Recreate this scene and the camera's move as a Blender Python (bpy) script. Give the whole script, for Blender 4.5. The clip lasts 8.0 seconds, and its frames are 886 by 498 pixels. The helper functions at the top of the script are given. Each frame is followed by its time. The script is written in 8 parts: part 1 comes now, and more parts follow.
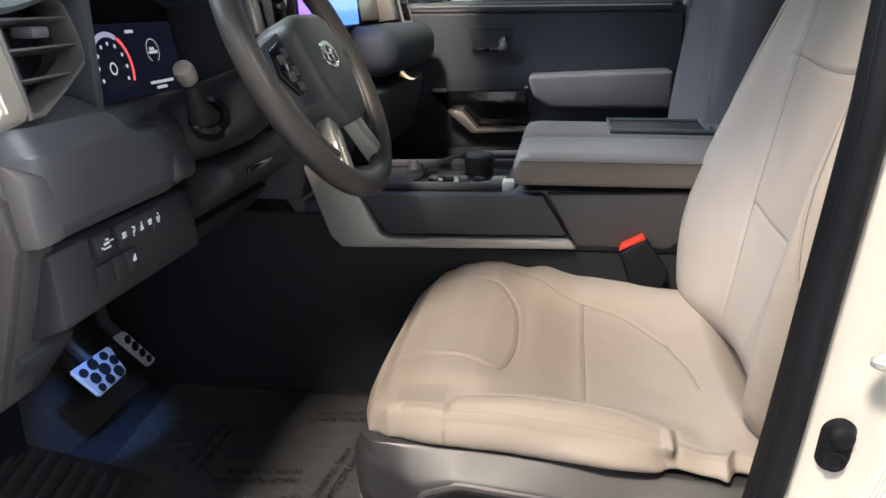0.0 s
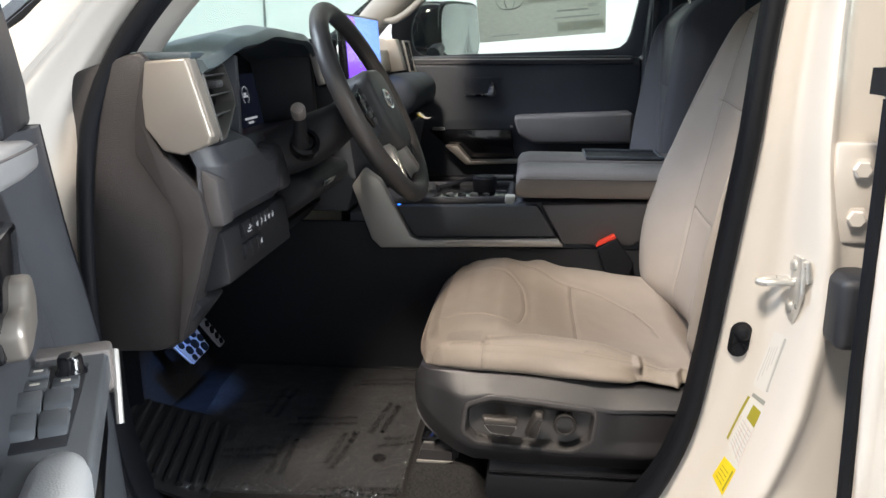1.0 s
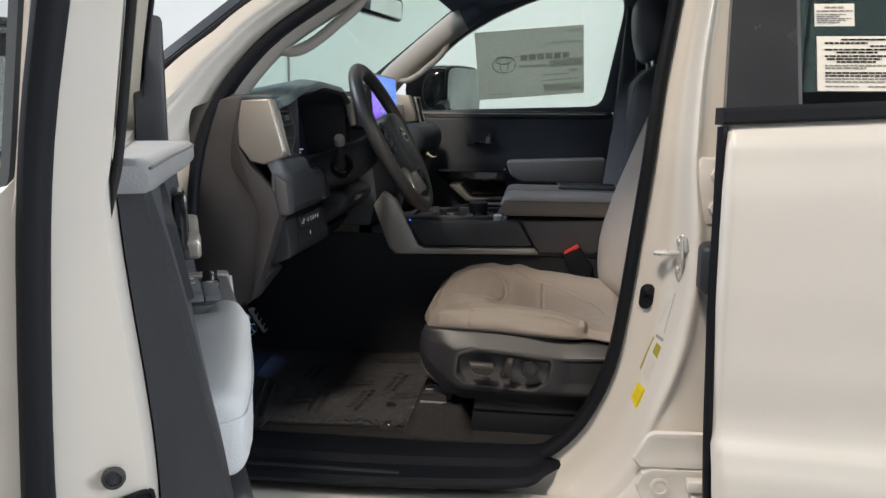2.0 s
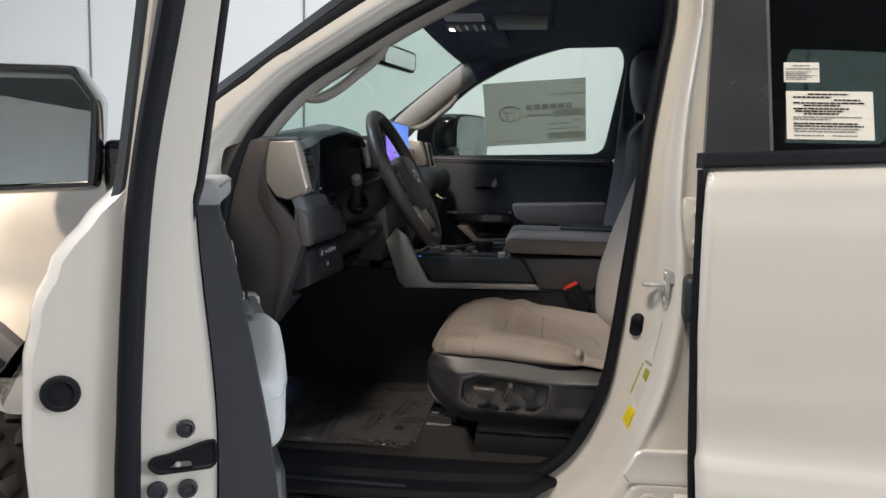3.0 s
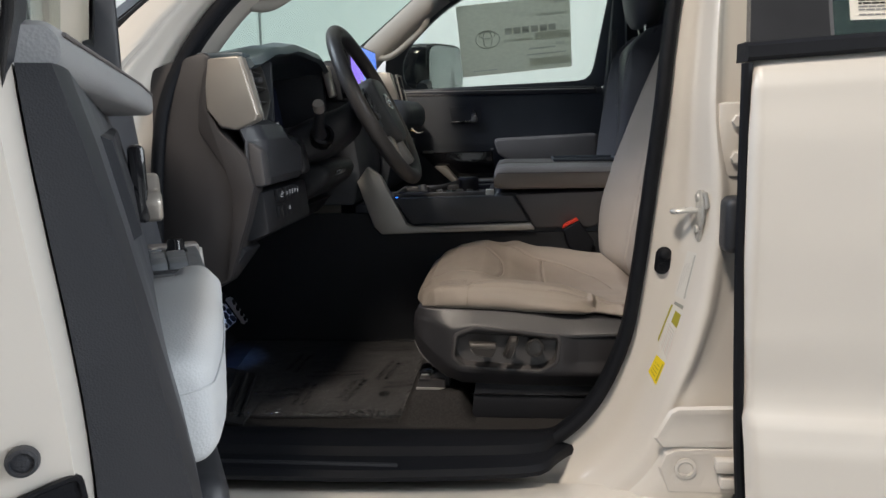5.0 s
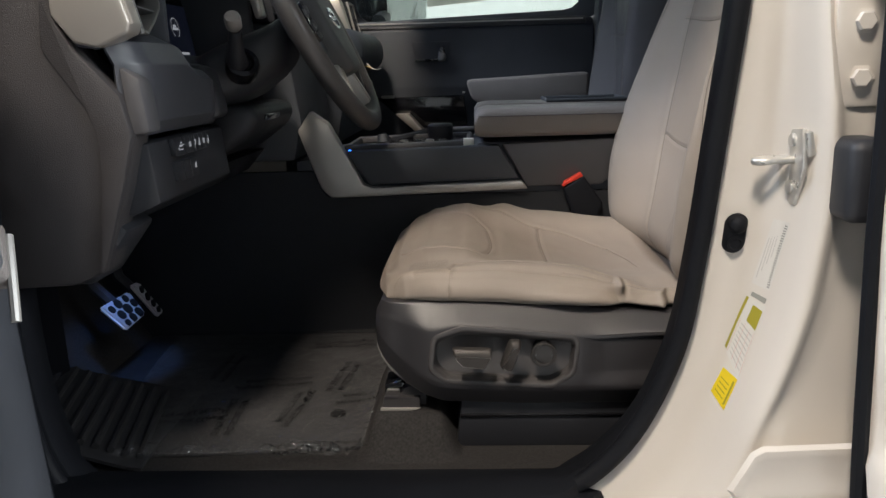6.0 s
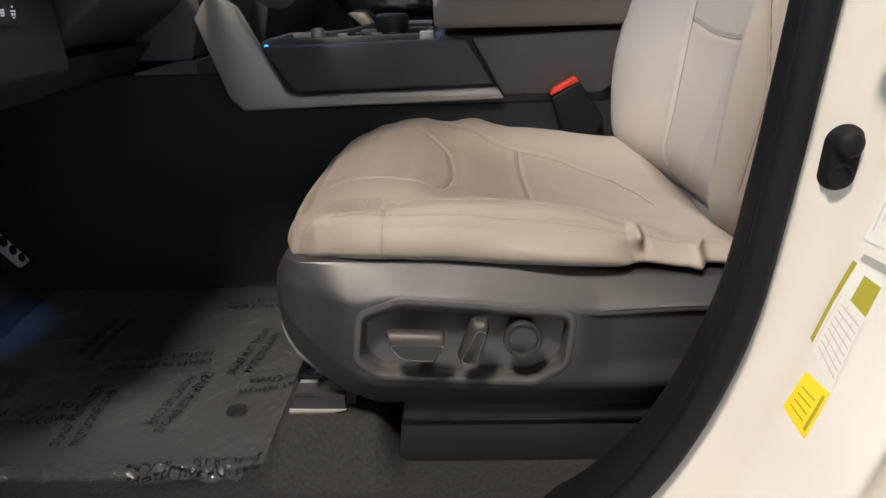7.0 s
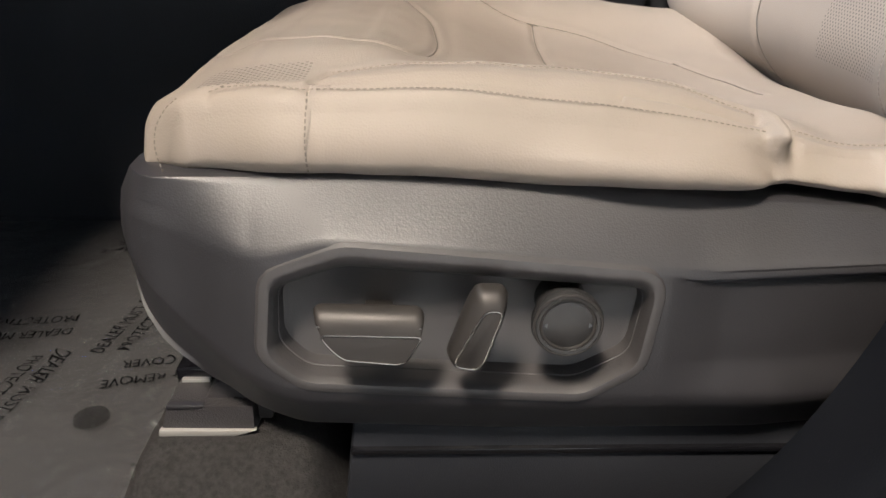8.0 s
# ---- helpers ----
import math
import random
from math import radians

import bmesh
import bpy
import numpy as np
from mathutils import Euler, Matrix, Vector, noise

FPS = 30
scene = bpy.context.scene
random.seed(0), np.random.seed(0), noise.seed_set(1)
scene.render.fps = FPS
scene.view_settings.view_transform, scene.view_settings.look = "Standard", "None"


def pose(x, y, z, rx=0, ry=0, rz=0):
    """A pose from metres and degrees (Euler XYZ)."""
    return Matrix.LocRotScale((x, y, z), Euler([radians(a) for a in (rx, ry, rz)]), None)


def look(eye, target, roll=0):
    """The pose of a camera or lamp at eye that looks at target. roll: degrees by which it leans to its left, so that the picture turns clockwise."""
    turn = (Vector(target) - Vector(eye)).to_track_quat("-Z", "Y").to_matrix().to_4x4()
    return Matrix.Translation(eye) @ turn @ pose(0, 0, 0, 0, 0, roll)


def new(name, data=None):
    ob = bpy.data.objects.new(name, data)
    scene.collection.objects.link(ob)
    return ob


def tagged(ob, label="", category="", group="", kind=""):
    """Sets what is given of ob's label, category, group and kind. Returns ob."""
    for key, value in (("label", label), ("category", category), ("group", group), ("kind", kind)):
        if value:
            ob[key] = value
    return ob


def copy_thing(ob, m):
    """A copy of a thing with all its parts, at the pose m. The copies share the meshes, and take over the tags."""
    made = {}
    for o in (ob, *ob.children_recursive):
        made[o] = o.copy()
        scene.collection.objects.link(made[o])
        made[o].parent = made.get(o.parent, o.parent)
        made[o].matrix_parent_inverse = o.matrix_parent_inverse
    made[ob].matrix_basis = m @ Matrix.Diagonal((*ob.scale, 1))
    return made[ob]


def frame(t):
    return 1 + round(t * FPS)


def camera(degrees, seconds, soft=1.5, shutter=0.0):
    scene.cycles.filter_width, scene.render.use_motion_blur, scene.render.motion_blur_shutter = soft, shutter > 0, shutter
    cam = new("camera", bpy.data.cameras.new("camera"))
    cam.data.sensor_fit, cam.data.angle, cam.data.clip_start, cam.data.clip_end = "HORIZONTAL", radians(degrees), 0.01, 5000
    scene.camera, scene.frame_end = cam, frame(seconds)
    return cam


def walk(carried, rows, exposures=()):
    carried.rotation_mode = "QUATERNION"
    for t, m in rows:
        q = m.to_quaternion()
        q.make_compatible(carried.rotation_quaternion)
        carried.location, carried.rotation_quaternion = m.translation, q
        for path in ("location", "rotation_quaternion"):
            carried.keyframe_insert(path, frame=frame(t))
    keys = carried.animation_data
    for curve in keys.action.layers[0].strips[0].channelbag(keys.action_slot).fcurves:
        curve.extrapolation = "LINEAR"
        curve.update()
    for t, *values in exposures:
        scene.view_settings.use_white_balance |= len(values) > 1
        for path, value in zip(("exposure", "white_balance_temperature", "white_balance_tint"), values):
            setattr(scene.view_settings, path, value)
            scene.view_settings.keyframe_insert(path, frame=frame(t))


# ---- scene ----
cam = camera(60.5, 8.0)
PATH = [
    (0, (-0.008, -1.396, 1.327), (-0.314, 0.483, 0.713), -0.7),
    (0.5, (-0.08, -1.582, 1.346), (-0.315, 0.322, 0.781), -0.5),
    (1, (-0.064, -1.791, 1.352), (-0.28, 0.131, 0.844), -0.3),
    (1.2, (-0.022, -1.912, 1.328), (-0.258, 0.016, 0.851), -0.3),
    (2.3, (0.01, -2.324, 1.315), (-0.232, -0.362, 1.01), 0.8),
    (2.5, (0.014, -2.352, 1.313), (-0.235, -0.387, 1.036), 1.0),
    (3, (0.026, -2.398, 1.303), (-0.238, -0.429, 1.076), 1.3),
    (3.5, (0.029, -2.424, 1.299), (-0.243, -0.454, 1.087), 1.1),
    (4, (0.019, -2.415, 1.299), (-0.248, -0.447, 1.063), 0.5),
    (4.5, (0.012, -2.31, 1.275), (-0.22, -0.344, 0.987), -0.4),
    (4.7, (-0.005, -2.241, 1.259), (-0.217, -0.278, 0.945), -0.7),
    (5.8, (-0.084, -1.809, 1.185), (-0.207, 0.139, 0.749), -1.9),
    (6, (-0.089, -1.712, 1.18), (-0.177, 0.232, 0.716), -1.7),
    (6.5, (-0.056, -1.536, 1.176), (-0.123, 0.386, 0.625), -1.6),
    (7, (-0.055, -1.351, 1.1), (-0.099, 0.539, 0.447), -1.4),
    (7.5, (-0.077, -1.136, 1.029), (-0.085, 0.718, 0.278), -1.2),
    (8, (-0.062, -1.035, 0.976), (-0.054, 0.79, 0.158), -0.3),
]
walk(cam, [(t, look(eye, target, roll)) for t, eye, target, roll in PATH], [(0, 1.15), (1.0, 0.72), (1.2, 0.62), (2.4, -0.2), (4.5, -0.2), (5.8, 0.15), (6.5, 0.40), (7.0, 0.72), (8.0, 1.08)])

# ---- light ----
world = bpy.data.worlds.new("studio_air")
scene.world = world
world.use_nodes = True
world.node_tree.nodes["Background"].inputs[0].default_value = (0.62, 0.68, 0.75, 1)
world.node_tree.nodes["Background"].inputs[1].default_value = 0.07


def area_lamp(name, eye, target, sx, sy, watts, colour):
    data = bpy.data.lights.new(name, "AREA")
    data.shape, data.size, data.size_y, data.energy, data.color = "RECTANGLE", sx, sy, watts, colour
    ob = new(name, data)
    ob.matrix_world = look(eye, target)
    return ob


area_lamp("lamp_key", (-0.84, -2.9, 4.50), (-0.4, -0.8, 0.8), 0.6, 0.6, 152, (1.0, 0.88, 0.75))
area_lamp("lamp_far_side", (-0.4, 1.75, 4.6), (-0.4, 4.6, 1.4), 5.0, 1.0, 62, (0.98, 0.99, 0.97))
area_lamp("lamp_front", (-3.9, -0.5, 4.6), (-2.2, -0.4, 0.6), 1.2, 3.6, 380, (0.78, 0.87, 1.0))
area_lamp("lamp_rear", (4.2, -3.0, 4.6), (2.0, -2.4, 0.5), 1.6, 3.0, 110, (0.88, 0.95, 1.0))
# unseen fill lamp, added to brighten the open door's rear edge
area_lamp("lamp_back_bay", (6.8, -2.3, 2.6), (-0.3, -1.9, 1.2), 1.6, 2.2, 360, (0.90, 0.95, 1.0))

spot = bpy.data.lights.new("lamp_spot_front", "SPOT")
spot.energy, spot.color, spot.spot_size, spot.spot_blend, spot.shadow_soft_size = 1500, (1.0, 0.82, 0.62), radians(25), 0.8, 0.2
new("lamp_spot_front", spot).matrix_world = look((-3.3, -4.6, 3.4), (-1.72, -1.0, 0.95))


# ---- materials ----
def shader(name, colour, rough=0.5, metal=0.0, grain=0.0, grain_scale=400.0, stain=0.0, stain_scale=6.0, coat=0.0, spec=0.5, bump_kind="noise", extra=None):
    """A principled material with small relief and a soft variation of its colour and gloss at a larger scale."""
    m = bpy.data.materials.new(name)
    m.use_nodes = True
    nt = m.node_tree
    b = nt.nodes["Principled BSDF"]
    b.inputs["Base Color"].default_value = (*colour, 1)
    b.inputs["Roughness"].default_value = rough
    b.inputs["Metallic"].default_value = metal
    b.inputs["Coat Weight"].default_value = coat
    b.inputs["Coat Roughness"].default_value = 0.06
    b.inputs["Specular IOR Level"].default_value = spec
    co = nt.nodes.new("ShaderNodeTexCoord")
    if stain > 0:
        n = nt.nodes.new("ShaderNodeTexNoise")
        n.inputs["Scale"].default_value, n.inputs["Detail"].default_value = stain_scale, 6
        nt.links.new(co.outputs["Object"], n.inputs["Vector"])
        ramp = nt.nodes.new("ShaderNodeMapRange")
        ramp.inputs["From Min"].default_value, ramp.inputs["From Max"].default_value = 0.3, 0.7
        ramp.inputs["To Min"].default_value, ramp.inputs["To Max"].default_value = 1 - stain, 1 + stain
        nt.links.new(n.outputs["Fac"], ramp.inputs["Value"])
        mul = nt.nodes.new("ShaderNodeVectorMath")
        mul.operation = "SCALE"
        mul.inputs[0].default_value = colour
        nt.links.new(ramp.outputs["Result"], mul.inputs["Scale"])
        nt.links.new(mul.outputs["Vector"], b.inputs["Base Color"])
        r2 = nt.nodes.new("ShaderNodeMapRange")
        r2.inputs["From Min"].default_value, r2.inputs["From Max"].default_value = 0.3, 0.7
        r2.inputs["To Min"].default_value, r2.inputs["To Max"].default_value = max(rough - 0.08, 0.02), min(rough + 0.08, 1)
        nt.links.new(n.outputs["Fac"], r2.inputs["Value"])
        nt.links.new(r2.outputs["Result"], b.inputs["Roughness"])
    if grain > 0:
        if bump_kind == "cells":
            g = nt.nodes.new("ShaderNodeTexVoronoi")
            g.inputs["Scale"].default_value = grain_scale
            out = g.outputs["Distance"]
        elif bump_kind == "dots":
            g = nt.nodes.new("ShaderNodeTexVoronoi")
            g.voronoi_dimensions = "2D" if extra else "3D"
            g.inputs["Scale"].default_value, g.inputs["Randomness"].default_value = grain_scale, 0.0
            step = nt.nodes.new("ShaderNodeMapRange")
            step.inputs["From Min"].default_value, step.inputs["From Max"].default_value = 0.18, 0.30
            nt.links.new(g.outputs["Distance"], step.inputs["Value"])
            out = step.outputs["Result"]
        else:
            g = nt.nodes.new("ShaderNodeTexNoise")
            g.inputs["Scale"].default_value, g.inputs["Detail"].default_value = grain_scale, 4
            out = g.outputs["Fac"]
        if extra:
            # extra names the two axes along the skin; the rows of holes run diagonally
            split, flat, spin = (nt.nodes.new(k) for k in ("ShaderNodeSeparateXYZ", "ShaderNodeCombineXYZ", "ShaderNodeMapping"))
            spin.inputs["Rotation"].default_value = (0, 0, radians(45))
            nt.links.new(co.outputs["Object"], split.inputs[0])
            nt.links.new(split.outputs[extra[0]], flat.inputs[0])
            nt.links.new(split.outputs[extra[1]], flat.inputs[1])
            nt.links.new(flat.outputs[0], spin.inputs["Vector"])
            nt.links.new(spin.outputs[0], g.inputs["Vector"])
            pit = nt.nodes.new("ShaderNodeMixRGB")
            pit.blend_type = "MULTIPLY"
            pit.inputs[0].default_value = 1.0
            lift = nt.nodes.new("ShaderNodeMapRange")
            lift.inputs["To Min"].default_value = 0.35
            nt.links.new(out, lift.inputs["Value"])
            old = b.inputs["Base Color"].links
            if old:
                nt.links.new(old[0].from_socket, pit.inputs[1])
            else:
                pit.inputs[1].default_value = (*colour, 1)
            nt.links.new(lift.outputs["Result"], pit.inputs[2])
            nt.links.new(pit.outputs[0], b.inputs["Base Color"])
        else:
            nt.links.new(co.outputs["Object"], g.inputs["Vector"])
        bump = nt.nodes.new("ShaderNodeBump")
        bump.inputs["Strength"].default_value, bump.inputs["Distance"].default_value = grain, 0.001
        nt.links.new(out, bump.inputs["Height"])
        nt.links.new(bump.outputs["Normal"], b.inputs["Normal"])
    return m


def glow(name, colour, strength):
    m = bpy.data.materials.new(name)
    m.use_nodes = True
    b = m.node_tree.nodes["Principled BSDF"]
    b.inputs["Base Color"].default_value = (0, 0, 0, 1)
    b.inputs["Emission Color"].default_value = (*colour, 1)
    b.inputs["Emission Strength"].default_value = strength
    b.inputs["Roughness"].default_value = 0.15
    return m


def glass(name, tint, gloss_rough=0.02, base=0.035, rise=0.9):
    """Thin pane: tinted see-through with a Fresnel gloss."""
    m = bpy.data.materials.new(name)
    m.use_nodes = True
    nt = m.node_tree
    nt.nodes.remove(nt.nodes["Principled BSDF"])
    t, g, mix, lw, pw, f = (nt.nodes.new(k) for k in ("ShaderNodeBsdfTransparent", "ShaderNodeBsdfGlossy", "ShaderNodeMixShader", "ShaderNodeLayerWeight", "ShaderNodeMath", "ShaderNodeMath"))
    t.inputs[0].default_value = (*tint, 1)
    g.inputs["Roughness"].default_value = gloss_rough
    pw.operation, f.operation = "POWER", "MULTIPLY_ADD"
    pw.inputs[1].default_value, f.inputs[1].default_value, f.inputs[2].default_value = 5.0, rise, base
    nt.links.new(lw.outputs["Facing"], pw.inputs[0])
    nt.links.new(pw.outputs[0], f.inputs[0])
    nt.links.new(f.outputs[0], mix.inputs[0])
    nt.links.new(t.outputs[0], mix.inputs[1])
    nt.links.new(g.outputs[0], mix.inputs[2])
    nt.links.new(mix.outputs[0], nt.nodes["Material Output"].inputs[0])
    return m


def sheer(name, colour, through_share, blotch=0.06):
    """Thin paper that lets part of the light through."""
    m = bpy.data.materials.new(name)
    m.use_nodes = True
    nt = m.node_tree
    nt.nodes.remove(nt.nodes["Principled BSDF"])
    d, t, mix, n, tint = (nt.nodes.new(k) for k in ("ShaderNodeBsdfDiffuse", "ShaderNodeBsdfTranslucent", "ShaderNodeMixShader", "ShaderNodeTexNoise", "ShaderNodeMixRGB"))
    n.inputs["Scale"].default_value = 24
    tint.inputs[1].default_value = (*colour, 1)
    tint.inputs[2].default_value = (*(c * (1 - 3 * blotch) for c in colour), 1)
    mix.inputs[0].default_value = through_share
    nt.links.new(n.outputs["Fac"], tint.inputs[0])
    for b in (d, t):
        nt.links.new(tint.outputs[0], b.inputs[0])
    nt.links.new(d.outputs[0], mix.inputs[1])
    nt.links.new(t.outputs[0], mix.inputs[2])
    nt.links.new(mix.outputs[0], nt.nodes["Material Output"].inputs[0])
    return m


PAINT = shader("white_pearl_paint", (0.685, 0.645, 0.592), 0.35, coat=0.8, grain=0.02, grain_scale=60, stain=0.012, stain_scale=3)
RUBBER = shader("black_rubber", (0.008, 0.009, 0.012), 0.6, grain=0.25, grain_scale=900, stain=0.15, spec=0.18)
PILLAR_BLACK = shader("satin_black_pillar_film", (0.034, 0.035, 0.038), 0.22, coat=0.3, stain=0.1, stain_scale=8)
GLOSS_BLACK = shader("gloss_black", (0.008, 0.008, 0.010), 0.14, coat=0.5, stain=0.1)
PLASTIC = shader("charcoal_plastic", (0.080, 0.079, 0.085), 0.48, grain=0.25, grain_scale=900, stain=0.10, stain_scale=9, bump_kind="cells")
PLASTIC_DARK = shader("dark_plastic", (0.024, 0.026, 0.032), 0.5, grain=0.2, grain_scale=900, stain=0.12, stain_scale=9, bump_kind="cells")
PLASTIC_PLUM = shader("charcoal_plum_plastic", (0.042, 0.039, 0.041), 0.5, grain=0.4, grain_scale=800, stain=0.10, stain_scale=9, bump_kind="cells")
VALANCE = shader("grained_grey_plastic", (0.034, 0.0328, 0.0365), 0.45, grain=0.09, grain_scale=900, spec=0.75, stain=0.06, stain_scale=12, bump_kind="cells")
BEZEL = shader("satin_charcoal_bezel", (0.064, 0.060, 0.061), 0.45, grain=0.12, grain_scale=800, spec=0.7, stain=0.05, stain_scale=12)
SOFT_BLACK = shader("soft_black_trim", (0.060, 0.066, 0.078), 0.5, grain=0.4, grain_scale=700, stain=0.12, stain_scale=8)
DASH_TOP = shader("dash_top_skin", (0.070, 0.092, 0.108), 0.40, grain=0.35, grain_scale=700, stain=0.1, stain_scale=7)
DOOR_TRIM = shader("blue_grey_door_trim", (0.066, 0.071, 0.082), 0.46, grain=0.2, grain_scale=900, stain=0.08, stain_scale=8, bump_kind="cells")
DASH_PAD = shader("soft_dash_pad_skin", (0.055, 0.066, 0.078), 0.62, grain=0.3, grain_scale=700, stain=0.08, stain_scale=7, spec=0.3)
KNEE = shader("dark_blue_grey_knee_skin", (0.064, 0.067, 0.078), 0.36, grain=0.2, grain_scale=700, stain=0.10, stain_scale=7)
HUB_SKIN = shader("charcoal_hub_skin", (0.066, 0.065, 0.067), 0.48, grain=0.3, grain_scale=700, stain=0.08, stain_scale=9)
SWITCH_GREY = shader("blue_grey_switch_plastic", (0.115, 0.125, 0.138), 0.42, grain=0.2, grain_scale=700, stain=0.06, stain_scale=12)
VENT_GREY = shader("grey_vent_plastic", (0.095, 0.092, 0.088), 0.42, metal=0.15, grain=0.1, grain_scale=700, stain=0.06, stain_scale=12)
DASH_TAUPE = shader("taupe_dash_skin", (0.090, 0.082, 0.082), 0.5, grain=0.4, grain_scale=700, stain=0.06)
LEATHER = shader("taupe_leather", (0.325, 0.278, 0.238), 0.52, grain=0.13, grain_scale=800, stain=0.045, stain_scale=14, bump_kind="cells", spec=0.36)
LEATHER_HOLES = shader("perforated_taupe_leather", (0.318, 0.272, 0.233), 0.50, grain=0.5, grain_scale=270, stain=0.045, stain_scale=14, bump_kind="dots", extra="XY")
LEATHER_BACK_HOLES = shader("perforated_taupe_backrest_leather", (0.322, 0.275, 0.236), 0.52, grain=0.09, grain_scale=300, stain=0.045, stain_scale=14, bump_kind="dots", extra="YZ")
# the taupe leather again, with the cabin's bluish shade put into its colour
LEATHER_SHADED = shader("shaded_taupe_leather", (0.105, 0.103, 0.112), 0.50, grain=0.13, grain_scale=800, stain=0.045, stain_scale=14, bump_kind="cells", spec=0.36)
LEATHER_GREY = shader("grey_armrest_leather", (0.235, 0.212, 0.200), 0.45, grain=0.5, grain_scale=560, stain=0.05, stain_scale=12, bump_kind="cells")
BELT_GREY = shader("grey_belt_rail_skin", (0.30, 0.305, 0.315), 0.45, grain=0.25, grain_scale=560, stain=0.05, stain_scale=10, bump_kind="cells")
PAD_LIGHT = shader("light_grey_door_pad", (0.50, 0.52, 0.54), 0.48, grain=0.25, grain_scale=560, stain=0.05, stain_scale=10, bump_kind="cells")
THREAD = shader("grey_thread", (0.13, 0.12, 0.12), 0.8)
SEAM_DARK = shader("dark_seam_gap", (0.17, 0.148, 0.130), 0.9)
THREAD_PALE = shader("taupe_thread", (0.22, 0.188, 0.160), 0.8)
SILVER = shader("satin_silver_trim", (0.46, 0.445, 0.42), 0.36, metal=0.35, grain=0.03, grain_scale=200, stain=0.04, stain_scale=10)
PEWTER = shader("pewter_trim", (0.42, 0.385, 0.345), 0.38, metal=0.6, stain=0.03, stain_scale=10)
CHROME = shader("chrome", (0.80, 0.80, 0.80), 0.12, metal=1.0, stain=0.05, stain_scale=40)
DARK_CHROME = shader("dark_chrome", (0.24, 0.235, 0.23), 0.30, metal=1.0, stain=0.08, stain_scale=30)
KNOB_GREY = shader("satin_grey_knob", (0.030, 0.029, 0.029), 0.20, grain=0.02, grain_scale=600, stain=0.05, stain_scale=40)
SWITCH_LINE = shader("dull_chrome_line", (0.42, 0.39, 0.36), 0.25, metal=1.0)
SWITCH = shader("satin_dark_switch", (0.050, 0.045, 0.042), 0.46, metal=0.35, grain=0.04, grain_scale=600, stain=0.06, stain_scale=40)
STEEL = shader("zinc_steel", (0.66, 0.65, 0.62), 0.34, metal=0.7, stain=0.08, stain_scale=60)
ALU = shader("brushed_aluminium", (0.70, 0.71, 0.74), 0.38, metal=0.55, grain=0.1, grain_scale=300, stain=0.05, stain_scale=30)
CARPET = shader("charcoal_carpet", (0.038, 0.036, 0.036), 0.95, grain=1.0, grain_scale=750, stain=0.28, stain_scale=260, spec=0.1)
SIDE_BLACK = shader("black_console_cloth", (0.023, 0.025, 0.030), 0.7, grain=0.6, grain_scale=700, stain=0.15, stain_scale=14, spec=0.3)
MAT_RUBBER = shader("black_floor_mat", (0.020, 0.020, 0.022), 0.7, grain=0.8, grain_scale=500, stain=0.2, stain_scale=30)
HEADLINER = shader("navy_black_headliner", (0.092, 0.106, 0.142), 0.95, grain=0.6, grain_scale=800, stain=0.1, stain_scale=20, spec=0.1)
PILLAR_TRIM = shader("light_grey_pillar_cloth", (0.36, 0.34, 0.31), 0.85, grain=0.5, grain_scale=700, stain=0.04, spec=0.2)
TYRE = shader("tyre_rubber", (0.013, 0.013, 0.014), 0.75, grain=0.5, grain_scale=300, stain=0.2, stain_scale=20)
PAPER = shader("white_label_paper", (0.74, 0.70, 0.62), 0.5, stain=0.02)
PAPER_BACK = sheer("grey_paper_back", (0.78, 0.78, 0.70), 0.62)
PRINT_PALE = sheer("pale_print_on_sheet", (0.72, 0.72, 0.67), 0.80)
PRINT_GREY = sheer("grey_print_on_sheet", (0.60, 0.60, 0.58), 0.80)
PAPER_JAMB = shader("white_jamb_label", (0.66, 0.64, 0.60), 0.45, stain=0.02)
INK_FAINT = shader("faint_print", (0.48, 0.46, 0.44), 0.6)
RED_FAINT = shader("faint_red_print", (0.62, 0.36, 0.32), 0.6)
INK = shader("grey_print", (0.20, 0.20, 0.20), 0.7)
INK_PALE = shader("pale_print", (0.30, 0.30, 0.27), 0.8)
INK_BLACK = shader("black_print", (0.004, 0.004, 0.005), 0.9, spec=0.1)
YELLOW = shader("yellow_label", (0.80, 0.60, 0.02), 0.45, stain=0.04)
OLIVE = shader("olive_label", (0.34, 0.30, 0.03), 0.45)
RED = shader("red_button", (0.75, 0.05, 0.025), 0.35)
WHITE_MARK = glow("white_marks", (0.75, 0.78, 0.85), 0.28)
LAVENDER_MARK = glow("lavender_marks", (0.50, 0.50, 0.72), 0.30)
RED_MARK = glow("red_marks", (0.9, 0.10, 0.12), 0.6)
SCREEN_DARK = glow("dark_screen", (0.02, 0.025, 0.05), 0.14)
SCREEN_BLUE = glow("blue_screen", (0.08, 0.22, 0.95), 1.0)
SCREEN_VIOLET = glow("violet_screen", (0.22, 0.08, 0.92), 1.0)
BLUE_LED = glow("blue_led", (0.02, 0.16, 1.0), 4.0)
LAMP_WARM = glow("warm_map_lamp", (1.0, 0.90, 0.72), 5.0)
MIRROR = shader("mirror_glass", (0.86, 0.90, 0.88), 0.01, metal=1.0)
GLASS = glass("clear_green_glass", (0.86, 0.93, 0.89))
GLASS_SCREEN = glass("green_windscreen", (0.78, 0.87, 0.83), 0.02, 0.02, 0.25)
GLASS_DARK = glass("privacy_glass", (0.52, 0.57, 0.56), 0.02, 0.06)
LENS = glass("clear_plastic_cover", (0.80, 0.80, 0.80), 0.12)
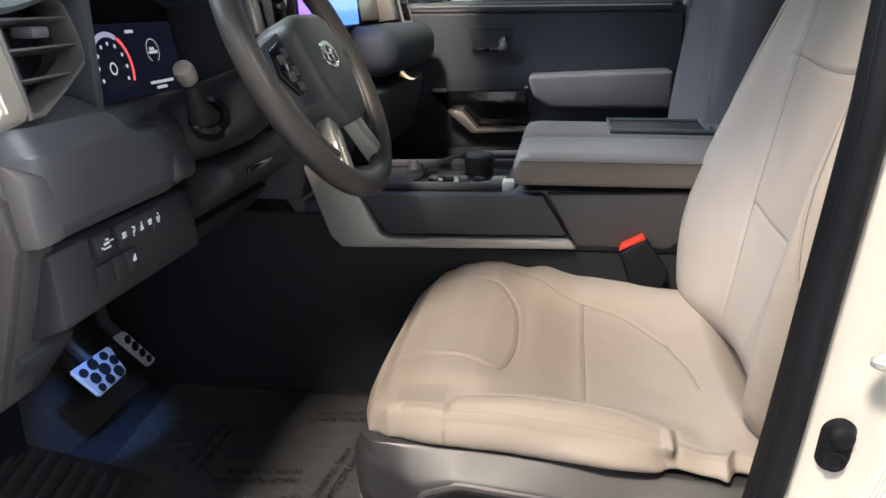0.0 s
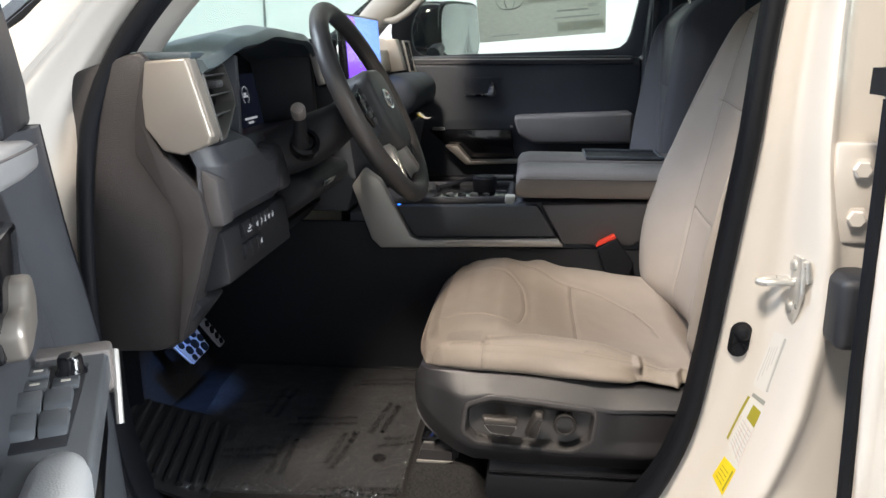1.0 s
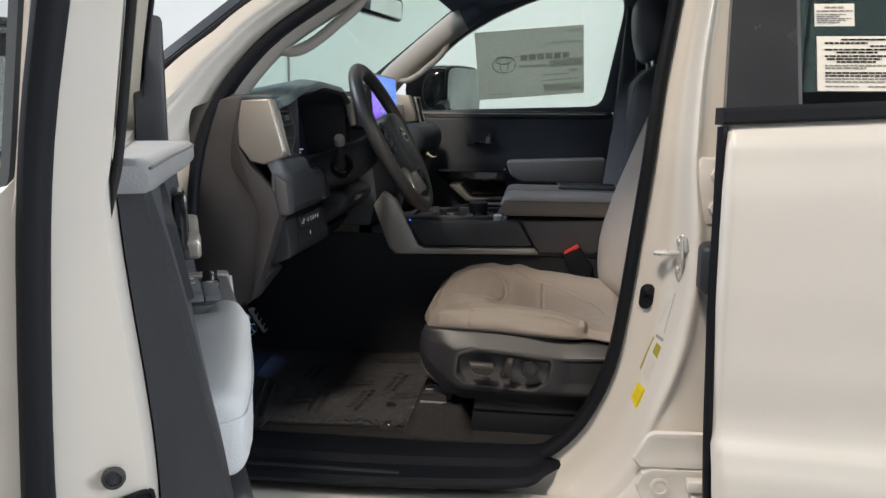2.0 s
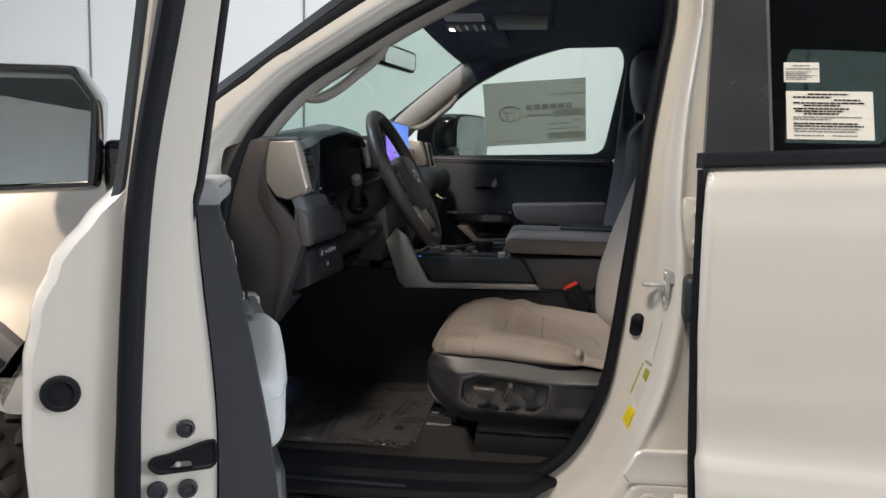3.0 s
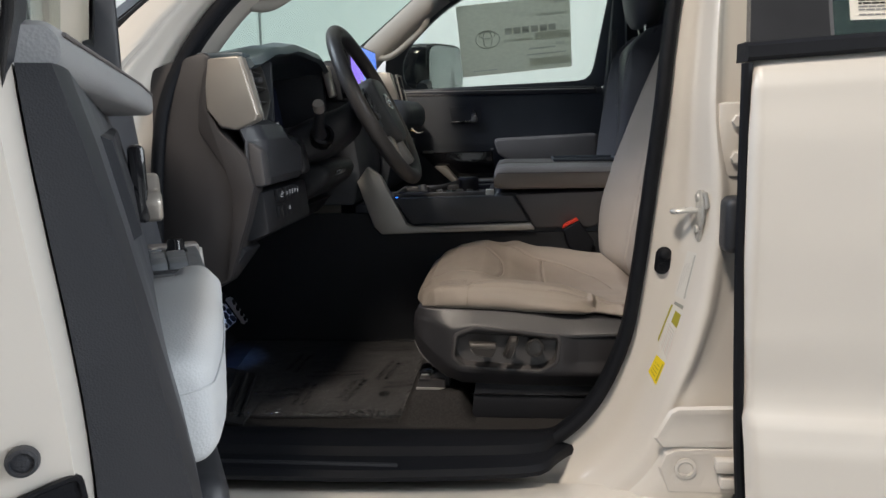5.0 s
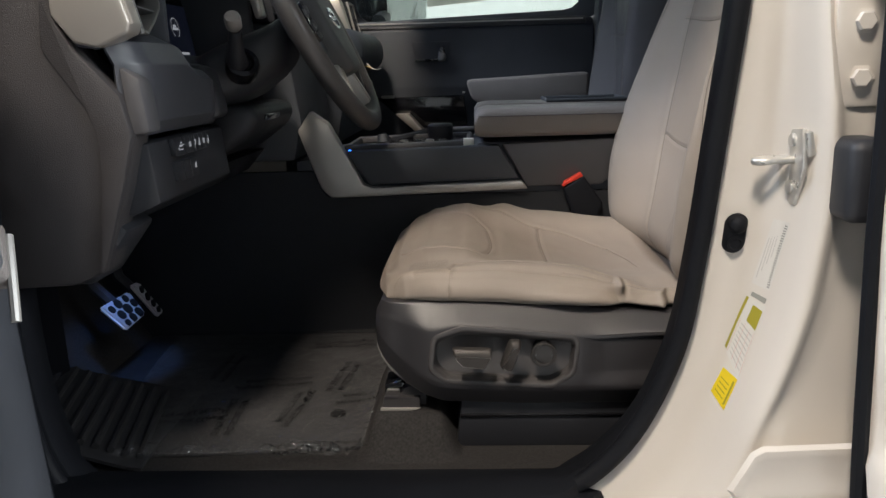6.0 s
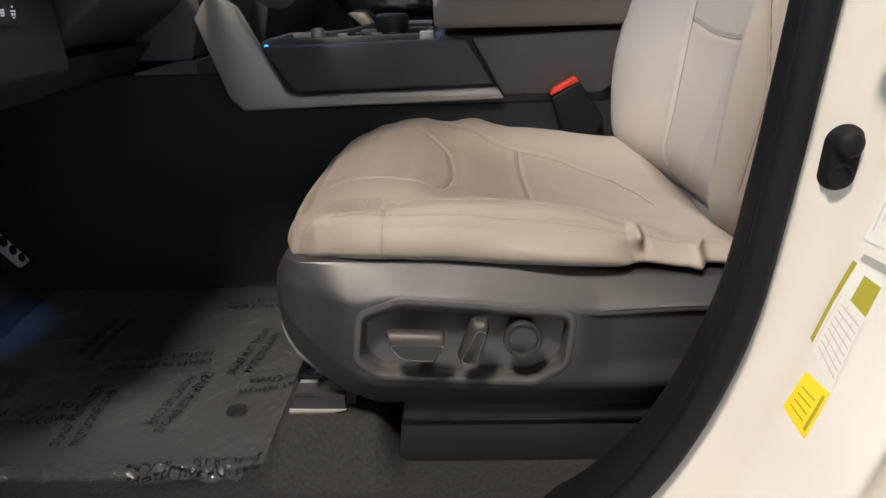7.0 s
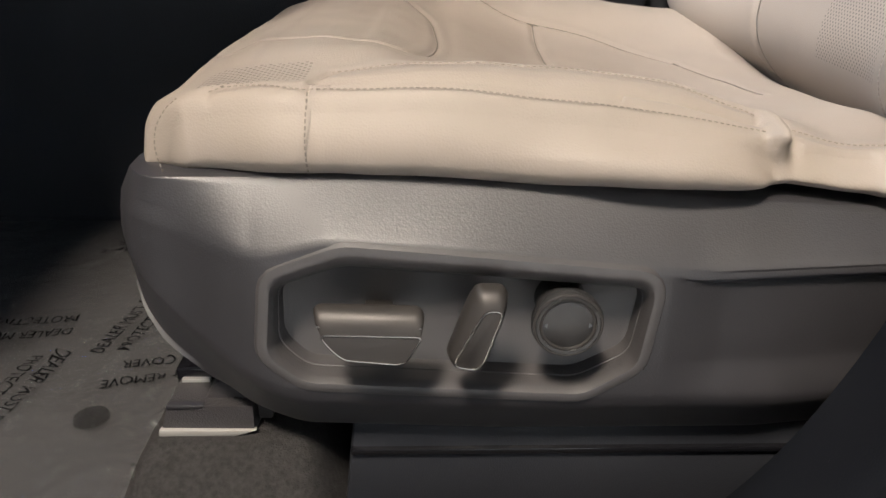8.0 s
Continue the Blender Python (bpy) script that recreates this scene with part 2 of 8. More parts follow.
WALL_WHITE = shader("white_studio_wall", (0.78, 0.79, 0.78), 0.7, grain=0.02, grain_scale=80, stain=0.015, stain_scale=1.2)
FLOOR_GREY = shader("pale_epoxy_floor", (0.42, 0.41, 0.40), 0.35, grain=0.05, grain_scale=60, stain=0.06, stain_scale=2)
CEILING_DARK = shader("dark_studio_ceiling", (0.10, 0.10, 0.11), 0.9, stain=0.05)


# ---- mesh helpers ----
def finish(bm, name, material, sharp=38, extra=()):
    bmesh.ops.recalc_face_normals(bm, faces=bm.faces)
    me = bpy.data.meshes.new(name)
    bm.to_mesh(me)
    bm.free()
    for m in (material, *extra):
        me.materials.append(m)
    me.polygons.foreach_set("use_smooth", [True] * len(me.polygons))
    me.set_sharp_from_angle(angle=radians(sharp))
    return me


def part(name, bm, material, parent=None, label="", sharp=38, extra=()):
    ob = new(name, finish(bm, name, material, sharp, extra))
    if parent is not None:
        ob.parent = parent
        if parent.type == "EMPTY":
            ob.matrix_parent_inverse = Matrix.Translation(parent.location).inverted()
    if label:
        ob["label"] = label
    return ob


def thing(name, at, label, category, group="", kind=""):
    ob = new(name)
    ob.empty_display_size = 0.1
    ob.location = at
    return tagged(ob, label, category, group, kind)


def box(x0, x1, y0, y1, z0, z1, bevel=0.0, seg=2, bm=None):
    bm2 = bmesh.new()
    bmesh.ops.create_cube(bm2, size=1.0)
    for v in bm2.verts:
        v.co = Vector(((x0 + x1) / 2 + v.co.x * (x1 - x0), (y0 + y1) / 2 + v.co.y * (y1 - y0), (z0 + z1) / 2 + v.co.z * (z1 - z0)))
    if bevel > 0:
        bmesh.ops.bevel(bm2, geom=bm2.edges[:], offset=bevel, segments=seg, affect="EDGES", profile=0.5)
    return join(bm, bm2)


def join(bm, bm2):
    """Adds bm2 to bm, if there is one."""
    if bm is None:
        return bm2
    me = bpy.data.meshes.new("joined")
    bm2.to_mesh(me)
    bm2.free()
    bm.from_mesh(me)
    bpy.data.meshes.remove(me)
    return bm


def place(axis, a, b, c):
    return {"y": (a, c, b), "x": (c, a, b), "z": (a, b, c)}[axis]


def prism(poly, axis, lo, hi, bevel=0.0, seg=2, bm=None):
    """A polygon of (x, z), (y, z) or (x, y) drawn out along the axis from lo to hi."""
    bm2 = bmesh.new()
    a = [bm2.verts.new(place(axis, p[0], p[1], lo)) for p in poly]
    b = [bm2.verts.new(place(axis, p[0], p[1], hi)) for p in poly]
    bm2.faces.new(a)
    bm2.faces.new(b)
    n = len(poly)
    for i in range(n):
        bm2.faces.new((a[i], a[(i + 1) % n], b[(i + 1) % n], b[i]))
    bmesh.ops.recalc_face_normals(bm2, faces=bm2.faces)
    if bevel > 0:
        bmesh.ops.bevel(bm2, geom=bm2.edges[:], offset=bevel, segments=seg, affect="EDGES", profile=0.5)
    return join(bm, bm2)


def loft(rings, closed=True, caps=True, bm=None):
    """A skin over rings of equally many points."""
    bm2 = bmesh.new()
    vs = [[bm2.verts.new(p) for p in r] for r in rings]
    n = len(rings[0])
    for r, s in zip(vs, vs[1:]):
        for i in range(n if closed else n - 1):
            bm2.faces.new((r[i], r[(i + 1) % n], s[(i + 1) % n], s[i]))
    if caps and closed:
        bm2.faces.new(vs[0])
        bm2.faces.new(vs[-1])
    return join(bm, bm2)


def tube(path, radius, n=10, bm=None, closed=False, flat=1.0, up=(0, 0, 1)):
    """A round or flattened bar along points; radius may be one number or one per point."""
    pts = [Vector(p) for p in path]
    rings, k = [], len(pts)
    for i, p in enumerate(pts):
        if closed:
            d = pts[(i + 1) % k] - pts[i - 1]
        else:
            d = pts[min(i + 1, k - 1)] - pts[max(i - 1, 0)]
        d.normalize()
        side = d.cross(Vector(up))
        side = side.normalized() if side.length > 1e-4 else d.orthogonal().normalized()
        lift = side.cross(d)
        r = radius[i] if isinstance(radius, (list, tuple)) else radius
        rings.append([p + side * (r * math.cos(2 * math.pi * j / n)) + lift * (r * flat * math.sin(2 * math.pi * j / n)) for j in range(n)])
    if closed:
        rings.append(rings[0])
        bm2 = bmesh.new()
        vs = [[bm2.verts.new(q) for q in r] for r in rings[:-1]]
        vs.append(vs[0])
        for r, s in zip(vs, vs[1:]):
            for i in range(n):
                bm2.faces.new((r[i], r[(i + 1) % n], s[(i + 1) % n], s[i]))
        return join(bm, bm2)
    return loft(rings, bm=bm)


def disc(centre, normal, profile, n=24, bm=None):
    """A turned body: profile of (radius, height along the normal)."""
    q = Vector(normal).to_track_quat("Z", "Y")
    rings = [[Vector(centre) + q @ Vector((r * math.cos(2 * math.pi * i / n), r * math.sin(2 * math.pi * i / n), h)) for i in range(n)] for r, h in profile]
    return loft(rings, bm=bm)


def smooth_path(points, per=8, closed=False):
    """Catmull-Rom points through the given ones."""
    p = [Vector(q) for q in points]
    out, k = [], len(p)
    for i in range(k if closed else k - 1):
        a, b, c, d = (p[(i - 1) % k], p[i], p[(i + 1) % k], p[(i + 2) % k]) if closed else (p[max(i - 1, 0)], p[i], p[i + 1], p[min(i + 2, k - 1)])
        for j in range(per):
            t = j / per
            out.append(0.5 * ((2 * b) + (c - a) * t + (2 * a - 5 * b + 4 * c - d) * t * t + (3 * b - a - 3 * c + d) * t ** 3))
    if not closed:
        out.append(p[-1])
    return out


def offset_poly(poly, d):
    """A polygon grown outwards by d (counter-clockwise or clockwise alike)."""
    area = sum(a[0] * b[1] - b[0] * a[1] for a, b in zip(poly, poly[1:] + poly[:1]))
    sgn = 1 if area > 0 else -1
    out, n = [], len(poly)
    for i in range(n):
        p0, p1, p2 = Vector(poly[i - 1]), Vector(poly[i]), Vector(poly[(i + 1) % n])
        n1, n2 = ((p1 - p0).normalized(), (p2 - p1).normalized())
        n1, n2 = Vector((n1.y, -n1.x)) * sgn, Vector((n2.y, -n2.x)) * sgn
        m = (n1 + n2).normalized()
        out.append(tuple(p1 + m * (d / max(m.dot(n1), 0.4))))
    return out


def frame_ring(poly, axis, steps, bm=None, cap=True):
    """Rings of one polygon grown by d and set at a depth, step by step, closed at the last by a cap."""
    rings = [[place(axis, p[0], p[1], h) for p in offset_poly(poly, d)] for d, h in steps]
    bm2 = bmesh.new()
    vs = [[bm2.verts.new(p) for p in r] for r in rings]
    n = len(poly)
    for r, s in zip(vs, vs[1:]):
        for i in range(n):
            bm2.faces.new((r[i], r[(i + 1) % n], s[(i + 1) % n], s[i]))
    if cap:
        bm2.faces.new(vs[-1])
    return join(bm, bm2)


def sheet(fn, nu, nv, thick=0.0, bm=None):
    """A surface fn(u, v), u and v from 0 to 1, with a thickness along its normal if given."""
    bm2 = bmesh.new()
    g = [[bm2.verts.new(fn(i / nu, j / nv)) for j in range(nv + 1)] for i in range(nu + 1)]
    for i in range(nu):
        for j in range(nv):
            bm2.faces.new((g[i][j], g[i + 1][j], g[i + 1][j + 1], g[i][j + 1]))
    if thick:
        bmesh.ops.recalc_face_normals(bm2, faces=bm2.faces)
        bmesh.ops.solidify(bm2, geom=bm2.faces[:], thickness=thick)
    return join(bm, bm2)


def curve_at(table, x):
    """Smooth value from a table of (x, value)."""
    if x <= table[0][0]:
        return table[0][1]
    for (a, p), (b, q) in zip(table, table[1:]):
        if x <= b:
            t = (x - a) / (b - a)
            t = t * t * (3 - 2 * t)
            return p + (q - p) * t
    return table[-1][1]


def spline_at(table, x):
    """Value of a flowing curve through a table of (x, value)."""
    if x <= table[0][0]:
        return table[0][1]
    n = len(table)
    for i in range(n - 1):
        (a, p), (b, q) = table[i], table[i + 1]
        if x <= b:
            h, t = b - a, (x - a) / (b - a)
            m0 = (q - table[max(i - 1, 0)][1]) / (b - table[max(i - 1, 0)][0])
            m1 = (table[min(i + 2, n - 1)][1] - p) / (table[min(i + 2, n - 1)][0] - a)
            return (2 * t ** 3 - 3 * t * t + 1) * p + (t ** 3 - 2 * t * t + t) * h * m0 + (3 * t * t - 2 * t ** 3) * q + (t ** 3 - t * t) * h * m1
    return table[-1][1]


def rounded(poly, reach):
    """The outline with its corners rounded off."""
    out = []
    for k, p in enumerate(poly):
        p, a, b = Vector(p), Vector(poly[k - 1]), Vector(poly[(k + 1) % len(poly)])
        s, e = p + (a - p).normalized() * min(reach, 0.45 * (a - p).length), p + (b - p).normalized() * min(reach, 0.45 * (b - p).length)
        out += [tuple(s.lerp(p, t).lerp(p.lerp(e, t), t)) for t in (0.0, 0.33, 0.67, 1.0)]
    return out


def line_at(table, x):
    if x <= table[0][0]:
        return table[0][1]
    for (a, p), (b, q) in zip(table, table[1:]):
        if x <= b:
            return p + (q - p) * (x - a) / (b - a)
    return table[-1][1]


def bars(rows, axis, depth, material, parent, name="print_line", thick=0.0006):
    """Plain printed bars: rows of (a0, a1, b0, b1) on a plane."""
    bm = None
    for a0, a1, b0, b1 in rows:
        bm = prism([(a0, b0), (a1, b0), (a1, b1), (a0, b1)], axis, depth - thick, depth, bm=bm)
    return part(name, bm, material, parent)


# ---- studio ----
def studio():
    g = part("ground", sheet(lambda u, v: (-9 + 18 * u, -8 + 15 * v, 0.0), 4, 4, 0.0), FLOOR_GREY)
    tagged(g, "pale grey glossy studio floor", "floor", kind="structure")
    for name, x0, x1, y0, y1 in (("wall_north", -9, 9, 4.6, 4.8), ("wall_south", -9, 9, -8.0, -7.8), ("wall_west", -7.2, -7.0, -7.8, 4.6), ("wall_east", 8.0, 8.2, -7.8, 4.6)):
        w = part(name, box(x0, x1, y0, y1, 0, 5.0), WALL_WHITE)
        tagged(w, "plain white studio wall", "wall", kind="structure")
    c = part("ceiling", box(-9, 9, -8, 4.8, 5.0, 5.1), CEILING_DARK)
    tagged(c, "dark studio ceiling with light panels", "ceiling", kind="structure")
    # unseen block, added so that the door mirror reflects a dark upper band
    sf = part("ceiling", box(-7.0, 8.0, -7.8, -5.2, 3.6, 5.0), CEILING_DARK)
    tagged(sf, "added dark block under the ceiling for the door mirror to reflect", "ceiling", kind="structure")
    # joints between the wall panels
    for x in (-4.4, -2.26, 2.2):
        j = part("trim", box(x - 0.008, x + 0.008, 4.585, 4.598, 0, 5.0), INK)
        tagged(j, "narrow grey joint between white wall panels", "wall joint", kind="structure")


studio()


# ---- truck body ----
truck = thing("pickup_truck", (0, 0, 0), "pearl white crew cab pickup truck with its driver door open", "pickup truck")

# the edge of the driver's door opening, rear bottom round to front bottom, as (x, z)
OPENING = [(-0.55, 0.590), (-0.30, 0.592), (-0.10, 0.600), (0.0, 0.622), (0.065, 0.662), (0.117, 0.727), (0.160, 0.83), (0.180, 0.945), (0.197, 1.09), (0.212, 1.222), (0.228, 1.374), (0.247, 1.50), (0.266, 1.64),
           (0.250, 1.745), (0.15, 1.792), (0.0, 1.757), (-0.10, 1.712), (-0.224, 1.647), (-0.317, 1.596), (-0.439, 1.519), (-0.505, 1.475), (-0.562, 1.423), (-0.624, 1.342), (-0.664, 1.248), (-0.685, 1.12), (-0.695, 0.95), (-0.690, 0.75), (-0.650, 0.632)]


def opening_path():
    pts = smooth_path([(x, 0, z) for x, z in OPENING], 5, True)
    return [(p.x, p.z) for p in pts]


def opening_y(z):
    """How far out the seal stands at a height."""
    return line_at([(0.5, -0.80), (1.25, -0.795), (1.80, -0.72)], z)


def strip(steps):
    """A skin round the opening: steps of (outwards, y) with y from the seal's depth."""
    path = opening_path()
    n = len(path)
    rings = []
    for i in range(n):
        (ax, az), (bx, bz), (cx, cz) = path[i - 1], path[i], path[(i + 1) % n]
        d = Vector((cx - ax, cz - az)).normalized()
        out = Vector((d.y, -d.x))
        ring = []
        for o, y, k in steps:
            f = k(bx, bz)
            y = y if isinstance(y, float) else (line_at([(0.745, y[0]), (0.82, y[1])], bz) if bx > 0.05 else y[0])
            if f < 1.0 and o > 0.016:
                o, y = 0.016 + (o - 0.016) * f, -0.002 + (y + 0.002) * min(1.0, 0.25 + 0.9 * f)
            ring.append((bx + out.x * o, opening_y(bz) + y, bz + out.y * o))
        rings.append(ring)
    return rings + [rings[0]]


def wide(x, z):
    """The painted band is wide at the pillar behind the seat and at the hinge pillar, narrow at the front pillar and roof."""
    if x > 0.05 and z > 0.64:
        return line_at([(0.70, 1.0), (0.80, 0.86), (0.92, 1.0), (1.03, 1.0), (1.12, 0.88), (1.24, 0.62), (1.45, 0.48), (1.7, 0.40)], z)
    if z < 0.66:
        return line_at([(-0.5, 0.45), (-0.1, 0.5), (0.05, 1.0)], x)
    if x < -0.50 and z < 1.50:
        return line_at([(1.15, 0.8), (1.25, 0.62), (1.34, 0.34), (1.42, 0.22), (1.50, 0.175)], z)
    if z > 1.25 and x < 0.0:
        return 0.175
    return 0.30


one = lambda x, z: 1.0
jamb = part("door_jamb", loft(strip([(0.0, 0.05, one), (0.004, 0.012, one), (0.016, -0.002, one), (0.040, -0.006, wide), (0.062, -0.014, wide), (0.080, -0.036, wide), (0.092, -0.066, wide), (0.100, -0.080, wide), (0.106, -0.084, wide), (0.112, (-0.086, -0.083), wide), (0.122, (-0.088, -0.073), wide), (0.130, (-0.104, -0.068), wide), (0.150, (-0.110, -0.066), wide), (0.20, (-0.110, -0.066), wide), (0.26, (-0.108, -0.066), wide)]), closed=False), PAINT, truck, "pearl white painted door jamb", 50)
seal_pts = [Vector((x, opening_y(z) - 0.006, z)) for x, z in opening_path()]
part("door_seal", tube(seal_pts, 0.0115, 10, closed=True, up=(0, 1, 0)), RUBBER, truck, "black rubber door seal")


def inner_trim_ring():
    """Dark inner trim just inside the seal, from the pillars into the cabin."""
    return loft(strip([(0.004, 0.008, one), (-0.006, 0.012, one), (-0.008, 0.03, one), (0.02, 0.10, one)]), closed=False)


part("opening_trim", inner_trim_ring(), RUBBER, truck, "black plastic trim round the door opening")

# outer sill, rocker and floor
part("rocker", prism([(-0.93, 0.585), (-0.955, 0.575), (-0.975, 0.52), (-0.965, 0.44), (-0.90, 0.42), (-0.86, 0.44), (-0.86, 0.585)], "x", -1.0, 1.6, 0.008), PAINT, truck)
SCUFF = [(-0.942, 0.622), (-0.938, 0.612), (-0.86, 0.602), (-0.80, 0.598), (-0.73, 0.60), (-0.73, 0.622), (-0.79, 0.648), (-0.84, 0.655), (-0.872, 0.648), (-0.882, 0.634), (-0.93, 0.630)]
scuff_rings = []
for x, k in ((-0.66, 1.0), (-0.34, 0.985), (-0.22, 0.95), (-0.12, 0.90), (-0.03, 0.84), (0.008, 0.78), (0.024, 0.70), (0.040, 0.55), (0.062, 0.40), (0.095, 0.25)):
    scuff_rings.append([(x, -0.73 + (y + 0.73) * k, z) for y, z in SCUFF])
scuff = part("scuff_plate", loft(scuff_rings), RUBBER, truck, "black plastic sill scuff plate", 28)
part("sill_rib", box(-0.60, -0.24, -0.912, -0.902, 0.628, 0.635, 0.003), PLASTIC_DARK, scuff)
part("cabin_floor", box(-1.05, 1.4, -0.775, 0.86, 0.52, 0.618), CARPET, truck, "charcoal cabin carpet")
part("toe_board", prism([(-0.78, 0.59), (-1.05, 0.98), (-1.10, 0.98), (-1.10, 0.50), (-0.78, 0.50)], "y", -0.86, 0.86), CARPET, truck)
part("bulkhead", box(-1.12, -1.06, -0.86, 0.86, 0.5, 1.3), SOFT_BLACK, truck)
part("cabin_back_wall", box(1.40, 1.46, -0.86, 0.86, 0.5, 1.85), SOFT_BLACK, truck)


# roof, headliner and windscreen
def roof_z(x, y):
    return 1.845 - 0.055 * (y / 0.75) ** 2 - curve_at([(-0.40, 0.10), (0.1, 0.012), (0.6, 0.0), (1.5, 0.03)], x)


part("roof", sheet(lambda u, v: (-0.30 + 1.8 * u, -0.74 + 1.48 * v, roof_z(-0.30 + 1.8 * u, -0.74 + 1.48 * v) + 0.055), 16, 16, 0.02), PAINT, truck, "white roof skin")
part("headliner", sheet(lambda u, v: (-0.30 + 1.75 * u, -0.745 + 1.49 * v, roof_z(-0.30 + 1.75 * u, -0.745 + 1.49 * v)), 20, 20, 0.012), HEADLINER, truck, "dark cloth headliner")


def screen_point(u, v):
    """Windscreen: v across from the driver's side, u from the foot up."""
    y = -1 + 2 * v
    w = 0.83 - 0.11 * u
    bow = 0.06 * (1 - y * y)
    return (-0.95 - bow + 0.645 * u, w * y, 1.215 + 0.490 * u + 0.03 * (1 - y * y) * u)


pane = part("windscreen", sheet(screen_point, 10, 16, 0.005), GLASS_SCREEN, truck, "clear windscreen")
pane.visible_shadow = False
for side in (-1, 1):
    edge = [Vector((-0.945 + 0.645 * u, side * (0.845 - 0.105 * u), 1.218 + 0.490 * u)) for u in [i / 8 for i in range(9)]]
    part("windscreen_trim", tube(edge, 0.016, 8, flat=1.4), RUBBER, truck, "black windscreen edge trim")
# front pillars: cloth trim inside with a moulded grab handle, painted outside
PILLAR_LINE = smooth_path([(-0.66, 0, 1.275), (-0.624, 0, 1.342), (-0.562, 0, 1.423), (-0.505, 0, 1.475), (-0.439, 0, 1.519), (-0.317, 0, 1.596), (-0.224, 0, 1.647), (-0.10, 0, 1.712)], 5)
NEAR_TRIM = ((-0.030, 0.0), (-0.034, 0.085), (-0.012, 0.090), (0.006, 0.080), (0.017, 0.060), (0.018, 0.030), (0.0, 0.0))
FAR_TRIM = ((-0.050, 0.0), (-0.052, 0.045), (-0.035, 0.062), (0.010, 0.066), (0.030, 0.050), (0.034, 0.015), (0.0, 0.0))
for side in (-1, 1):
    rings, light = [], 0
    for i, p in enumerate(PILLAR_LINE):
        light += p.x < -0.25
        a, b = PILLAR_LINE[max(i - 1, 0)], PILLAR_LINE[min(i + 1, len(PILLAR_LINE) - 1)]
        d = (b - a).normalized()
        n = Vector((d.z, 0, -d.x))
        w = 0.775 - 0.22 * max(0.0, p.z - 1.30)
        lift = 0.0 if side < 0 else 0.008 + 0.030 * max(0.0, min(1.0, (p.x + 0.5) / 0.25))
        if side > 0 and p.x > -0.19:
            continue
        rings.append([(p.x + n.x * (o - lift), side * (w - dy), p.z + n.z * (o - lift)) for o, dy in (NEAR_TRIM if side < 0 else FAR_TRIM)])
    if side < 0:
        light = len(rings)
    else:
        part("pillar_head", loft(rings[light - 1:]), HEADLINER, truck, "dark cloth corner above the front pillar", 50)
    part("front_pillar_trim", loft(rings[:light]), PILLAR_TRIM, truck, "light grey cloth front pillar trim", 50)
rings = []
for i in range(9):
    u = i / 8
    x, z, w = -0.94 + 0.645 * u, 1.205 + 0.490 * u, 0.855 - 0.100 * u
    rings.append([(x, -w + 0.02, z + 0.008), (x + 0.010, -w - 0.002, z + 0.003), (x + 0.015, -w + 0.001, z - 0.004), (x + 0.018, -w + 0.008, z - 0.008), (x + 0.018, -w + 0.03, z - 0.008), (x + 0.008, -w + 0.035, z)])
part("front_pillar", loft(rings), PAINT, truck, "white painted front pillar")
band = []
for i in range(9):
    u = i / 8
    x, z, w = -0.94 + 0.645 * u, 1.205 + 0.490 * u, 0.855 - 0.100 * u
    band.append([(x + 0.006, -w + 0.003, z - 0.002), (x - 0.018, -w + 0.002, z + 0.028), (x - 0.032, -w + 0.018, z + 0.044), (x - 0.026, -w + 0.034, z + 0.032), (x + 0.004, -w + 0.030, z - 0.004)])
part("windscreen_edge", loft(band), RUBBER, truck, "black windscreen edge moulding")
part("screen_header", sheet(lambda u, v: tuple(Vector(screen_point(0.985, v)).lerp(Vector((-0.285, -0.72 + 1.44 * v, roof_z(-0.285, -0.72 + 1.44 * v))), u) + Vector((0, 0, -0.004 * (1 - u)))), 4, 16, 0.010), HEADLINER, truck, "dark cloth header above the windscreen")
# roof side rails inside and out
for side in (-1, 1):
    rail = [Vector((-0.30 + 1.75 * u, side * 0.745, roof_z(-0.30 + 1.75 * u, 0.745) + (0.036 if side > 0 else 0.0))) for u in [i / 12 for i in range(13)]]
    part("roof_rail", tube(rail, 0.035, 10), HEADLINER, truck)
    part("roof_side", tube([p + Vector((0, side * 0.02, 0.045)) for p in rail], 0.03, 10), PAINT, truck)


# bonnet, cowl, fender and wheel
def fender_y(x, z):
    bulge = 0.018 * math.exp(-((z - 1.12) / 0.10) ** 2) - 0.022 * math.exp(-((z - 1.02) / 0.05) ** 2)
    return -0.975 - bulge + 0.05 * max(0, z - 1.15) ** 2 * 30


def fender():
    bm = bmesh.new()
    cx, cz, r = -1.40, 0.44, 0.565
    grid = {}
    for i in range(61):
        for j in range(41):
            x = -2.2 + 1.36 * i / 60
            z = 0.42 + 0.82 * j / 40
            d = math.hypot(x - cx, z - cz)
            if d < r:
                f = r / max(d, 0.05)
                if d > r - 0.035:
                    x, z = cx + (x - cx) * f, cz + (z - cz) * f
                else:
                    continue
            grid[i, j] = bm.verts.new((x, fender_y(x, z), z))
    for i in range(60):
        for j in range(40):
            q = [(i, j), (i + 1, j), (i + 1, j + 1), (i, j + 1)]
            if all(k in grid for k in q):
                bm.faces.new([grid[k] for k in q])
    bmesh.ops.recalc_face_normals(bm, faces=bm.faces)
    bmesh.ops.solidify(bm, geom=bm.faces[:], thickness=-0.012)
    return bm


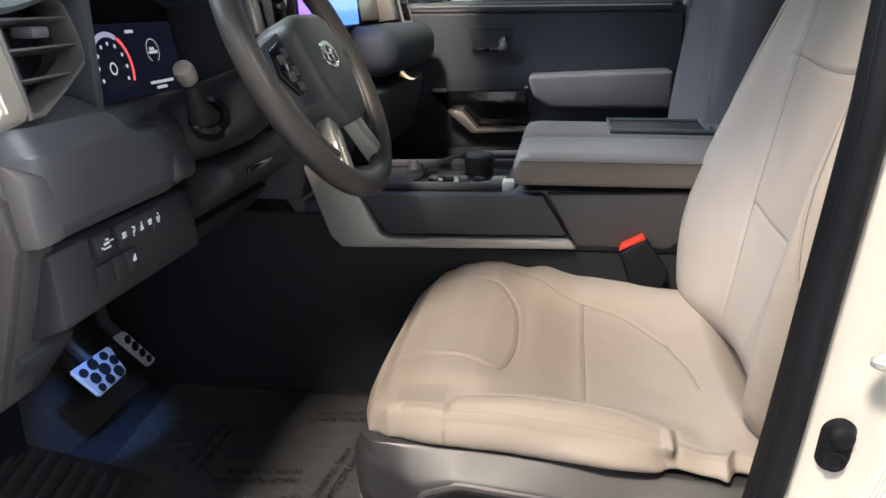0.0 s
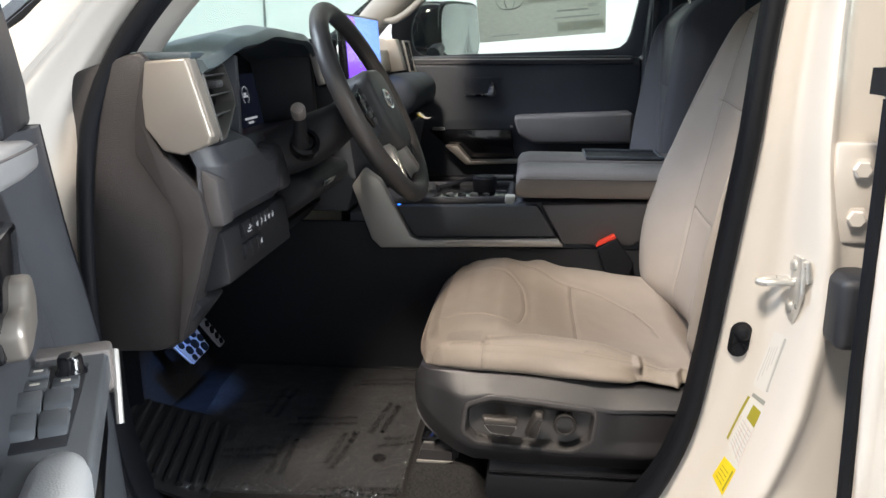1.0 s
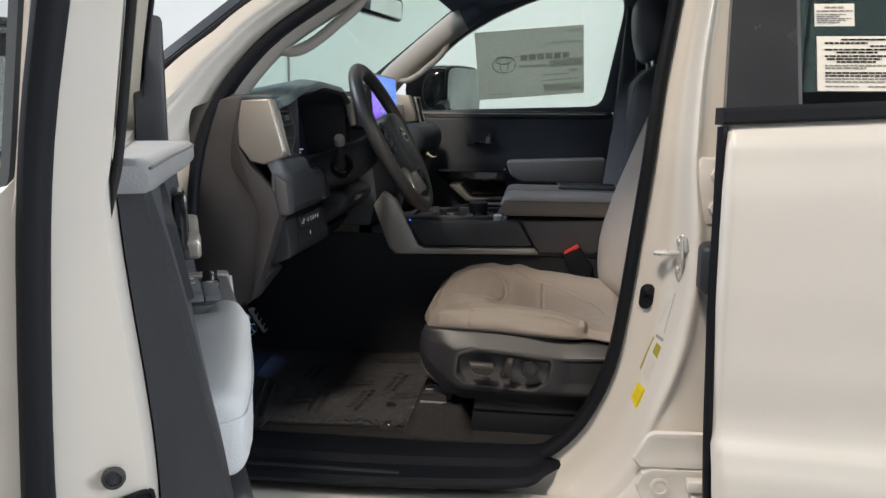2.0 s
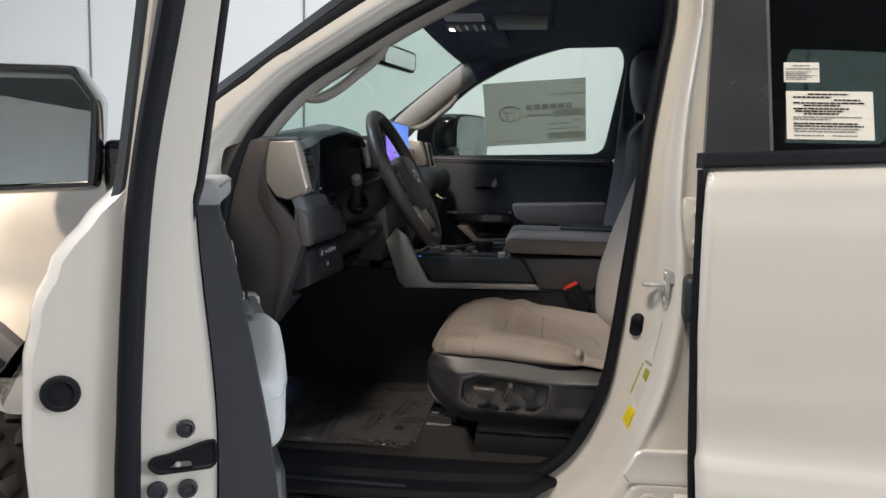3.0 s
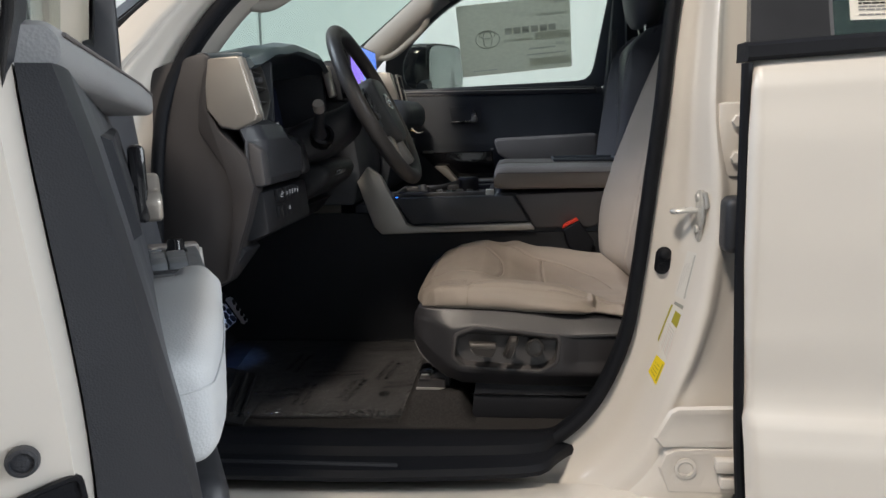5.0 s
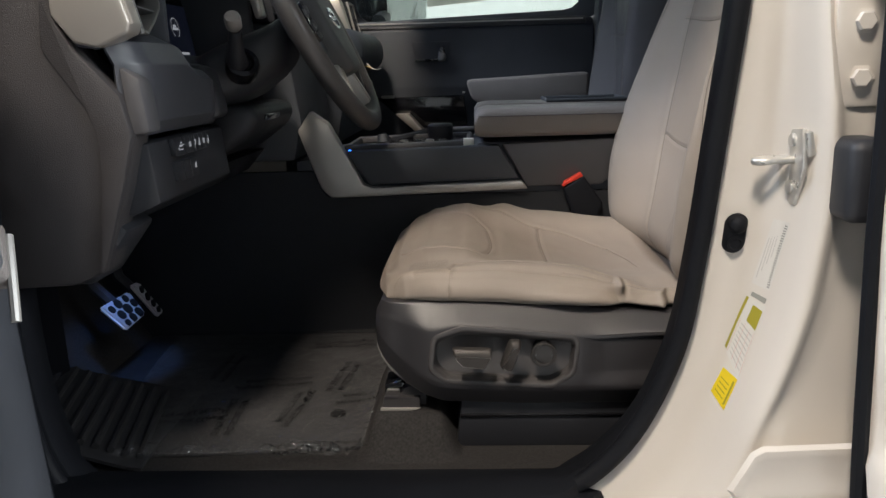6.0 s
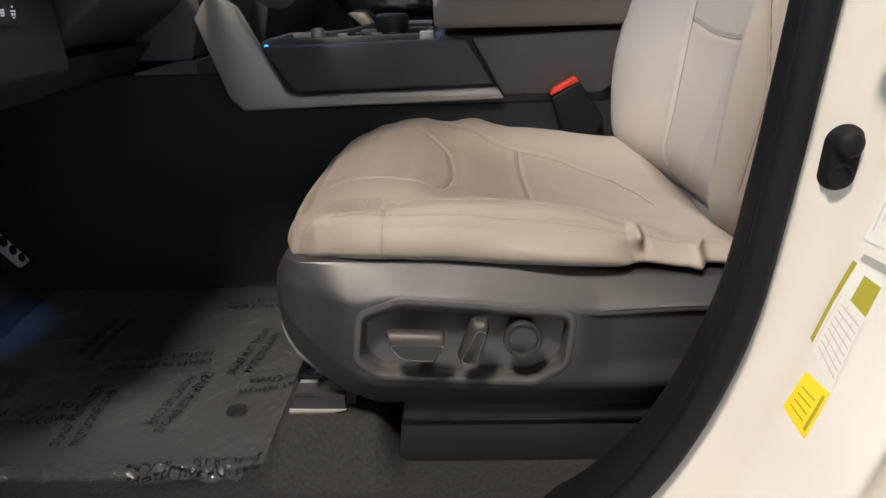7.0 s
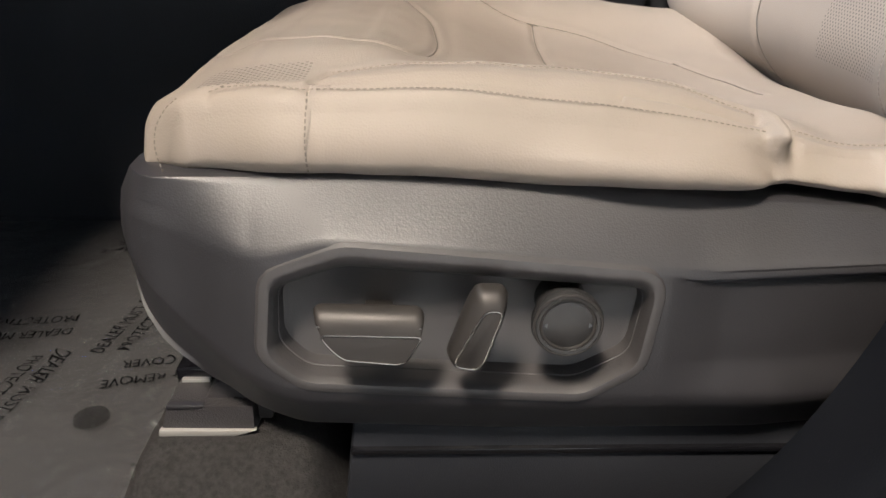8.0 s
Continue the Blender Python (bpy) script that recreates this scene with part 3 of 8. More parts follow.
part("front_fender", fender(), PAINT, truck, "pearl white front fender")
arch = [Vector((-1.40 + 0.57 * math.cos(a), -0.985, 0.44 + 0.57 * math.sin(a))) for a in [math.pi * i / 28 for i in range(29)]]
part("arch_flare", tube(arch, 0.032, 8, flat=0.8, up=(0, 1, 0)), PLASTIC, truck, "charcoal plastic wheel arch flare")
part("wheel_well", box(-2.02, -0.80, -0.60, -0.5, 0.2, 1.08), RUBBER, truck)
part("arch_liner", sheet(lambda u, v: (-1.40 + 0.575 * math.cos(math.pi * u), -0.965 + 0.38 * v, 0.44 + 0.575 * math.sin(math.pi * u)), 28, 4, 0.006), RUBBER, truck, "black wheel arch liner")
part("bonnet", sheet(lambda u, v: (-2.5 + 1.55 * u, -0.93 + 1.86 * v, 1.25 - 0.06 * (1 - u) - 0.05 * (2 * v - 1) ** 4), 8, 12, 0.02), PAINT, truck, "white bonnet")
part("cab_rear", box(1.44, 1.50, -0.95, 0.95, 0.42, 1.86, 0.01), PAINT, truck, "plain white cab rear wall")
part("front_panel", box(-2.55, -2.50, -0.93, 0.93, 0.45, 1.20, 0.02), PAINT, truck, "plain white front panel")
part("cowl", box(-1.08, -0.93, -0.80, 0.80, 1.16, 1.225, 0.01), PLASTIC_DARK, truck)

wheel = part("wheel", disc((-1.40, -0.72, 0.42), (0, -1, 0), [(0.05, 0.0), (0.25, 0.0), (0.28, 0.02), (0.28, 0.19), (0.25, 0.20), (0.23, 0.15), (0.08, 0.13), (0.02, 0.14)], 32), SILVER, truck, "silver alloy wheel rim")
part("tyre", disc((-1.40, -0.72, 0.42), (0, -1, 0), [(0.275, 0.0), (0.36, -0.02), (0.405, 0.0), (0.415, 0.06), (0.415, 0.17), (0.405, 0.225), (0.36, 0.245), (0.275, 0.215)], 48), TYRE, wheel, "black all-terrain tyre")
lug = prism([(-0.02, 0.0), (0.016, 0.004), (0.02, 0.03), (-0.012, 0.038), (-0.022, 0.02)], "x", -0.006, 0.010, 0.002)
lug_mesh = finish(lug, "tread_block", TYRE)
for k in range(44):
    for row in range(5):
        ob = new("tread_block", lug_mesh)
        a = 2 * math.pi * (k + 0.5 * (row % 2)) / 44
        ob.parent = wheel
        ob.matrix_basis = Matrix.Translation((-1.40, -0.735 - 0.048 * row, 0.42)) @ Matrix.Rotation(-a, 4, "Y") @ Matrix.Translation((0.418, 0, 0)) @ Matrix.Rotation(radians(20 * (1 - 2 * (row % 2))), 4, "X")

turn = Matrix.Translation((-1.40, -0.84, 0.42))
wheel.matrix_basis = turn @ Matrix.Rotation(radians(-27), 4, "Z") @ turn.inverted()


# ---- rear door, shut ----
rear_door = thing("rear_door", (0.31, -0.97, 0.5), "closed pearl white rear door with dark privacy glass", "truck door")
REAR_Y = [(0.44, -0.955), (0.52, -0.985), (0.62, -0.992), (0.70, -0.990), (0.745, -0.982), (0.775, -0.965), (0.80, -0.962), (0.90, -0.970), (1.05, -0.978), (1.18, -0.980), (1.26, -0.972), (1.297, -0.958), (1.303, -0.945)]
REAR_X = [(0.44, 0.345), (0.683, 0.327), (0.772, 0.322), (0.99, 0.314), (1.303, 0.310)]


def rear_skin(u, v):
    z = 0.44 + 0.863 * v
    x0 = line_at(REAR_X, z)
    x = x0 + 1.15 * (u ** 1.4)
    fold = 0.022 * (max(0.0, 1 - (x - x0) / 0.012) ** 2)
    dz = 0.05 * (x - 0.31) * (z - 0.9) / 0.4
    zz = z + dz if z > 0.9 else z - 0.035 * (x - 0.31) * min(1.0, (0.9 - z) / 0.1)
    return (x, curve_at(REAR_Y, z) + fold, zz)


part("door_skin", sheet(rear_skin, 60, 80, 0.010), PAINT, rear_door, "pearl white rear door skin", 60)
edge = [Vector((line_at(REAR_X, z) - 0.003, -0.950, z)) for z in [0.44 + 0.86 * i / 14 for i in range(15)]]
part("edge_seal", tube(edge, 0.0085, 8), RUBBER, rear_door, "black rubber edge strip")
part("door_inner", box(0.36, 1.42, -0.945, -0.86, 0.5, 1.30, 0.01), PLASTIC_DARK, rear_door)
part("belt_moulding", loft([[(x, y, z + 0.050 * (x - 0.31)) for y, z in ((-0.958, 1.303), (-0.963, 1.308), (-0.960, 1.324), (-0.945, 1.331), (-0.90, 1.331), (-0.90, 1.303))] for x in (0.305, 0.31, 0.9, 1.45)]), RUBBER, rear_door, "black belt moulding under the glass")


def lean(z):
    return line_at([(1.3, -0.945), (1.82, -0.785)], z)


def leaning(poly, out, thick, bm=None):
    """A plate of (x, z) that leans in with the side windows."""
    bm2 = bmesh.new()
    a = [bm2.verts.new((x, lean(z) - out, z)) for x, z in poly]
    b = [bm2.verts.new((x, lean(z) - out + thick, z)) for x, z in poly]
    bm2.faces.new(a)
    bm2.faces.new(b)
    n = len(poly)
    for i in range(n):
        bm2.faces.new((a[i], a[(i + 1) % n], b[(i + 1) % n], b[i]))
    return join(bm, bm2)


part("pillar_cover", leaning([(0.310, 1.325), (0.424, 1.331), (0.423, 1.46), (0.421, 1.62), (0.418, 1.83), (0.345, 1.83), (0.328, 1.62), (0.318, 1.46)], 0.012, 0.02), PILLAR_BLACK, rear_door, "satin black pillar cover")
part("glass_run", leaning([(0.424, 1.331), (0.431, 1.331), (0.428, 1.62), (0.425, 1.80), (0.418, 1.80), (0.421, 1.62)], 0.008, 0.014), PLASTIC, rear_door, "charcoal glass channel")
p = part("window_pane", leaning([(0.40, 1.325), (1.40, 1.375), (1.36, 1.80), (0.40, 1.80)], 0.0, 0.005), GLASS_DARK, rear_door, "dark privacy glass pane")
part("window_frame", leaning([(0.36, 1.795), (1.42, 1.795), (1.42, 1.84), (0.35, 1.84)], 0.012, 0.03), GLOSS_BLACK, rear_door)

# labels on the rear glass
def leaning_label(name, x0, x1, z0, z1, lines, label):
    lab = thing(name, (x0, lean(z0) - 0.004, z0), label, "label")
    part("paper", leaning([(x0, z0), (x1, z0), (x1, z1), (x0, z1)], 0.004, 0.0012), PAPER, lab)
    rng = random.Random(len(lines) + 3)
    for a, b, f0, f1, h in lines:
        x, end = x0 + (x1 - x0) * f0, x0 + (x1 - x0) * f1
        bm = None
        while x < end:
            w = rng.uniform(0.004, 0.013)
            xx = min(x + w, end)
            bm = leaning([(x, a), (xx, a), (xx, a + h), (x, a + h)], 0.0052, 0.0008, bm)
            x = xx + 0.0018
        part("print_line", bm, INK if b else INK_BLACK, lab)


leaning_label("window_label_small", 0.453, 0.515, 1.464, 1.501, [(1.494, 1, 0.25, 0.75, 0.0022), (1.488, 1, 0.05, 0.95, 0.0022)] + [(1.469 + 0.0034 * i, 1, 0.05, 0.62 + 0.3 * ((i * 7) % 3) / 2, 0.0016) for i in range(5)], "small white printed label on the rear door glass")
leaning_label("window_label_large", 0.456, 0.606, 1.3590, 1.4475, [(1.4406, 0, 0.25, 0.72, 0.0026), (1.4348, 0, 0.08, 0.52, 0.0030), (1.4301, 0, 0.55, 0.85, 0.0026), (1.4244, 0, 0.08, 0.90, 0.0026), (1.4197, 0, 0.20, 0.62, 0.0026), (1.4139, 0, 0.08, 0.72, 0.0026), (1.4092, 0, 0.10, 0.66, 0.0026), (1.4045, 0, 0.20, 0.60, 0.0026), (1.3988, 1, 0.08, 0.86, 0.0022), (1.3946, 1, 0.08, 0.50, 0.0022), (1.3867, 0, 0.08, 0.82, 0.0026), (1.3820, 0, 0.08, 0.88, 0.0024), (1.3773, 1, 0.08, 0.84, 0.0022), (1.3726, 1, 0.08, 0.80, 0.0022), (1.3653, 1, 0.08, 0.42, 0.0020), (1.3653, 1, 0.52, 0.80, 0.0020)], "large white printed label on the rear door glass")


# ---- seats ----
SEAT_Y = -0.392
HALF = 0.262
BASE = [(-0.242, 0.848), (-0.230, 0.868), (-0.208, 0.885), (-0.17, 0.896), (-0.14, 0.898), (-0.11, 0.896), (-0.05, 0.880), (0.03, 0.861), (0.12, 0.853), (0.30, 0.850)]
BOLSTER = [(-0.242, 0.0), (-0.17, 0.004), (-0.10, 0.016), (-0.02, 0.034), (0.08, 0.036), (0.17, 0.026), (0.30, 0.02)]


def half_width(x):
    return curve_at([(-0.242, 0.238), (-0.215, 0.253), (-0.15, 0.261), (0.30, 0.262)], x)


def foot_z(x):
    """Height of the cushion's lower edge above the side cover."""
    return line_at([(-0.24, 0.851), (-0.20, 0.852), (-0.12, 0.853), (0.0, 0.846), (0.10, 0.843), (0.126, 0.845), (0.178, 0.838), (0.30, 0.838)], x)


SIDE_TOP = [(-0.242, 0.852), (-0.239, 0.866), (-0.230, 0.879), (-0.212, 0.888), (-0.185, 0.892), (-0.15, 0.894), (-0.056, 0.894), (0.0, 0.887), (0.06, 0.877), (0.11, 0.866), (0.16, 0.858), (0.30, 0.853)]


def round_front(p):
    """Draws the front corners back and the middle of the front edge forward."""
    k = min(1.0, abs(p.y - SEAT_Y) / 0.262)
    p.x += (-0.006 + 0.034 * k ** 4) * max(0.0, min(1.0, (-0.13 - p.x) / 0.10))
    return p


def wrinkle(p):
    """Small unevenness of the stretched leather."""
    return noise.noise(Vector((p.x * 14, p.y * 14, 3.1))) * 0.0016 + noise.noise(Vector((p.x * 45, p.y * 30, 7.7))) * 0.0006


def cushion_top(x, dy):
    a, w = abs(dy), half_width(x)
    z = curve_at(BASE, x) + (0.30 if dy < 0 else 1.0) * curve_at(BOLSTER, x) * math.exp(-((a - 0.190) / 0.055) ** 2)
    z -= 0.006 * math.exp(-(a / 0.10) ** 2) * curve_at([(-0.1, 0), (0.05, 1)], x)
    if dy < 0:
        k = max(0.0, min(1.0, (a - 0.165) / (w - 0.014 - 0.165)))
        k = k * k * (3 - 2 * k)
        z += (spline_at(SIDE_TOP, x) - z) * k
        # the near bolster's crest, with the valley of the seat behind it
        z += curve_at([(-0.13, 0.0), (-0.07, 0.006), (-0.03, 0.009), (0.01, 0.013), (0.06, 0.015), (0.10, 0.011), (0.125, 0.007), (0.165, 0.0)], x) * math.exp(-((a - 0.224) / 0.023) ** 2)
        r = 0.013
    else:
        r = 0.034
    z -= 0.030 * curve_at([(0.205, 0.0), (0.275, 1.0)], x)
    if a > w - r:
        t = min((a - (w - r)) / r, 1)
        low = 0.72 if dy < 0 else 0.40
        z = foot_z(x) + (z - foot_z(x)) * (low + (1 - low) * math.sqrt(max(0.0, 1 - t * t)))
    return z


def cushion_point(u, v):
    """u along the seat from the front; v round the top from the near lower edge to the far one."""
    x = -0.242 + 0.525 * (u ** 1.15)
    w = half_width(x)
    if v < 0.14:
        t = v / 0.14
        zt = cushion_top(x, -w)
        y = -w - 0.010 * math.sin(math.pi * t ** 0.85) * curve_at([(-0.24, 0.3), (-0.12, 1.0)], x) + 0.012 * max(0.0, 1 - t / 0.35) ** 2
        return Vector((x, SEAT_Y + y, foot_z(x) - 0.008 + (zt - foot_z(x) + 0.008) * t))
    if v > 0.90:
        t = (1 - v) / 0.10
        zt = cushion_top(x, w)
        return Vector((x, SEAT_Y + w + 0.008 * math.sin(math.pi * t), foot_z(x) - 0.03 + (zt - foot_z(x) + 0.03) * t))
    s = (v - 0.14) / 0.76
    dy = -w + 2 * w * s
    return Vector((x, SEAT_Y + dy, cushion_top(x, dy)))


def on_top(points, per=14):
    """A seam over the cushion from plan points (x, dy)."""
    path = smooth_path([(x, dy, 0) for x, dy in points], per)
    out = [round_front(Vector((p.x, SEAT_Y + p.y, cushion_top(p.x, max(-half_width(p.x), min(half_width(p.x), p.y)))))) for p in path]
    for p in out:
        p.z += wrinkle(p)
    return out


def on_side(points, per=14):
    return [Vector((p.x, SEAT_Y - half_width(p.x) - 0.0085 * curve_at([(-0.24, 0.35), (-0.12, 1.0)], p.x) * math.sin(math.pi * max(0.02, min(0.98, ((p.z - foot_z(p.x) + 0.008) / (spline_at(SIDE_TOP, p.x) - foot_z(p.x) + 0.008)) ** 0.85))) - 0.0012, p.z)) for p in smooth_path([(x, 0, z) for x, z in points], per)]


# seams: the line, the groove's depth and whether it carries stitches
FRONT_X = -0.128
CUSHION_SEAMS = [
    (on_top([(-0.196, -0.2490), (-0.18, -0.2478), (-0.15, -0.2530), (FRONT_X, -0.256)]), 0.0022, True),
    (on_side([(-0.209, 0.848), (-0.2105, 0.862), (-0.2085, 0.873), (-0.203, 0.882), (-0.196, 0.8880)]), 0.002, True),
    (on_top([(FRONT_X, -0.256), (FRONT_X + 0.001, -0.244), (FRONT_X + 0.008, -0.228)]), 0.0020, False),
    (on_side([(FRONT_X, 0.8925), (FRONT_X - 0.001, 0.880), (FRONT_X - 0.002, 0.865), (FRONT_X - 0.002, 0.850)]), 0.0012, True),
    (on_top([(FRONT_X, -0.2555), (-0.06, -0.2565), (0.0, -0.2565), (0.06, -0.2560), (0.114, -0.2530)]), 0.0016, True),
    (on_top([(FRONT_X + 0.004, -0.2480), (-0.06, -0.2490), (0.0, -0.2490), (0.06, -0.2490), (0.116, -0.2450)]), 0.0048, False),
    (on_top([(FRONT_X + 0.008, -0.228), (-0.07, -0.229), (0.0, -0.230), (0.06, -0.232), (0.10, -0.236), (0.122, -0.242), (0.155, -0.246), (0.180, -0.246)]), 0.0012, True),
    (on_top([(-0.205, -0.122), (-0.17, -0.124), (-0.125, -0.128), (-0.094, -0.144), (-0.076, -0.134), (-0.066, -0.085), (-0.063, -0.03), (-0.068, 0.055), (-0.080, 0.10), (-0.102, 0.136), (-0.14, 0.150), (-0.19, 0.155)], 10), 0.0030, False),
    (on_top([(0.028, -0.172), (0.030, -0.05), (0.030, 0.06), (0.031, 0.135)]), 0.0032, False),
    (on_top([(-0.094, 0.190), (-0.02, 0.150), (0.03, 0.135), (0.10, 0.110), (0.150, 0.045)]), 0.0018, False),
    (on_top([(-0.110, 0.235), (-0.06, 0.225), (-0.01, 0.205), (0.08, 0.195), (0.19, 0.195)]), 0.0035, True),
    (on_top([(0.150, 0.050), (0.156, 0.025), (0.170, -0.02), (0.176, -0.09)]), 0.0012, False),
]


def groove(points, seams, width, push):
    """Presses the seams into an array of points."""
    out = points.copy()
    for line, depth, _ in seams:
        a = np.array([tuple(p) for p in line])
        near = np.full(len(points), 1e9)
        for p, q in zip(a, a[1:]):
            d = q - p
            t = np.clip(((points - p) @ d) / max(d @ d, 1e-12), 0, 1)
            near = np.minimum(near, np.linalg.norm(points - (p + t[:, None] * d), axis=1))
        out += push * (depth * np.exp(-(near / width) ** 2) - 0.12 * depth * np.exp(-((near - 2.6 * width) / (1.6 * width)) ** 2))[:, None]
    return out


def stitches(seams, lift, length=0.0021, gap=0.0013, width=0.00042):
    """Small raised threads along the stitched seams."""
    bm = bmesh.new()
    for line, _, sewn in seams:
        if not sewn:
            continue
        run = 0.0
        for p, q in zip(line, line[1:]):
            d = q - p
            seg = d.length
            if seg < 1e-6:
                continue
            t = d / seg
            n = Vector(lift(p)).normalized()
            s = t.cross(n).normalized()
            at = 0.0
            while at < seg:
                phase = (run + at) % (length + gap)
                if phase < length:
                    take = min(length - phase, seg - at)
                    a, b = p + t * at + n * 0.0004, p + t * (at + take) + n * 0.0004
                    vs = [bm.verts.new(c) for c in (a - s * width, a + s * width, b + s * width, b - s * width)]
                    top = [bm.verts.new(c) for c in (a + n * width, b + n * width)]
                    bm.faces.new((vs[0], vs[3], top[1], top[0]))
                    bm.faces.new((vs[2], vs[1], top[0], top[1]))
                    at += take + 1e-6
                else:
                    at += min(length + gap - phase, seg - at) + 1e-6
            run += seg
    return bm


def skin(fn, nu, nv, seams, width, push_fn, holes=None):
    """A dense skin with pressed seams; holes picks the perforated faces."""
    pts = np.array([tuple(fn(i / nu, j / nv)) for i in range(nu + 1) for j in range(nv + 1)])
    pts = groove(pts, seams, width, push_fn(pts))
    bm = bmesh.new()
    vs = [bm.verts.new(p) for p in pts]
    for i in range(nu):
        for j in range(nv):
            k = i * (nv + 1) + j
            f = bm.faces.new((vs[k], vs[k + nv + 1], vs[k + nv + 2], vs[k + 1]))
            if holes is not None and holes(f.calc_center_median()):
                f.material_index = 1
    rim = [vs[i * (nv + 1)] for i in range(nu + 1)]
    far = [vs[i * (nv + 1) + nv] for i in range(nu + 1)]
    for a, b, c, d in zip(rim, rim[1:], far, far[1:]):
        bm.faces.new((a, b, d, c))
    return bm


def pinched(u, v):
    """The cushion with the leather's fold at its near rear corner."""
    p = cushion_point(u, v)
    x, z = p.x, p.z
    if p.y < SEAT_Y - 0.225 and x > -0.1:
        side = max(0.0, min(1.0, (SEAT_Y - 0.240 - p.y) / 0.014))
        # the side panel billows and ends in a tuck; the flap behind lies deeper
        tuck = 0.113 + 0.25 * (0.852 - z)
        back = 1 / (1 + math.exp(-max(-60.0, min(60.0, (x - tuck) / 0.0038))))
        billow = 0.009 * math.exp(-((x - 0.055) / 0.055) ** 2) * math.exp(-((z - 0.853) / 0.016) ** 2)
        low = max(0.0, min(1.0, (0.872 - z) / 0.012))
        p.y += side * low * (0.007 * back * max(0.0, 1 - (x - tuck) / 0.09) - billow * (1 - back))
        # crease running into the tuck
        t = max(0.0, min(1.0, (x - 0.070) / 0.044))
        cz = 0.8630 - 0.013 * t * t
        p.y += side * 0.014 * t * t * math.exp(-((z - cz) / (0.0025 + 0.0060 * t)) ** 2) * (1 - 0.6 * back)
        # the pinched roll at the seam's end
        rx = 0.1185 - 0.12 * (z - 0.862)
        roll = math.exp(-((x - rx) / 0.0055) ** 2) * math.exp(-((z - 0.866) / 0.010) ** 2)
        p.y -= 0.013 * roll
        p.z += 0.005 * roll
        p.y += 0.006 * math.exp(-((x - 0.1265) / 0.0035) ** 2) * math.exp(-((z - 0.864) / 0.012) ** 2)
        # a second small tuck at the rear end
        p.y -= 0.004 * math.exp(-((x - 0.176) / 0.005) ** 2) * side
        # the flap ends; behind it the leather is drawn in under the backrest
        end = max(0.0, min(1.0, (x - 0.178) / 0.012))
        p.y += 0.018 * end * end * (3 - 2 * end) * max(0.0, min(1.0, (SEAT_Y - 0.225 - p.y) / 0.03))
    round_front(p)
    p.z += wrinkle(p)
    return p


def cushion_holes(c):
    dy = c.y - SEAT_Y
    if c.z < foot_z(c.x) + 0.03:
        return False
    return c.x < FRONT_X - 0.004 and -0.244 < dy < -0.205 and c.x > -0.190


# backrest: u from the cushion up, v across from the near side
BACK_X = [(0.82, 0.215), (0.90, 0.235), (1.02, 0.262), (1.15, 0.292), (1.28, 0.318), (1.42, 0.352), (1.47, 0.375)]
BACK_W = [(0.82, 0.222), (0.92, 0.252), (1.02, 0.267), (1.12, 0.266), (1.24, 0.250), (1.36, 0.225), (1.46, 0.170)]
BACK_B = [(0.82, 0.026), (0.90, 0.056), (0.98, 0.072), (1.06, 0.073), (1.16, 0.062), (1.28, 0.042), (1.42, 0.018)]

FAR_SEAM = [(0.82, 0.074), (0.90, 0.085), (0.97, 0.102), (1.05, 0.120), (1.15, 0.136), (1.30, 0.148), (1.42, 0.150)]


def back_point(u, v):
    z = 0.82 + 0.64 * u
    w = spline_at(BACK_W, z)
    xf = spline_at(BACK_X, z)
    b = spline_at(BACK_B, z)
    a = -1 + 2 * v
    s = abs(a)
    if a < 0:
        b *= line_at([(0.82, 0.5), (1.15, 0.9)], z)
    if s < 0.78:
        dy = a / 0.78 * (w - 0.02)
        inner = 0.048
        if dy > 0 and dy < w - 0.045:
            inner = 0.66 * (w - 0.045 - line_at(FAR_SEAM, z))
        crest = math.exp(-((abs(dy) - (w - 0.045)) / inner) ** 2)
        x = xf - b * crest + 0.012 * math.exp(-((z - 1.0) / 0.12) ** 2) * math.exp(-(dy / 0.1) ** 2)
        if abs(dy) > w - 0.045:
            x += (b * 0.5 + 0.01) * ((abs(dy) - (w - 0.045)) / 0.025) ** 2 * 0.35
    else:
        t = (s - 0.78) / 0.22
        dy = math.copysign((w - 0.02) + 0.02 * math.sin(min(t * 2, 1) * math.pi / 2), a)
        xs = xf - b * math.exp(-((w - 0.02 - (w - 0.045)) / 0.048) ** 2) + (b * 0.5 + 0.01) * 0.35
        x = xs + 0.13 * t
    top = max(0.0, (z - 1.40) / 0.06)
    x += 0.055 * max(0.0, (0.895 - z) / 0.075) ** 2
    return Vector((x + 0.05 * top * top, SEAT_Y + dy, z - 0.004 * top))


def on_back(points, per=12):
    """A seam over the backrest from (dy, z)."""
    out = []
    for p in smooth_path([(dy, z, 0) for dy, z in points], per):
        w = spline_at(BACK_W, p.y)
        v = 0.5 + 0.39 * max(-1, min(1, p.x / (w - 0.02)))
        out.append(back_point((p.y - 0.82) / 0.64, v))
    return out


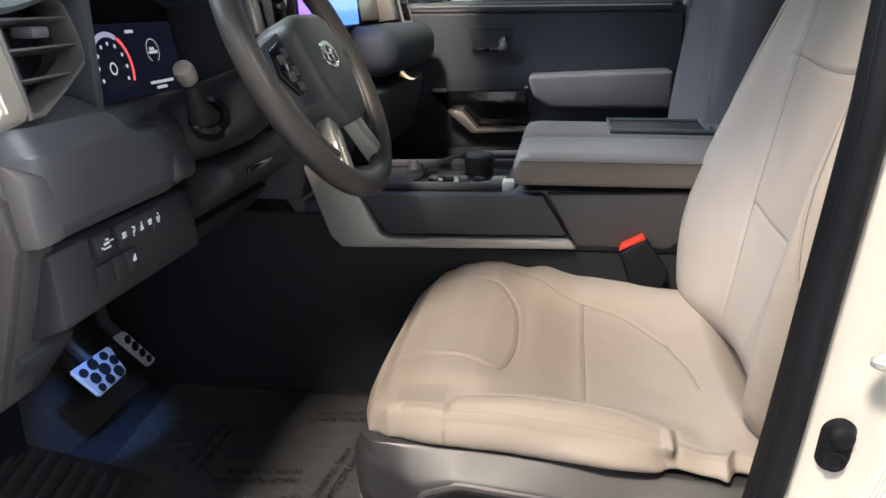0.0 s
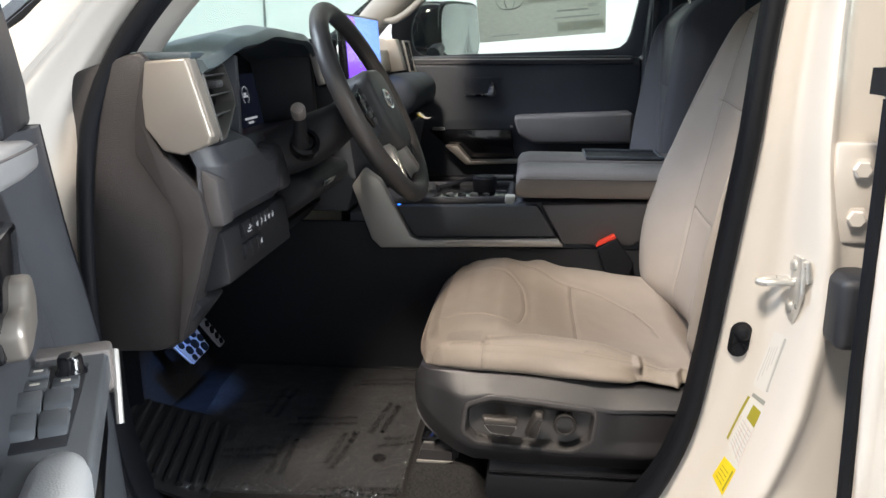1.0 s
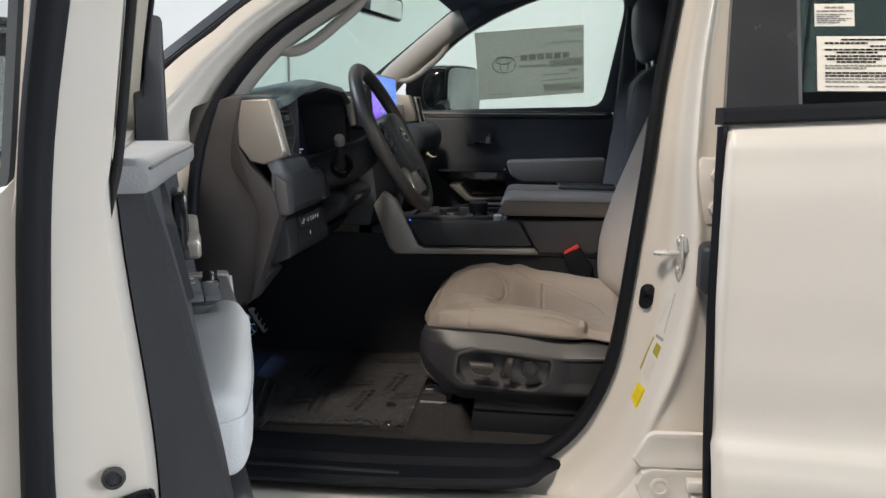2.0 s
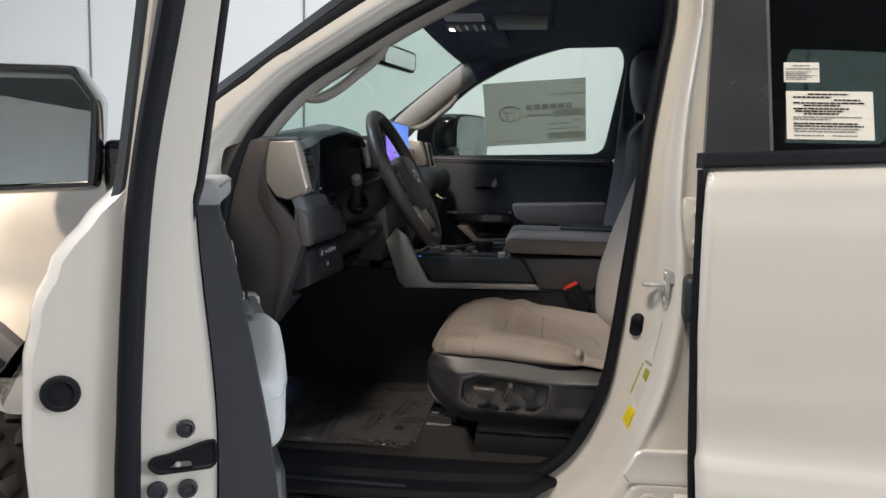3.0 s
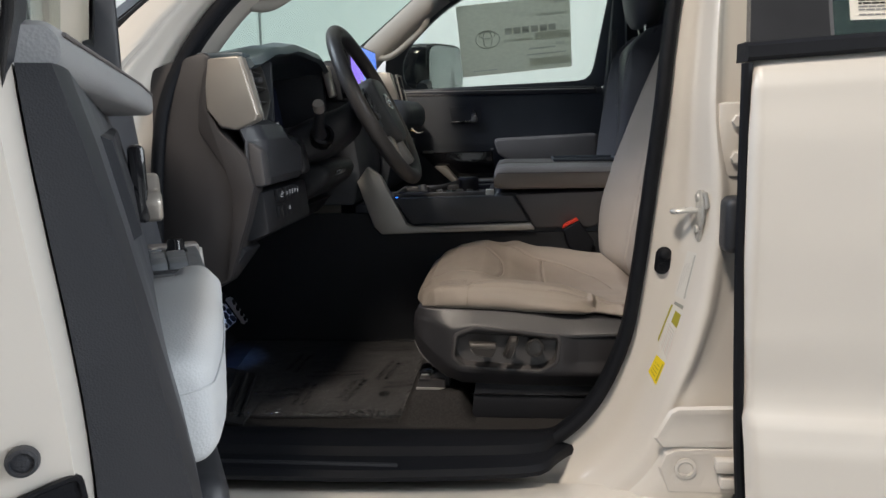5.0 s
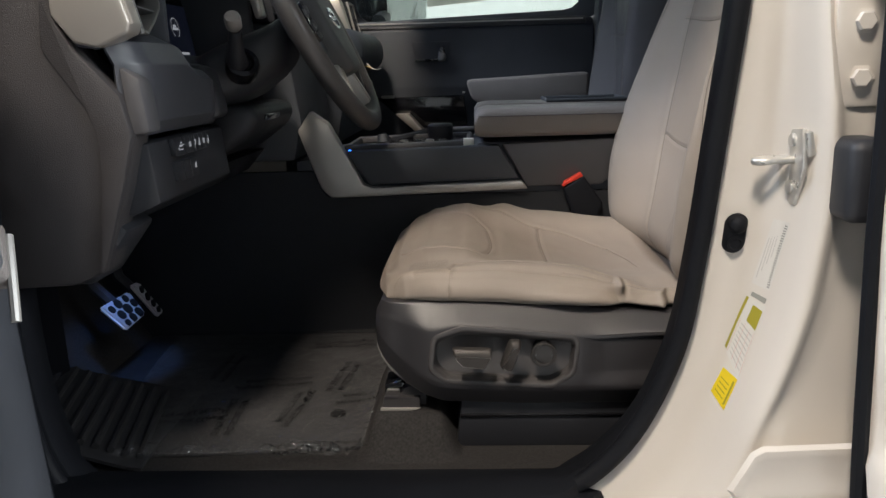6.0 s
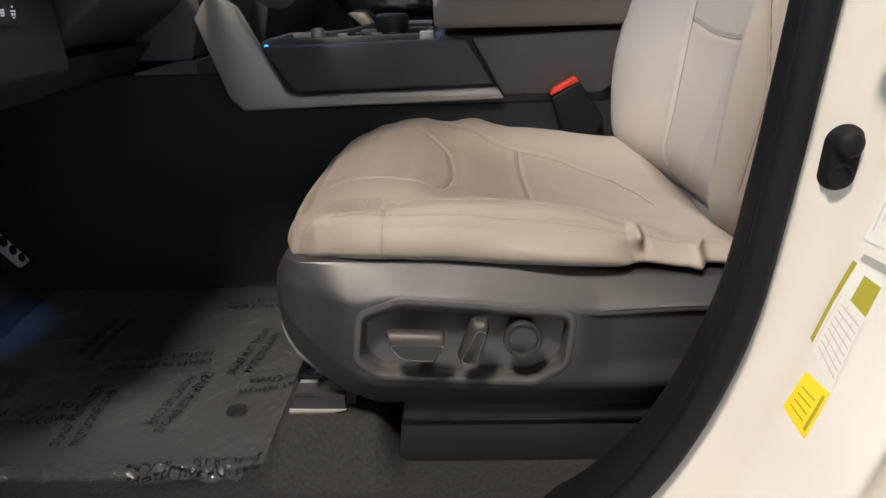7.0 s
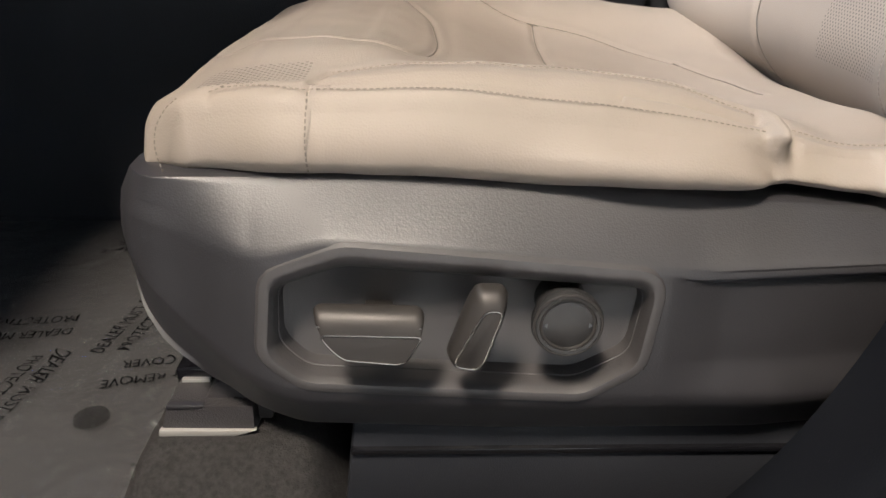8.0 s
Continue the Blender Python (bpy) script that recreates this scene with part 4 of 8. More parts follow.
BACK_SEAMS = [
    (on_back([(dy, z) for z, dy in FAR_SEAM]), 0.0034, False),
    (on_back([(-0.175, 0.84), (-0.165, 0.95), (-0.150, 1.05), (-0.150, 1.15), (-0.155, 1.30), (-0.150, 1.42)]), 0.0034, True),
    (on_back([(0.120, 1.050), (0.05, 1.035), (-0.05, 1.035), (-0.150, 1.050)]), 0.0022, False),
    (on_back([(0.155, 1.255), (0.05, 1.245), (-0.05, 1.245), (-0.155, 1.255)]), 0.0022, False),
    (on_back([(0.235, 0.90), (0.245, 1.02), (0.225, 1.14), (0.195, 1.28), (0.18, 1.40)]), 0.003, True),
    (on_back([(-0.235, 0.90), (-0.245, 1.02), (-0.225, 1.14), (-0.195, 1.28), (-0.18, 1.40)]), 0.003, True),
]


def back_holes(c):
    dy = c.y - SEAT_Y
    return -0.135 < dy < -0.03 and 0.865 < c.z < 1.02 and c.x < 0.33


def seat():
    s = thing("driver_seat", (0.05, SEAT_Y, 0.60), "taupe leather power driver seat with a grey plastic side cover", "car seat", "front seats")
    down = lambda pts: np.tile(np.array([0.0, 0.0, -1.0]), (len(pts), 1)) * (pts[:, 1:2] > SEAT_Y - HALF + 0.012) + np.tile(np.array([0.0, 1.0, 0.0]), (len(pts), 1)) * (pts[:, 1:2] <= SEAT_Y - HALF + 0.012)
    cushion = part("seat_cushion", skin(pinched, 270, 230, CUSHION_SEAMS, 0.0028, down, cushion_holes), LEATHER, s, "taupe leather seat cushion with sewn seams", 70, (LEATHER_HOLES,))
    side = lambda p: (0, -1, 0.15) if p.y < SEAT_Y - HALF + 0.004 else ((0, -0.6, 0.8) if p.y < SEAT_Y - 0.225 else (0, 0, 1))
    for k, (line, depth, _) in enumerate(CUSHION_SEAMS):
        if k > 6:
            part("seam", tube([q + Vector(side(q)).normalized() * (0.0002 - 0.85 * depth) for q in line], 0.0006, 5), SEAM_DARK, cushion)
    for seam in CUSHION_SEAMS:
        if seam[2]:
            tagged(part("stitching", stitches([seam], side), THREAD_PALE, cushion, "", 180), "taupe sewing thread", kind="stuff")
    front = lambda pts: np.tile(np.array([1.0, 0.0, 0.0]), (len(pts), 1))
    back = part("backrest", skin(back_point, 210, 220, BACK_SEAMS, 0.0028, front, back_holes), LEATHER, s, "taupe leather backrest with raised bolsters", 70, (LEATHER_BACK_HOLES,))
    for line, depth, _ in BACK_SEAMS:
        part("seam", tube([q + Vector((0.75 * depth - 0.0002, 0, 0)) for q in line], 0.0006, 5), SEAM_DARK, back)
    for seam in BACK_SEAMS:
        if seam[2]:
            tagged(part("stitching", stitches([seam], lambda p: (-1, 0, 0.2)), THREAD_PALE, back, "", 180), "taupe sewing thread", kind="stuff")
    # hard shell behind
    rings = []
    for i in range(13):
        z = 0.80 + 0.65 * i / 12
        w, x = spline_at(BACK_W, z) - 0.006, spline_at(BACK_X, z)
        rings.append([(x + 0.05, SEAT_Y - w, z), (x + 0.11, SEAT_Y - w + 0.01, z), (x + 0.15, SEAT_Y - w + 0.06, z), (x + 0.15, SEAT_Y + w - 0.06, z), (x + 0.11, SEAT_Y + w - 0.01, z), (x + 0.05, SEAT_Y + w, z)])
    part("back_shell", loft(rings), PLASTIC, s, "charcoal plastic seat back shell")
    # headrest on two posts
    rings = []
    for i in range(17):
        a = math.pi * i / 16
        z, k = 1.575 - 0.105 * math.cos(a), math.sin(a) ** 0.45 if 0 < i < 16 else 0.05
        xc = 0.425 + 0.10 * (z - 1.5)
        rings.append([(xc + 0.060 * k * math.cos(b) * (1 if math.cos(b) > 0 else 0.9), SEAT_Y + 0.140 * k * math.copysign(abs(math.sin(b)) ** 0.6, math.sin(b)), z) for b in [2 * math.pi * j / 28 for j in range(28)]])
    part("headrest", loft(rings), LEATHER, s, "taupe leather headrest", 70)
    for dy in (-0.06, 0.06):
        part("headrest_post", tube([(0.41, SEAT_Y + dy, 1.43), (0.42, SEAT_Y + dy, 1.52)], 0.006, 8), CHROME, s)
    return s


driver_seat = seat()
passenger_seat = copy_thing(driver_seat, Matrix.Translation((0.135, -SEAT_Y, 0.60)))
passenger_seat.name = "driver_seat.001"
tagged(passenger_seat, "taupe leather passenger seat with shade in its colour, backrest set upright", "car seat", "front seats")
upright = Matrix.Translation((0.26, SEAT_Y, 0.90)) @ Matrix.Rotation(radians(-13), 4, "Y") @ Matrix.Translation((-0.26, -SEAT_Y, -0.90))
# the passenger seat's leather is darkened to stand in for weak light there
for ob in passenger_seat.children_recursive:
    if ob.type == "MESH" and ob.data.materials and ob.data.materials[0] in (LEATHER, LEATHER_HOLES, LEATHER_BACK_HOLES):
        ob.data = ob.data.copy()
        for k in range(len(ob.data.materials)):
            ob.data.materials[k] = LEATHER_SHADED
for ob in passenger_seat.children:
    if ob.name.split(".")[0] in ("backrest", "back_shell", "headrest", "headrest_post"):
        ob.matrix_basis = upright

# side cover of the driver's seat with its switches; only the outer side carries them
TOP_Z = [(-0.218, 0.850), (-0.10, 0.850), (0.02, 0.842), (0.12, 0.834), (0.26, 0.826)]
CREASE = [(-0.218, 0.828), (-0.204, 0.825), (-0.160, 0.814), (-0.120, 0.8225), (-0.042, 0.8155), (0.046, 0.806), (0.076, 0.803), (0.165, 0.807), (0.26, 0.808)]
LOW = [(-0.228, 0.775), (-0.215, 0.746), (-0.196, 0.722), (-0.175, 0.705), (-0.142, 0.693), (-0.02, 0.688), (0.26, 0.688)]
OUTER = [(-0.150, 0.8015), (-0.112, 0.8150), (0.046, 0.7995), (0.0505, 0.7920), (0.045, 0.7480), (0.016, 0.7300), (-0.137, 0.7390), (-0.156, 0.7560)]
INNER = [(-0.1485, 0.7900), (-0.114, 0.8015), (0.0435, 0.7880), (0.0475, 0.7830), (0.0425, 0.7500), (0.014, 0.7345), (-0.1365, 0.7435), (-0.1500, 0.7585)]


def inside_depth(x, z, poly):
    """Distance inside a convex outline, negative outside."""
    least = 1e9
    for (ax, az), (bx, bz) in zip(poly, poly[1:] + poly[:1]):
        ln = math.hypot(bx - ax, bz - az)
        least = min(least, -((bx - ax) * (z - az) - (bz - az) * (x - ax)) / ln)
    return least


def cover_base(u, v):
    x = -0.228 + 0.488 * u
    zt, zc, zl = line_at(TOP_Z, x), line_at(CREASE, x), line_at(LOW, x)
    turn = max(0.0, min(1.0, (-0.150 - x) / 0.068))
    turn = turn * turn * (3 - 2 * turn)
    nose = 0.020 * max(0.0, 1 - u / 0.045) ** 2.0
    soft = 0.026 * turn
    tail = 0.018 * max(0.0, (u - 0.72) / 0.28)
    wedge = 0.006 * max(0.0, min(1.0, (x - 0.060) / 0.03))
    rows = [(0.0, -0.600, zt - 0.004), (0.06, -0.642, zt), (0.14, -0.6545, zt - 0.002), (0.37, -0.6805 + soft, zc + 0.0015 + 0.2 * soft), (0.39, -0.683 + soft, zc - 0.002), (0.74, -0.6835 + tail + soft, zl + 0.040), (0.78, -0.6815 + tail + soft, zl + 0.032), (0.94, -0.664 + tail + 0.6 * soft, zl + 0.004), (1.0, -0.651 + tail, zl)]
    y = line_at([(r[0], r[1]) for r in rows], v) + nose
    z = line_at([(r[0], r[2]) for r in rows], v)
    if v > 0.40:
        y += wedge * max(0.0, min(1.0, (0.75 - v) / 0.1))
    return Vector((x, y, z))


def cover_point(u, v):
    """The moulded cover with its creases softened and the switch recess sunk in."""
    k = min(1.0, 12 * u, 12 * v, 12 * (1 - v), 12 * (1 - u))
    du, dv = 0.020 * k, 0.022 * k
    p = (2 * cover_base(u, v) + cover_base(u - du, v) + cover_base(u + du, v) + cover_base(u, v - dv) + cover_base(u, v + dv)) / 6
    x, y, z = p
    if v > 0.40:
        d = inside_depth(x, z, OUTER) + 0.0025
        y += max(0.0, min(1.0, d / 0.004)) * 0.030
    fore = max(0.0, min(1.0, (-0.160 - x) / 0.062))
    x -= 0.014 * fore * fore * line_at([(0.69, 0.2), (0.72, 0.7), (0.76, 1.0), (0.81, 1.0), (0.835, 0.8), (0.852, 0.15)], z)
    return (x, y, z)


cover = part("side_cover", sheet(cover_point, 190, 130), VALANCE, driver_seat, "grained grey plastic seat side cover", 24)
part("front_cover", prism([(-0.206, 0.846), (-0.208, 0.78), (-0.170, 0.715), (-0.12, 0.71), (-0.12, 0.845)], "y", -0.632, -0.15, 0.012), VALANCE, driver_seat, "grained grey plastic front cover")


def ringed(poly, y):
    return [(x, y, z) for x, z in poly]


def between(a, b, k):
    return [(p[0] + (q[0] - p[0]) * k, p[1] + (q[1] - p[1]) * k) for p, q in zip(a, b)]


R_OUT, R_IN = rounded(OUTER, 0.007), rounded(INNER, 0.007)
bezel_rings = [(offset_poly(R_OUT, 0.0075), -0.6815), (offset_poly(R_OUT, 0.0055), -0.6840), (offset_poly(R_OUT, 0.0020), -0.6850), (R_OUT, -0.6845), (between(R_OUT, R_IN, 0.40), -0.6815), (between(R_OUT, R_IN, 0.55), -0.6790), (between(R_OUT, R_IN, 0.72), -0.6715)]
# a fine step runs round the ledge
bezel_rings += [(offset_poly(between(R_OUT, R_IN, 0.74), 0.0007), -0.6712), (between(R_OUT, R_IN, 0.78), -0.6706), (between(R_OUT, R_IN, 0.95), -0.6640), (R_IN, -0.6620), (offset_poly(R_IN, -0.003), -0.6612), (between(R_IN, [(-0.05, 0.770)] * len(R_IN), 0.98), -0.6612)]
bezel = part("switch_bezel", loft([ringed(poly, y) for poly, y in bezel_rings], caps=False), BEZEL, driver_seat, "charcoal plastic switch pocket", 32)


def knob_body(outline, ridge, y_face):
    """A switch whose face rises from its outline to a smaller rim."""
    mid = [(sum(q[0] for q in outline) / len(outline), sum(q[1] for q in outline) / len(outline) - 0.009)] * len(outline)
    low = between(outline, mid, 0.72)
    bm = loft([ringed(low, -0.6600), ringed(low, -0.6930), ringed(between(outline, mid, 0.03), -0.6960), ringed(outline, -0.6995), ringed(between(outline, ridge, 0.35), y_face + 0.0028), ringed(ridge, y_face)])
    return bm


BAR = [(-0.1245, 0.7955), (-0.0725, 0.7935), (-0.0698, 0.7900), (-0.0705, 0.7830), (-0.0785, 0.7650), (-0.0830, 0.7630), (-0.1120, 0.7660), (-0.1185, 0.7720), (-0.1265, 0.7920)]
BAR_FACE = [(-0.1205, 0.7830), (-0.0730, 0.7815), (-0.0718, 0.7805), (-0.0722, 0.7790), (-0.0795, 0.7672), (-0.0835, 0.7655), (-0.1105, 0.7685), (-0.1155, 0.7730), (-0.1215, 0.7812)]
s1 = part("slide_switch", knob_body(rounded(BAR, 0.003), rounded(BAR_FACE, 0.003), -0.7085), SWITCH, bezel, "dark chrome seat slide switch", 50)
part("switch_line", tube(ringed(rounded(BAR_FACE, 0.003), -0.7085), 0.0006, 8, closed=True), SWITCH_LINE, s1, "bright chrome line")
part("switch_line", tube([(-0.1235, -0.7064, 0.7868), (-0.0715, -0.7064, 0.7852)], 0.0006, 8), SWITCH_LINE, s1)
LEVER = [(-0.0475, 0.8010), (-0.0435, 0.8065), (-0.0305, 0.8060), (-0.0280, 0.8010), (-0.0285, 0.7940), (-0.0375, 0.7660), (-0.0430, 0.7580), (-0.0550, 0.7605), (-0.0595, 0.7680)]
LEVER_FACE = [(-0.0420, 0.7920), (-0.0395, 0.7955), (-0.0335, 0.7960), (-0.0318, 0.7940), (-0.0325, 0.7905), (-0.0405, 0.7660), (-0.0445, 0.7625), (-0.0535, 0.7640), (-0.0550, 0.7670)]
s2 = part("backrest_switch", knob_body(rounded(LEVER, 0.003), rounded(LEVER_FACE, 0.003), -0.7090), SWITCH, bezel, "dark chrome backrest switch", 50)
part("switch_line", tube(ringed(rounded(LEVER_FACE, 0.003), -0.7090), 0.0006, 8, closed=True), SWITCH_LINE, s2, "bright chrome line")
KNOB = (0.004, -0.6710, 0.7790)
s3 = part("lumbar_switch", disc(KNOB, (0, -1, 0), [(0.0140, -0.011), (0.0140, 0.013), (0.0186, 0.016), (0.0190, 0.020), (0.0182, 0.0225), (0.0165, 0.0235), (0.0150, 0.0232), (0.0142, 0.0215), (0.008, 0.0228), (0.0002, 0.0232)], 48), KNOB_GREY, bezel, "round grey lumbar switch")
for r, y in ((0.0176, 0.0226), (0.0140, 0.0218)):
    ring = [(KNOB[0] + r * math.cos(a), KNOB[1] - y, KNOB[2] + r * math.sin(a)) for a in [2 * math.pi * k / 48 for k in range(48)]]
    part("switch_ring", tube(ring, 0.0008, 8, closed=True, up=(0, 1, 0)), SWITCH, s3, "dark chrome ring")
for a in (0, 180):
    c, sn = math.cos(radians(a)), math.sin(radians(a))
    part("arrow_mark", prism([(KNOB[0] + 0.0108 * c, KNOB[2] + 0.0013), (KNOB[0] + 0.0108 * c, KNOB[2] - 0.0013), (KNOB[0] + 0.0124 * c, KNOB[2])], "y", KNOB[1] - 0.0230, KNOB[1] - 0.020), SWITCH_GREY, s3, "grey arrow mark")

# base under the seat, rails
part("seat_riser", prism([(-0.125, 0.617), (-0.115, 0.700), (0.32, 0.694), (0.32, 0.617)], "y", -0.655, -0.13, 0.004), PLASTIC_DARK, driver_seat, "black seat base")
part("riser_groove", box(-0.118, 0.26, -0.6585, -0.654, 0.668, 0.672, 0.001), GLOSS_BLACK, driver_seat)
part("rail_cover", loft([[(x0, y, z), (x1, y, z), (x2, y2, z2), (x3, y2, z2)] for x0, x1, x2, x3, y, z, y2, z2 in ((-0.239, -0.180, -0.180, -0.2335, -0.6425, 0.6745, -0.641, 0.6925), (-0.239, -0.176, -0.176, -0.2335, -0.600, 0.6745, -0.600, 0.694))]), PLASTIC_PLUM, driver_seat, "charcoal plastic rail cover", 20)
part("rail_block", prism([(-0.214, 0.690), (-0.203, 0.704), (-0.188, 0.712), (-0.170, 0.712), (-0.170, 0.676), (-0.214, 0.676)], "y", -0.632, -0.598, 0.002), PLASTIC_PLUM, driver_seat, "charcoal plastic rail cover")
part("rail_lip", prism([(-0.2405, 0.6725), (-0.192, 0.6725), (-0.178, 0.6765), (-0.2395, 0.6775)], "y", -0.6450, -0.640, 0.001), SILVER, driver_seat, "worn grey plastic lip")
part("rail_lip", prism([(-0.2345, 0.6915), (-0.214, 0.6915), (-0.210, 0.6940), (-0.2335, 0.6945)], "y", -0.6425, -0.636, 0.001), VALANCE, driver_seat)
part("rail_slot", prism([(-0.236, 0.678), (-0.206, 0.678), (-0.200, 0.700), (-0.208, 0.705), (-0.236, 0.702)], "y", -0.612, -0.560, 0.002), GLOSS_BLACK, driver_seat)
part("rail_bolt", box(-0.232, -0.213, -0.6155, -0.611, 0.6925, 0.6955, 0.001), STEEL, driver_seat, "bright steel rail end")


def mound(u, v):
    """The carpet swells over the seat mounting ahead of the riser."""
    x, y = -0.305 + 0.215 * u, -0.735 + 0.335 * v
    sx = min(curve_at([(-0.278, 0.0), (-0.242, 1.0)], x), curve_at([(-0.150, 1.0), (-0.112, 0.0)], x))
    sy = curve_at([(-0.712, 0.0), (-0.650, 1.0)], y)
    return (x, y, 0.6165 + 0.056 * sx * sy + 0.0012 * noise.noise(Vector((x * 60, y * 60, 4.4))) * sx)


part("carpet_mound", sheet(mound, 36, 48), CARPET, truck, "charcoal carpet swelling over the seat mounting", 180)
part("seat_rail", box(-0.24, 0.40, -0.585, -0.555, 0.617, 0.645, 0.003), RUBBER, driver_seat)
part("seat_rail", box(-0.24, 0.40, -0.225, -0.195, 0.617, 0.645, 0.003), RUBBER, driver_seat)


# ---- dashboard ----
dash = thing("dashboard", (-0.7, 0, 1.1), "charcoal dashboard with pewter trimmed vents and a digital cluster", "dashboard")


def hood(y):
    """Rise of the cluster hood across the dashboard."""
    return curve_at([(-0.78, 0.0), (-0.60, 0.036), (-0.47, 0.052), (-0.30, 0.046), (-0.16, 0.0), (0.9, 0.0)], y)


def dash_top(u, v):
    y = -0.775 + 1.55 * v
    h = hood(y)
    rows = [(0.0, -1.06, 1.215), (0.25, -0.86, 1.285 + 0.3 * h), (0.55, -0.66, 1.330 + 0.85 * h), (0.80, -0.55, 1.343 + h), (0.95, -0.505, 1.340 + 0.95 * h), (1.0, -0.497, 1.328 + 0.9 * h)]
    return (curve_at([(r[0], r[1]) for r in rows], u), y, curve_at([(r[0], r[2]) for r in rows], u))


part("dash_top", sheet(dash_top, 24, 70, 0.012), DASH_TOP, dash, "dark soft dash top with cluster hood", 50)
part("dash_core", prism([(-1.06, 1.20), (-0.66, 1.31), (-0.66, 1.02), (-0.70, 0.95), (-1.06, 0.95)], "y", -0.76, 0.78), SOFT_BLACK, dash)
part("dash_face", prism([(-0.66, 1.18), (-0.52, 1.20), (-0.51, 1.06), (-0.56, 1.01), (-0.66, 1.01)], "y", -0.16, 0.775, 0.01), SOFT_BLACK, dash)
part("dash_face_upper", prism([(-0.66, 1.32), (-0.53, 1.325), (-0.52, 1.19), (-0.66, 1.18)], "y", -0.155, 0.775, 0.012), SOFT_BLACK, dash)
# end cap towards the door
CAP = [(-0.690, 1.322), (-0.62, 1.342), (-0.582, 1.352), (-0.570, 1.340), (-0.580, 1.25), (-0.560, 1.214), (-0.512, 1.158), (-0.503, 1.110), (-0.522, 1.045), (-0.560, 0.938), (-0.600, 0.922), (-0.690, 0.918)]
part("end_cap", prism(CAP, "y", -0.798, -0.745, 0.006), PLASTIC_PLUM, dash, "charcoal dash end cap")
part("end_cap_band", prism([(-0.582, 1.318), (-0.570, 1.340), (-0.580, 1.25), (-0.560, 1.214), (-0.512, 1.158), (-0.503, 1.110), (-0.522, 1.045), (-0.558, 0.94), (-0.566, 0.94), (-0.546, 1.06), (-0.544, 1.105), (-0.556, 1.145), (-0.600, 1.215), (-0.594, 1.27)], "y", -0.804, -0.79, 0.003), PLASTIC_PLUM, dash, "charcoal raised band")
# driver's side vent pod


def vent(name, y0, y1, slant, parent, slats=4, z0=1.235, z1=1.338, x=-0.496):
    """A vent facing the rear whose face leans: the foot stands further back by slant."""
    at = lambda z: x + slant * (z1 - z) / (z1 - z0)
    pod = part(name, prism([(at(z1) - 0.05, z1), (at(z0) - 0.06, z0), (at(z0) - 0.05, z0 + 0.001), (at(z1) - 0.04, z1)], "y", y0, y1), GLOSS_BLACK, parent)
    t = 0.006
    bm = None
    for a, b, c, d in ((y0, y1, z1 - t, z1), (y0, y1, z0, z0 + t), (y0, y0 + t, z0, z1), (y1 - t, y1, z0, z1)):
        bm = prism([(at(c) - 0.035, c), (at(c), c), (at(d), d), (at(d) - 0.035, d)], "y", a, b, 0.002, bm=bm)
    part("vent_frame", bm, PLASTIC_DARK, pod)
    for k in range(1, slats + 1):
        z = z0 + (z1 - z0) * k / (slats + 1)
        part("slat", prism([(at(z) - 0.034, z - 0.006), (at(z) - 0.006, z + 0.001), (at(z) - 0.006, z + 0.0035), (at(z) - 0.034, z - 0.003)], "y", y0 + t, y1 - t, 0.0008), PLASTIC_DARK, pod)
    ym = (y0 + y1) / 2
    part("vane", box(at((z0 + z1) / 2) - 0.05, at((z0 + z1) / 2) - 0.03, ym - 0.002, ym + 0.002, z0 + t, z1 - t), PLASTIC_DARK, pod)
    part("vent_tab", box(at(1.29) - 0.02, at(1.29) + 0.002, ym - 0.010, ym + 0.010, (z0 + z1) / 2 - 0.004, (z0 + z1) / 2 + 0.005, 0.002), PLASTIC_DARK, pod)
    return pod


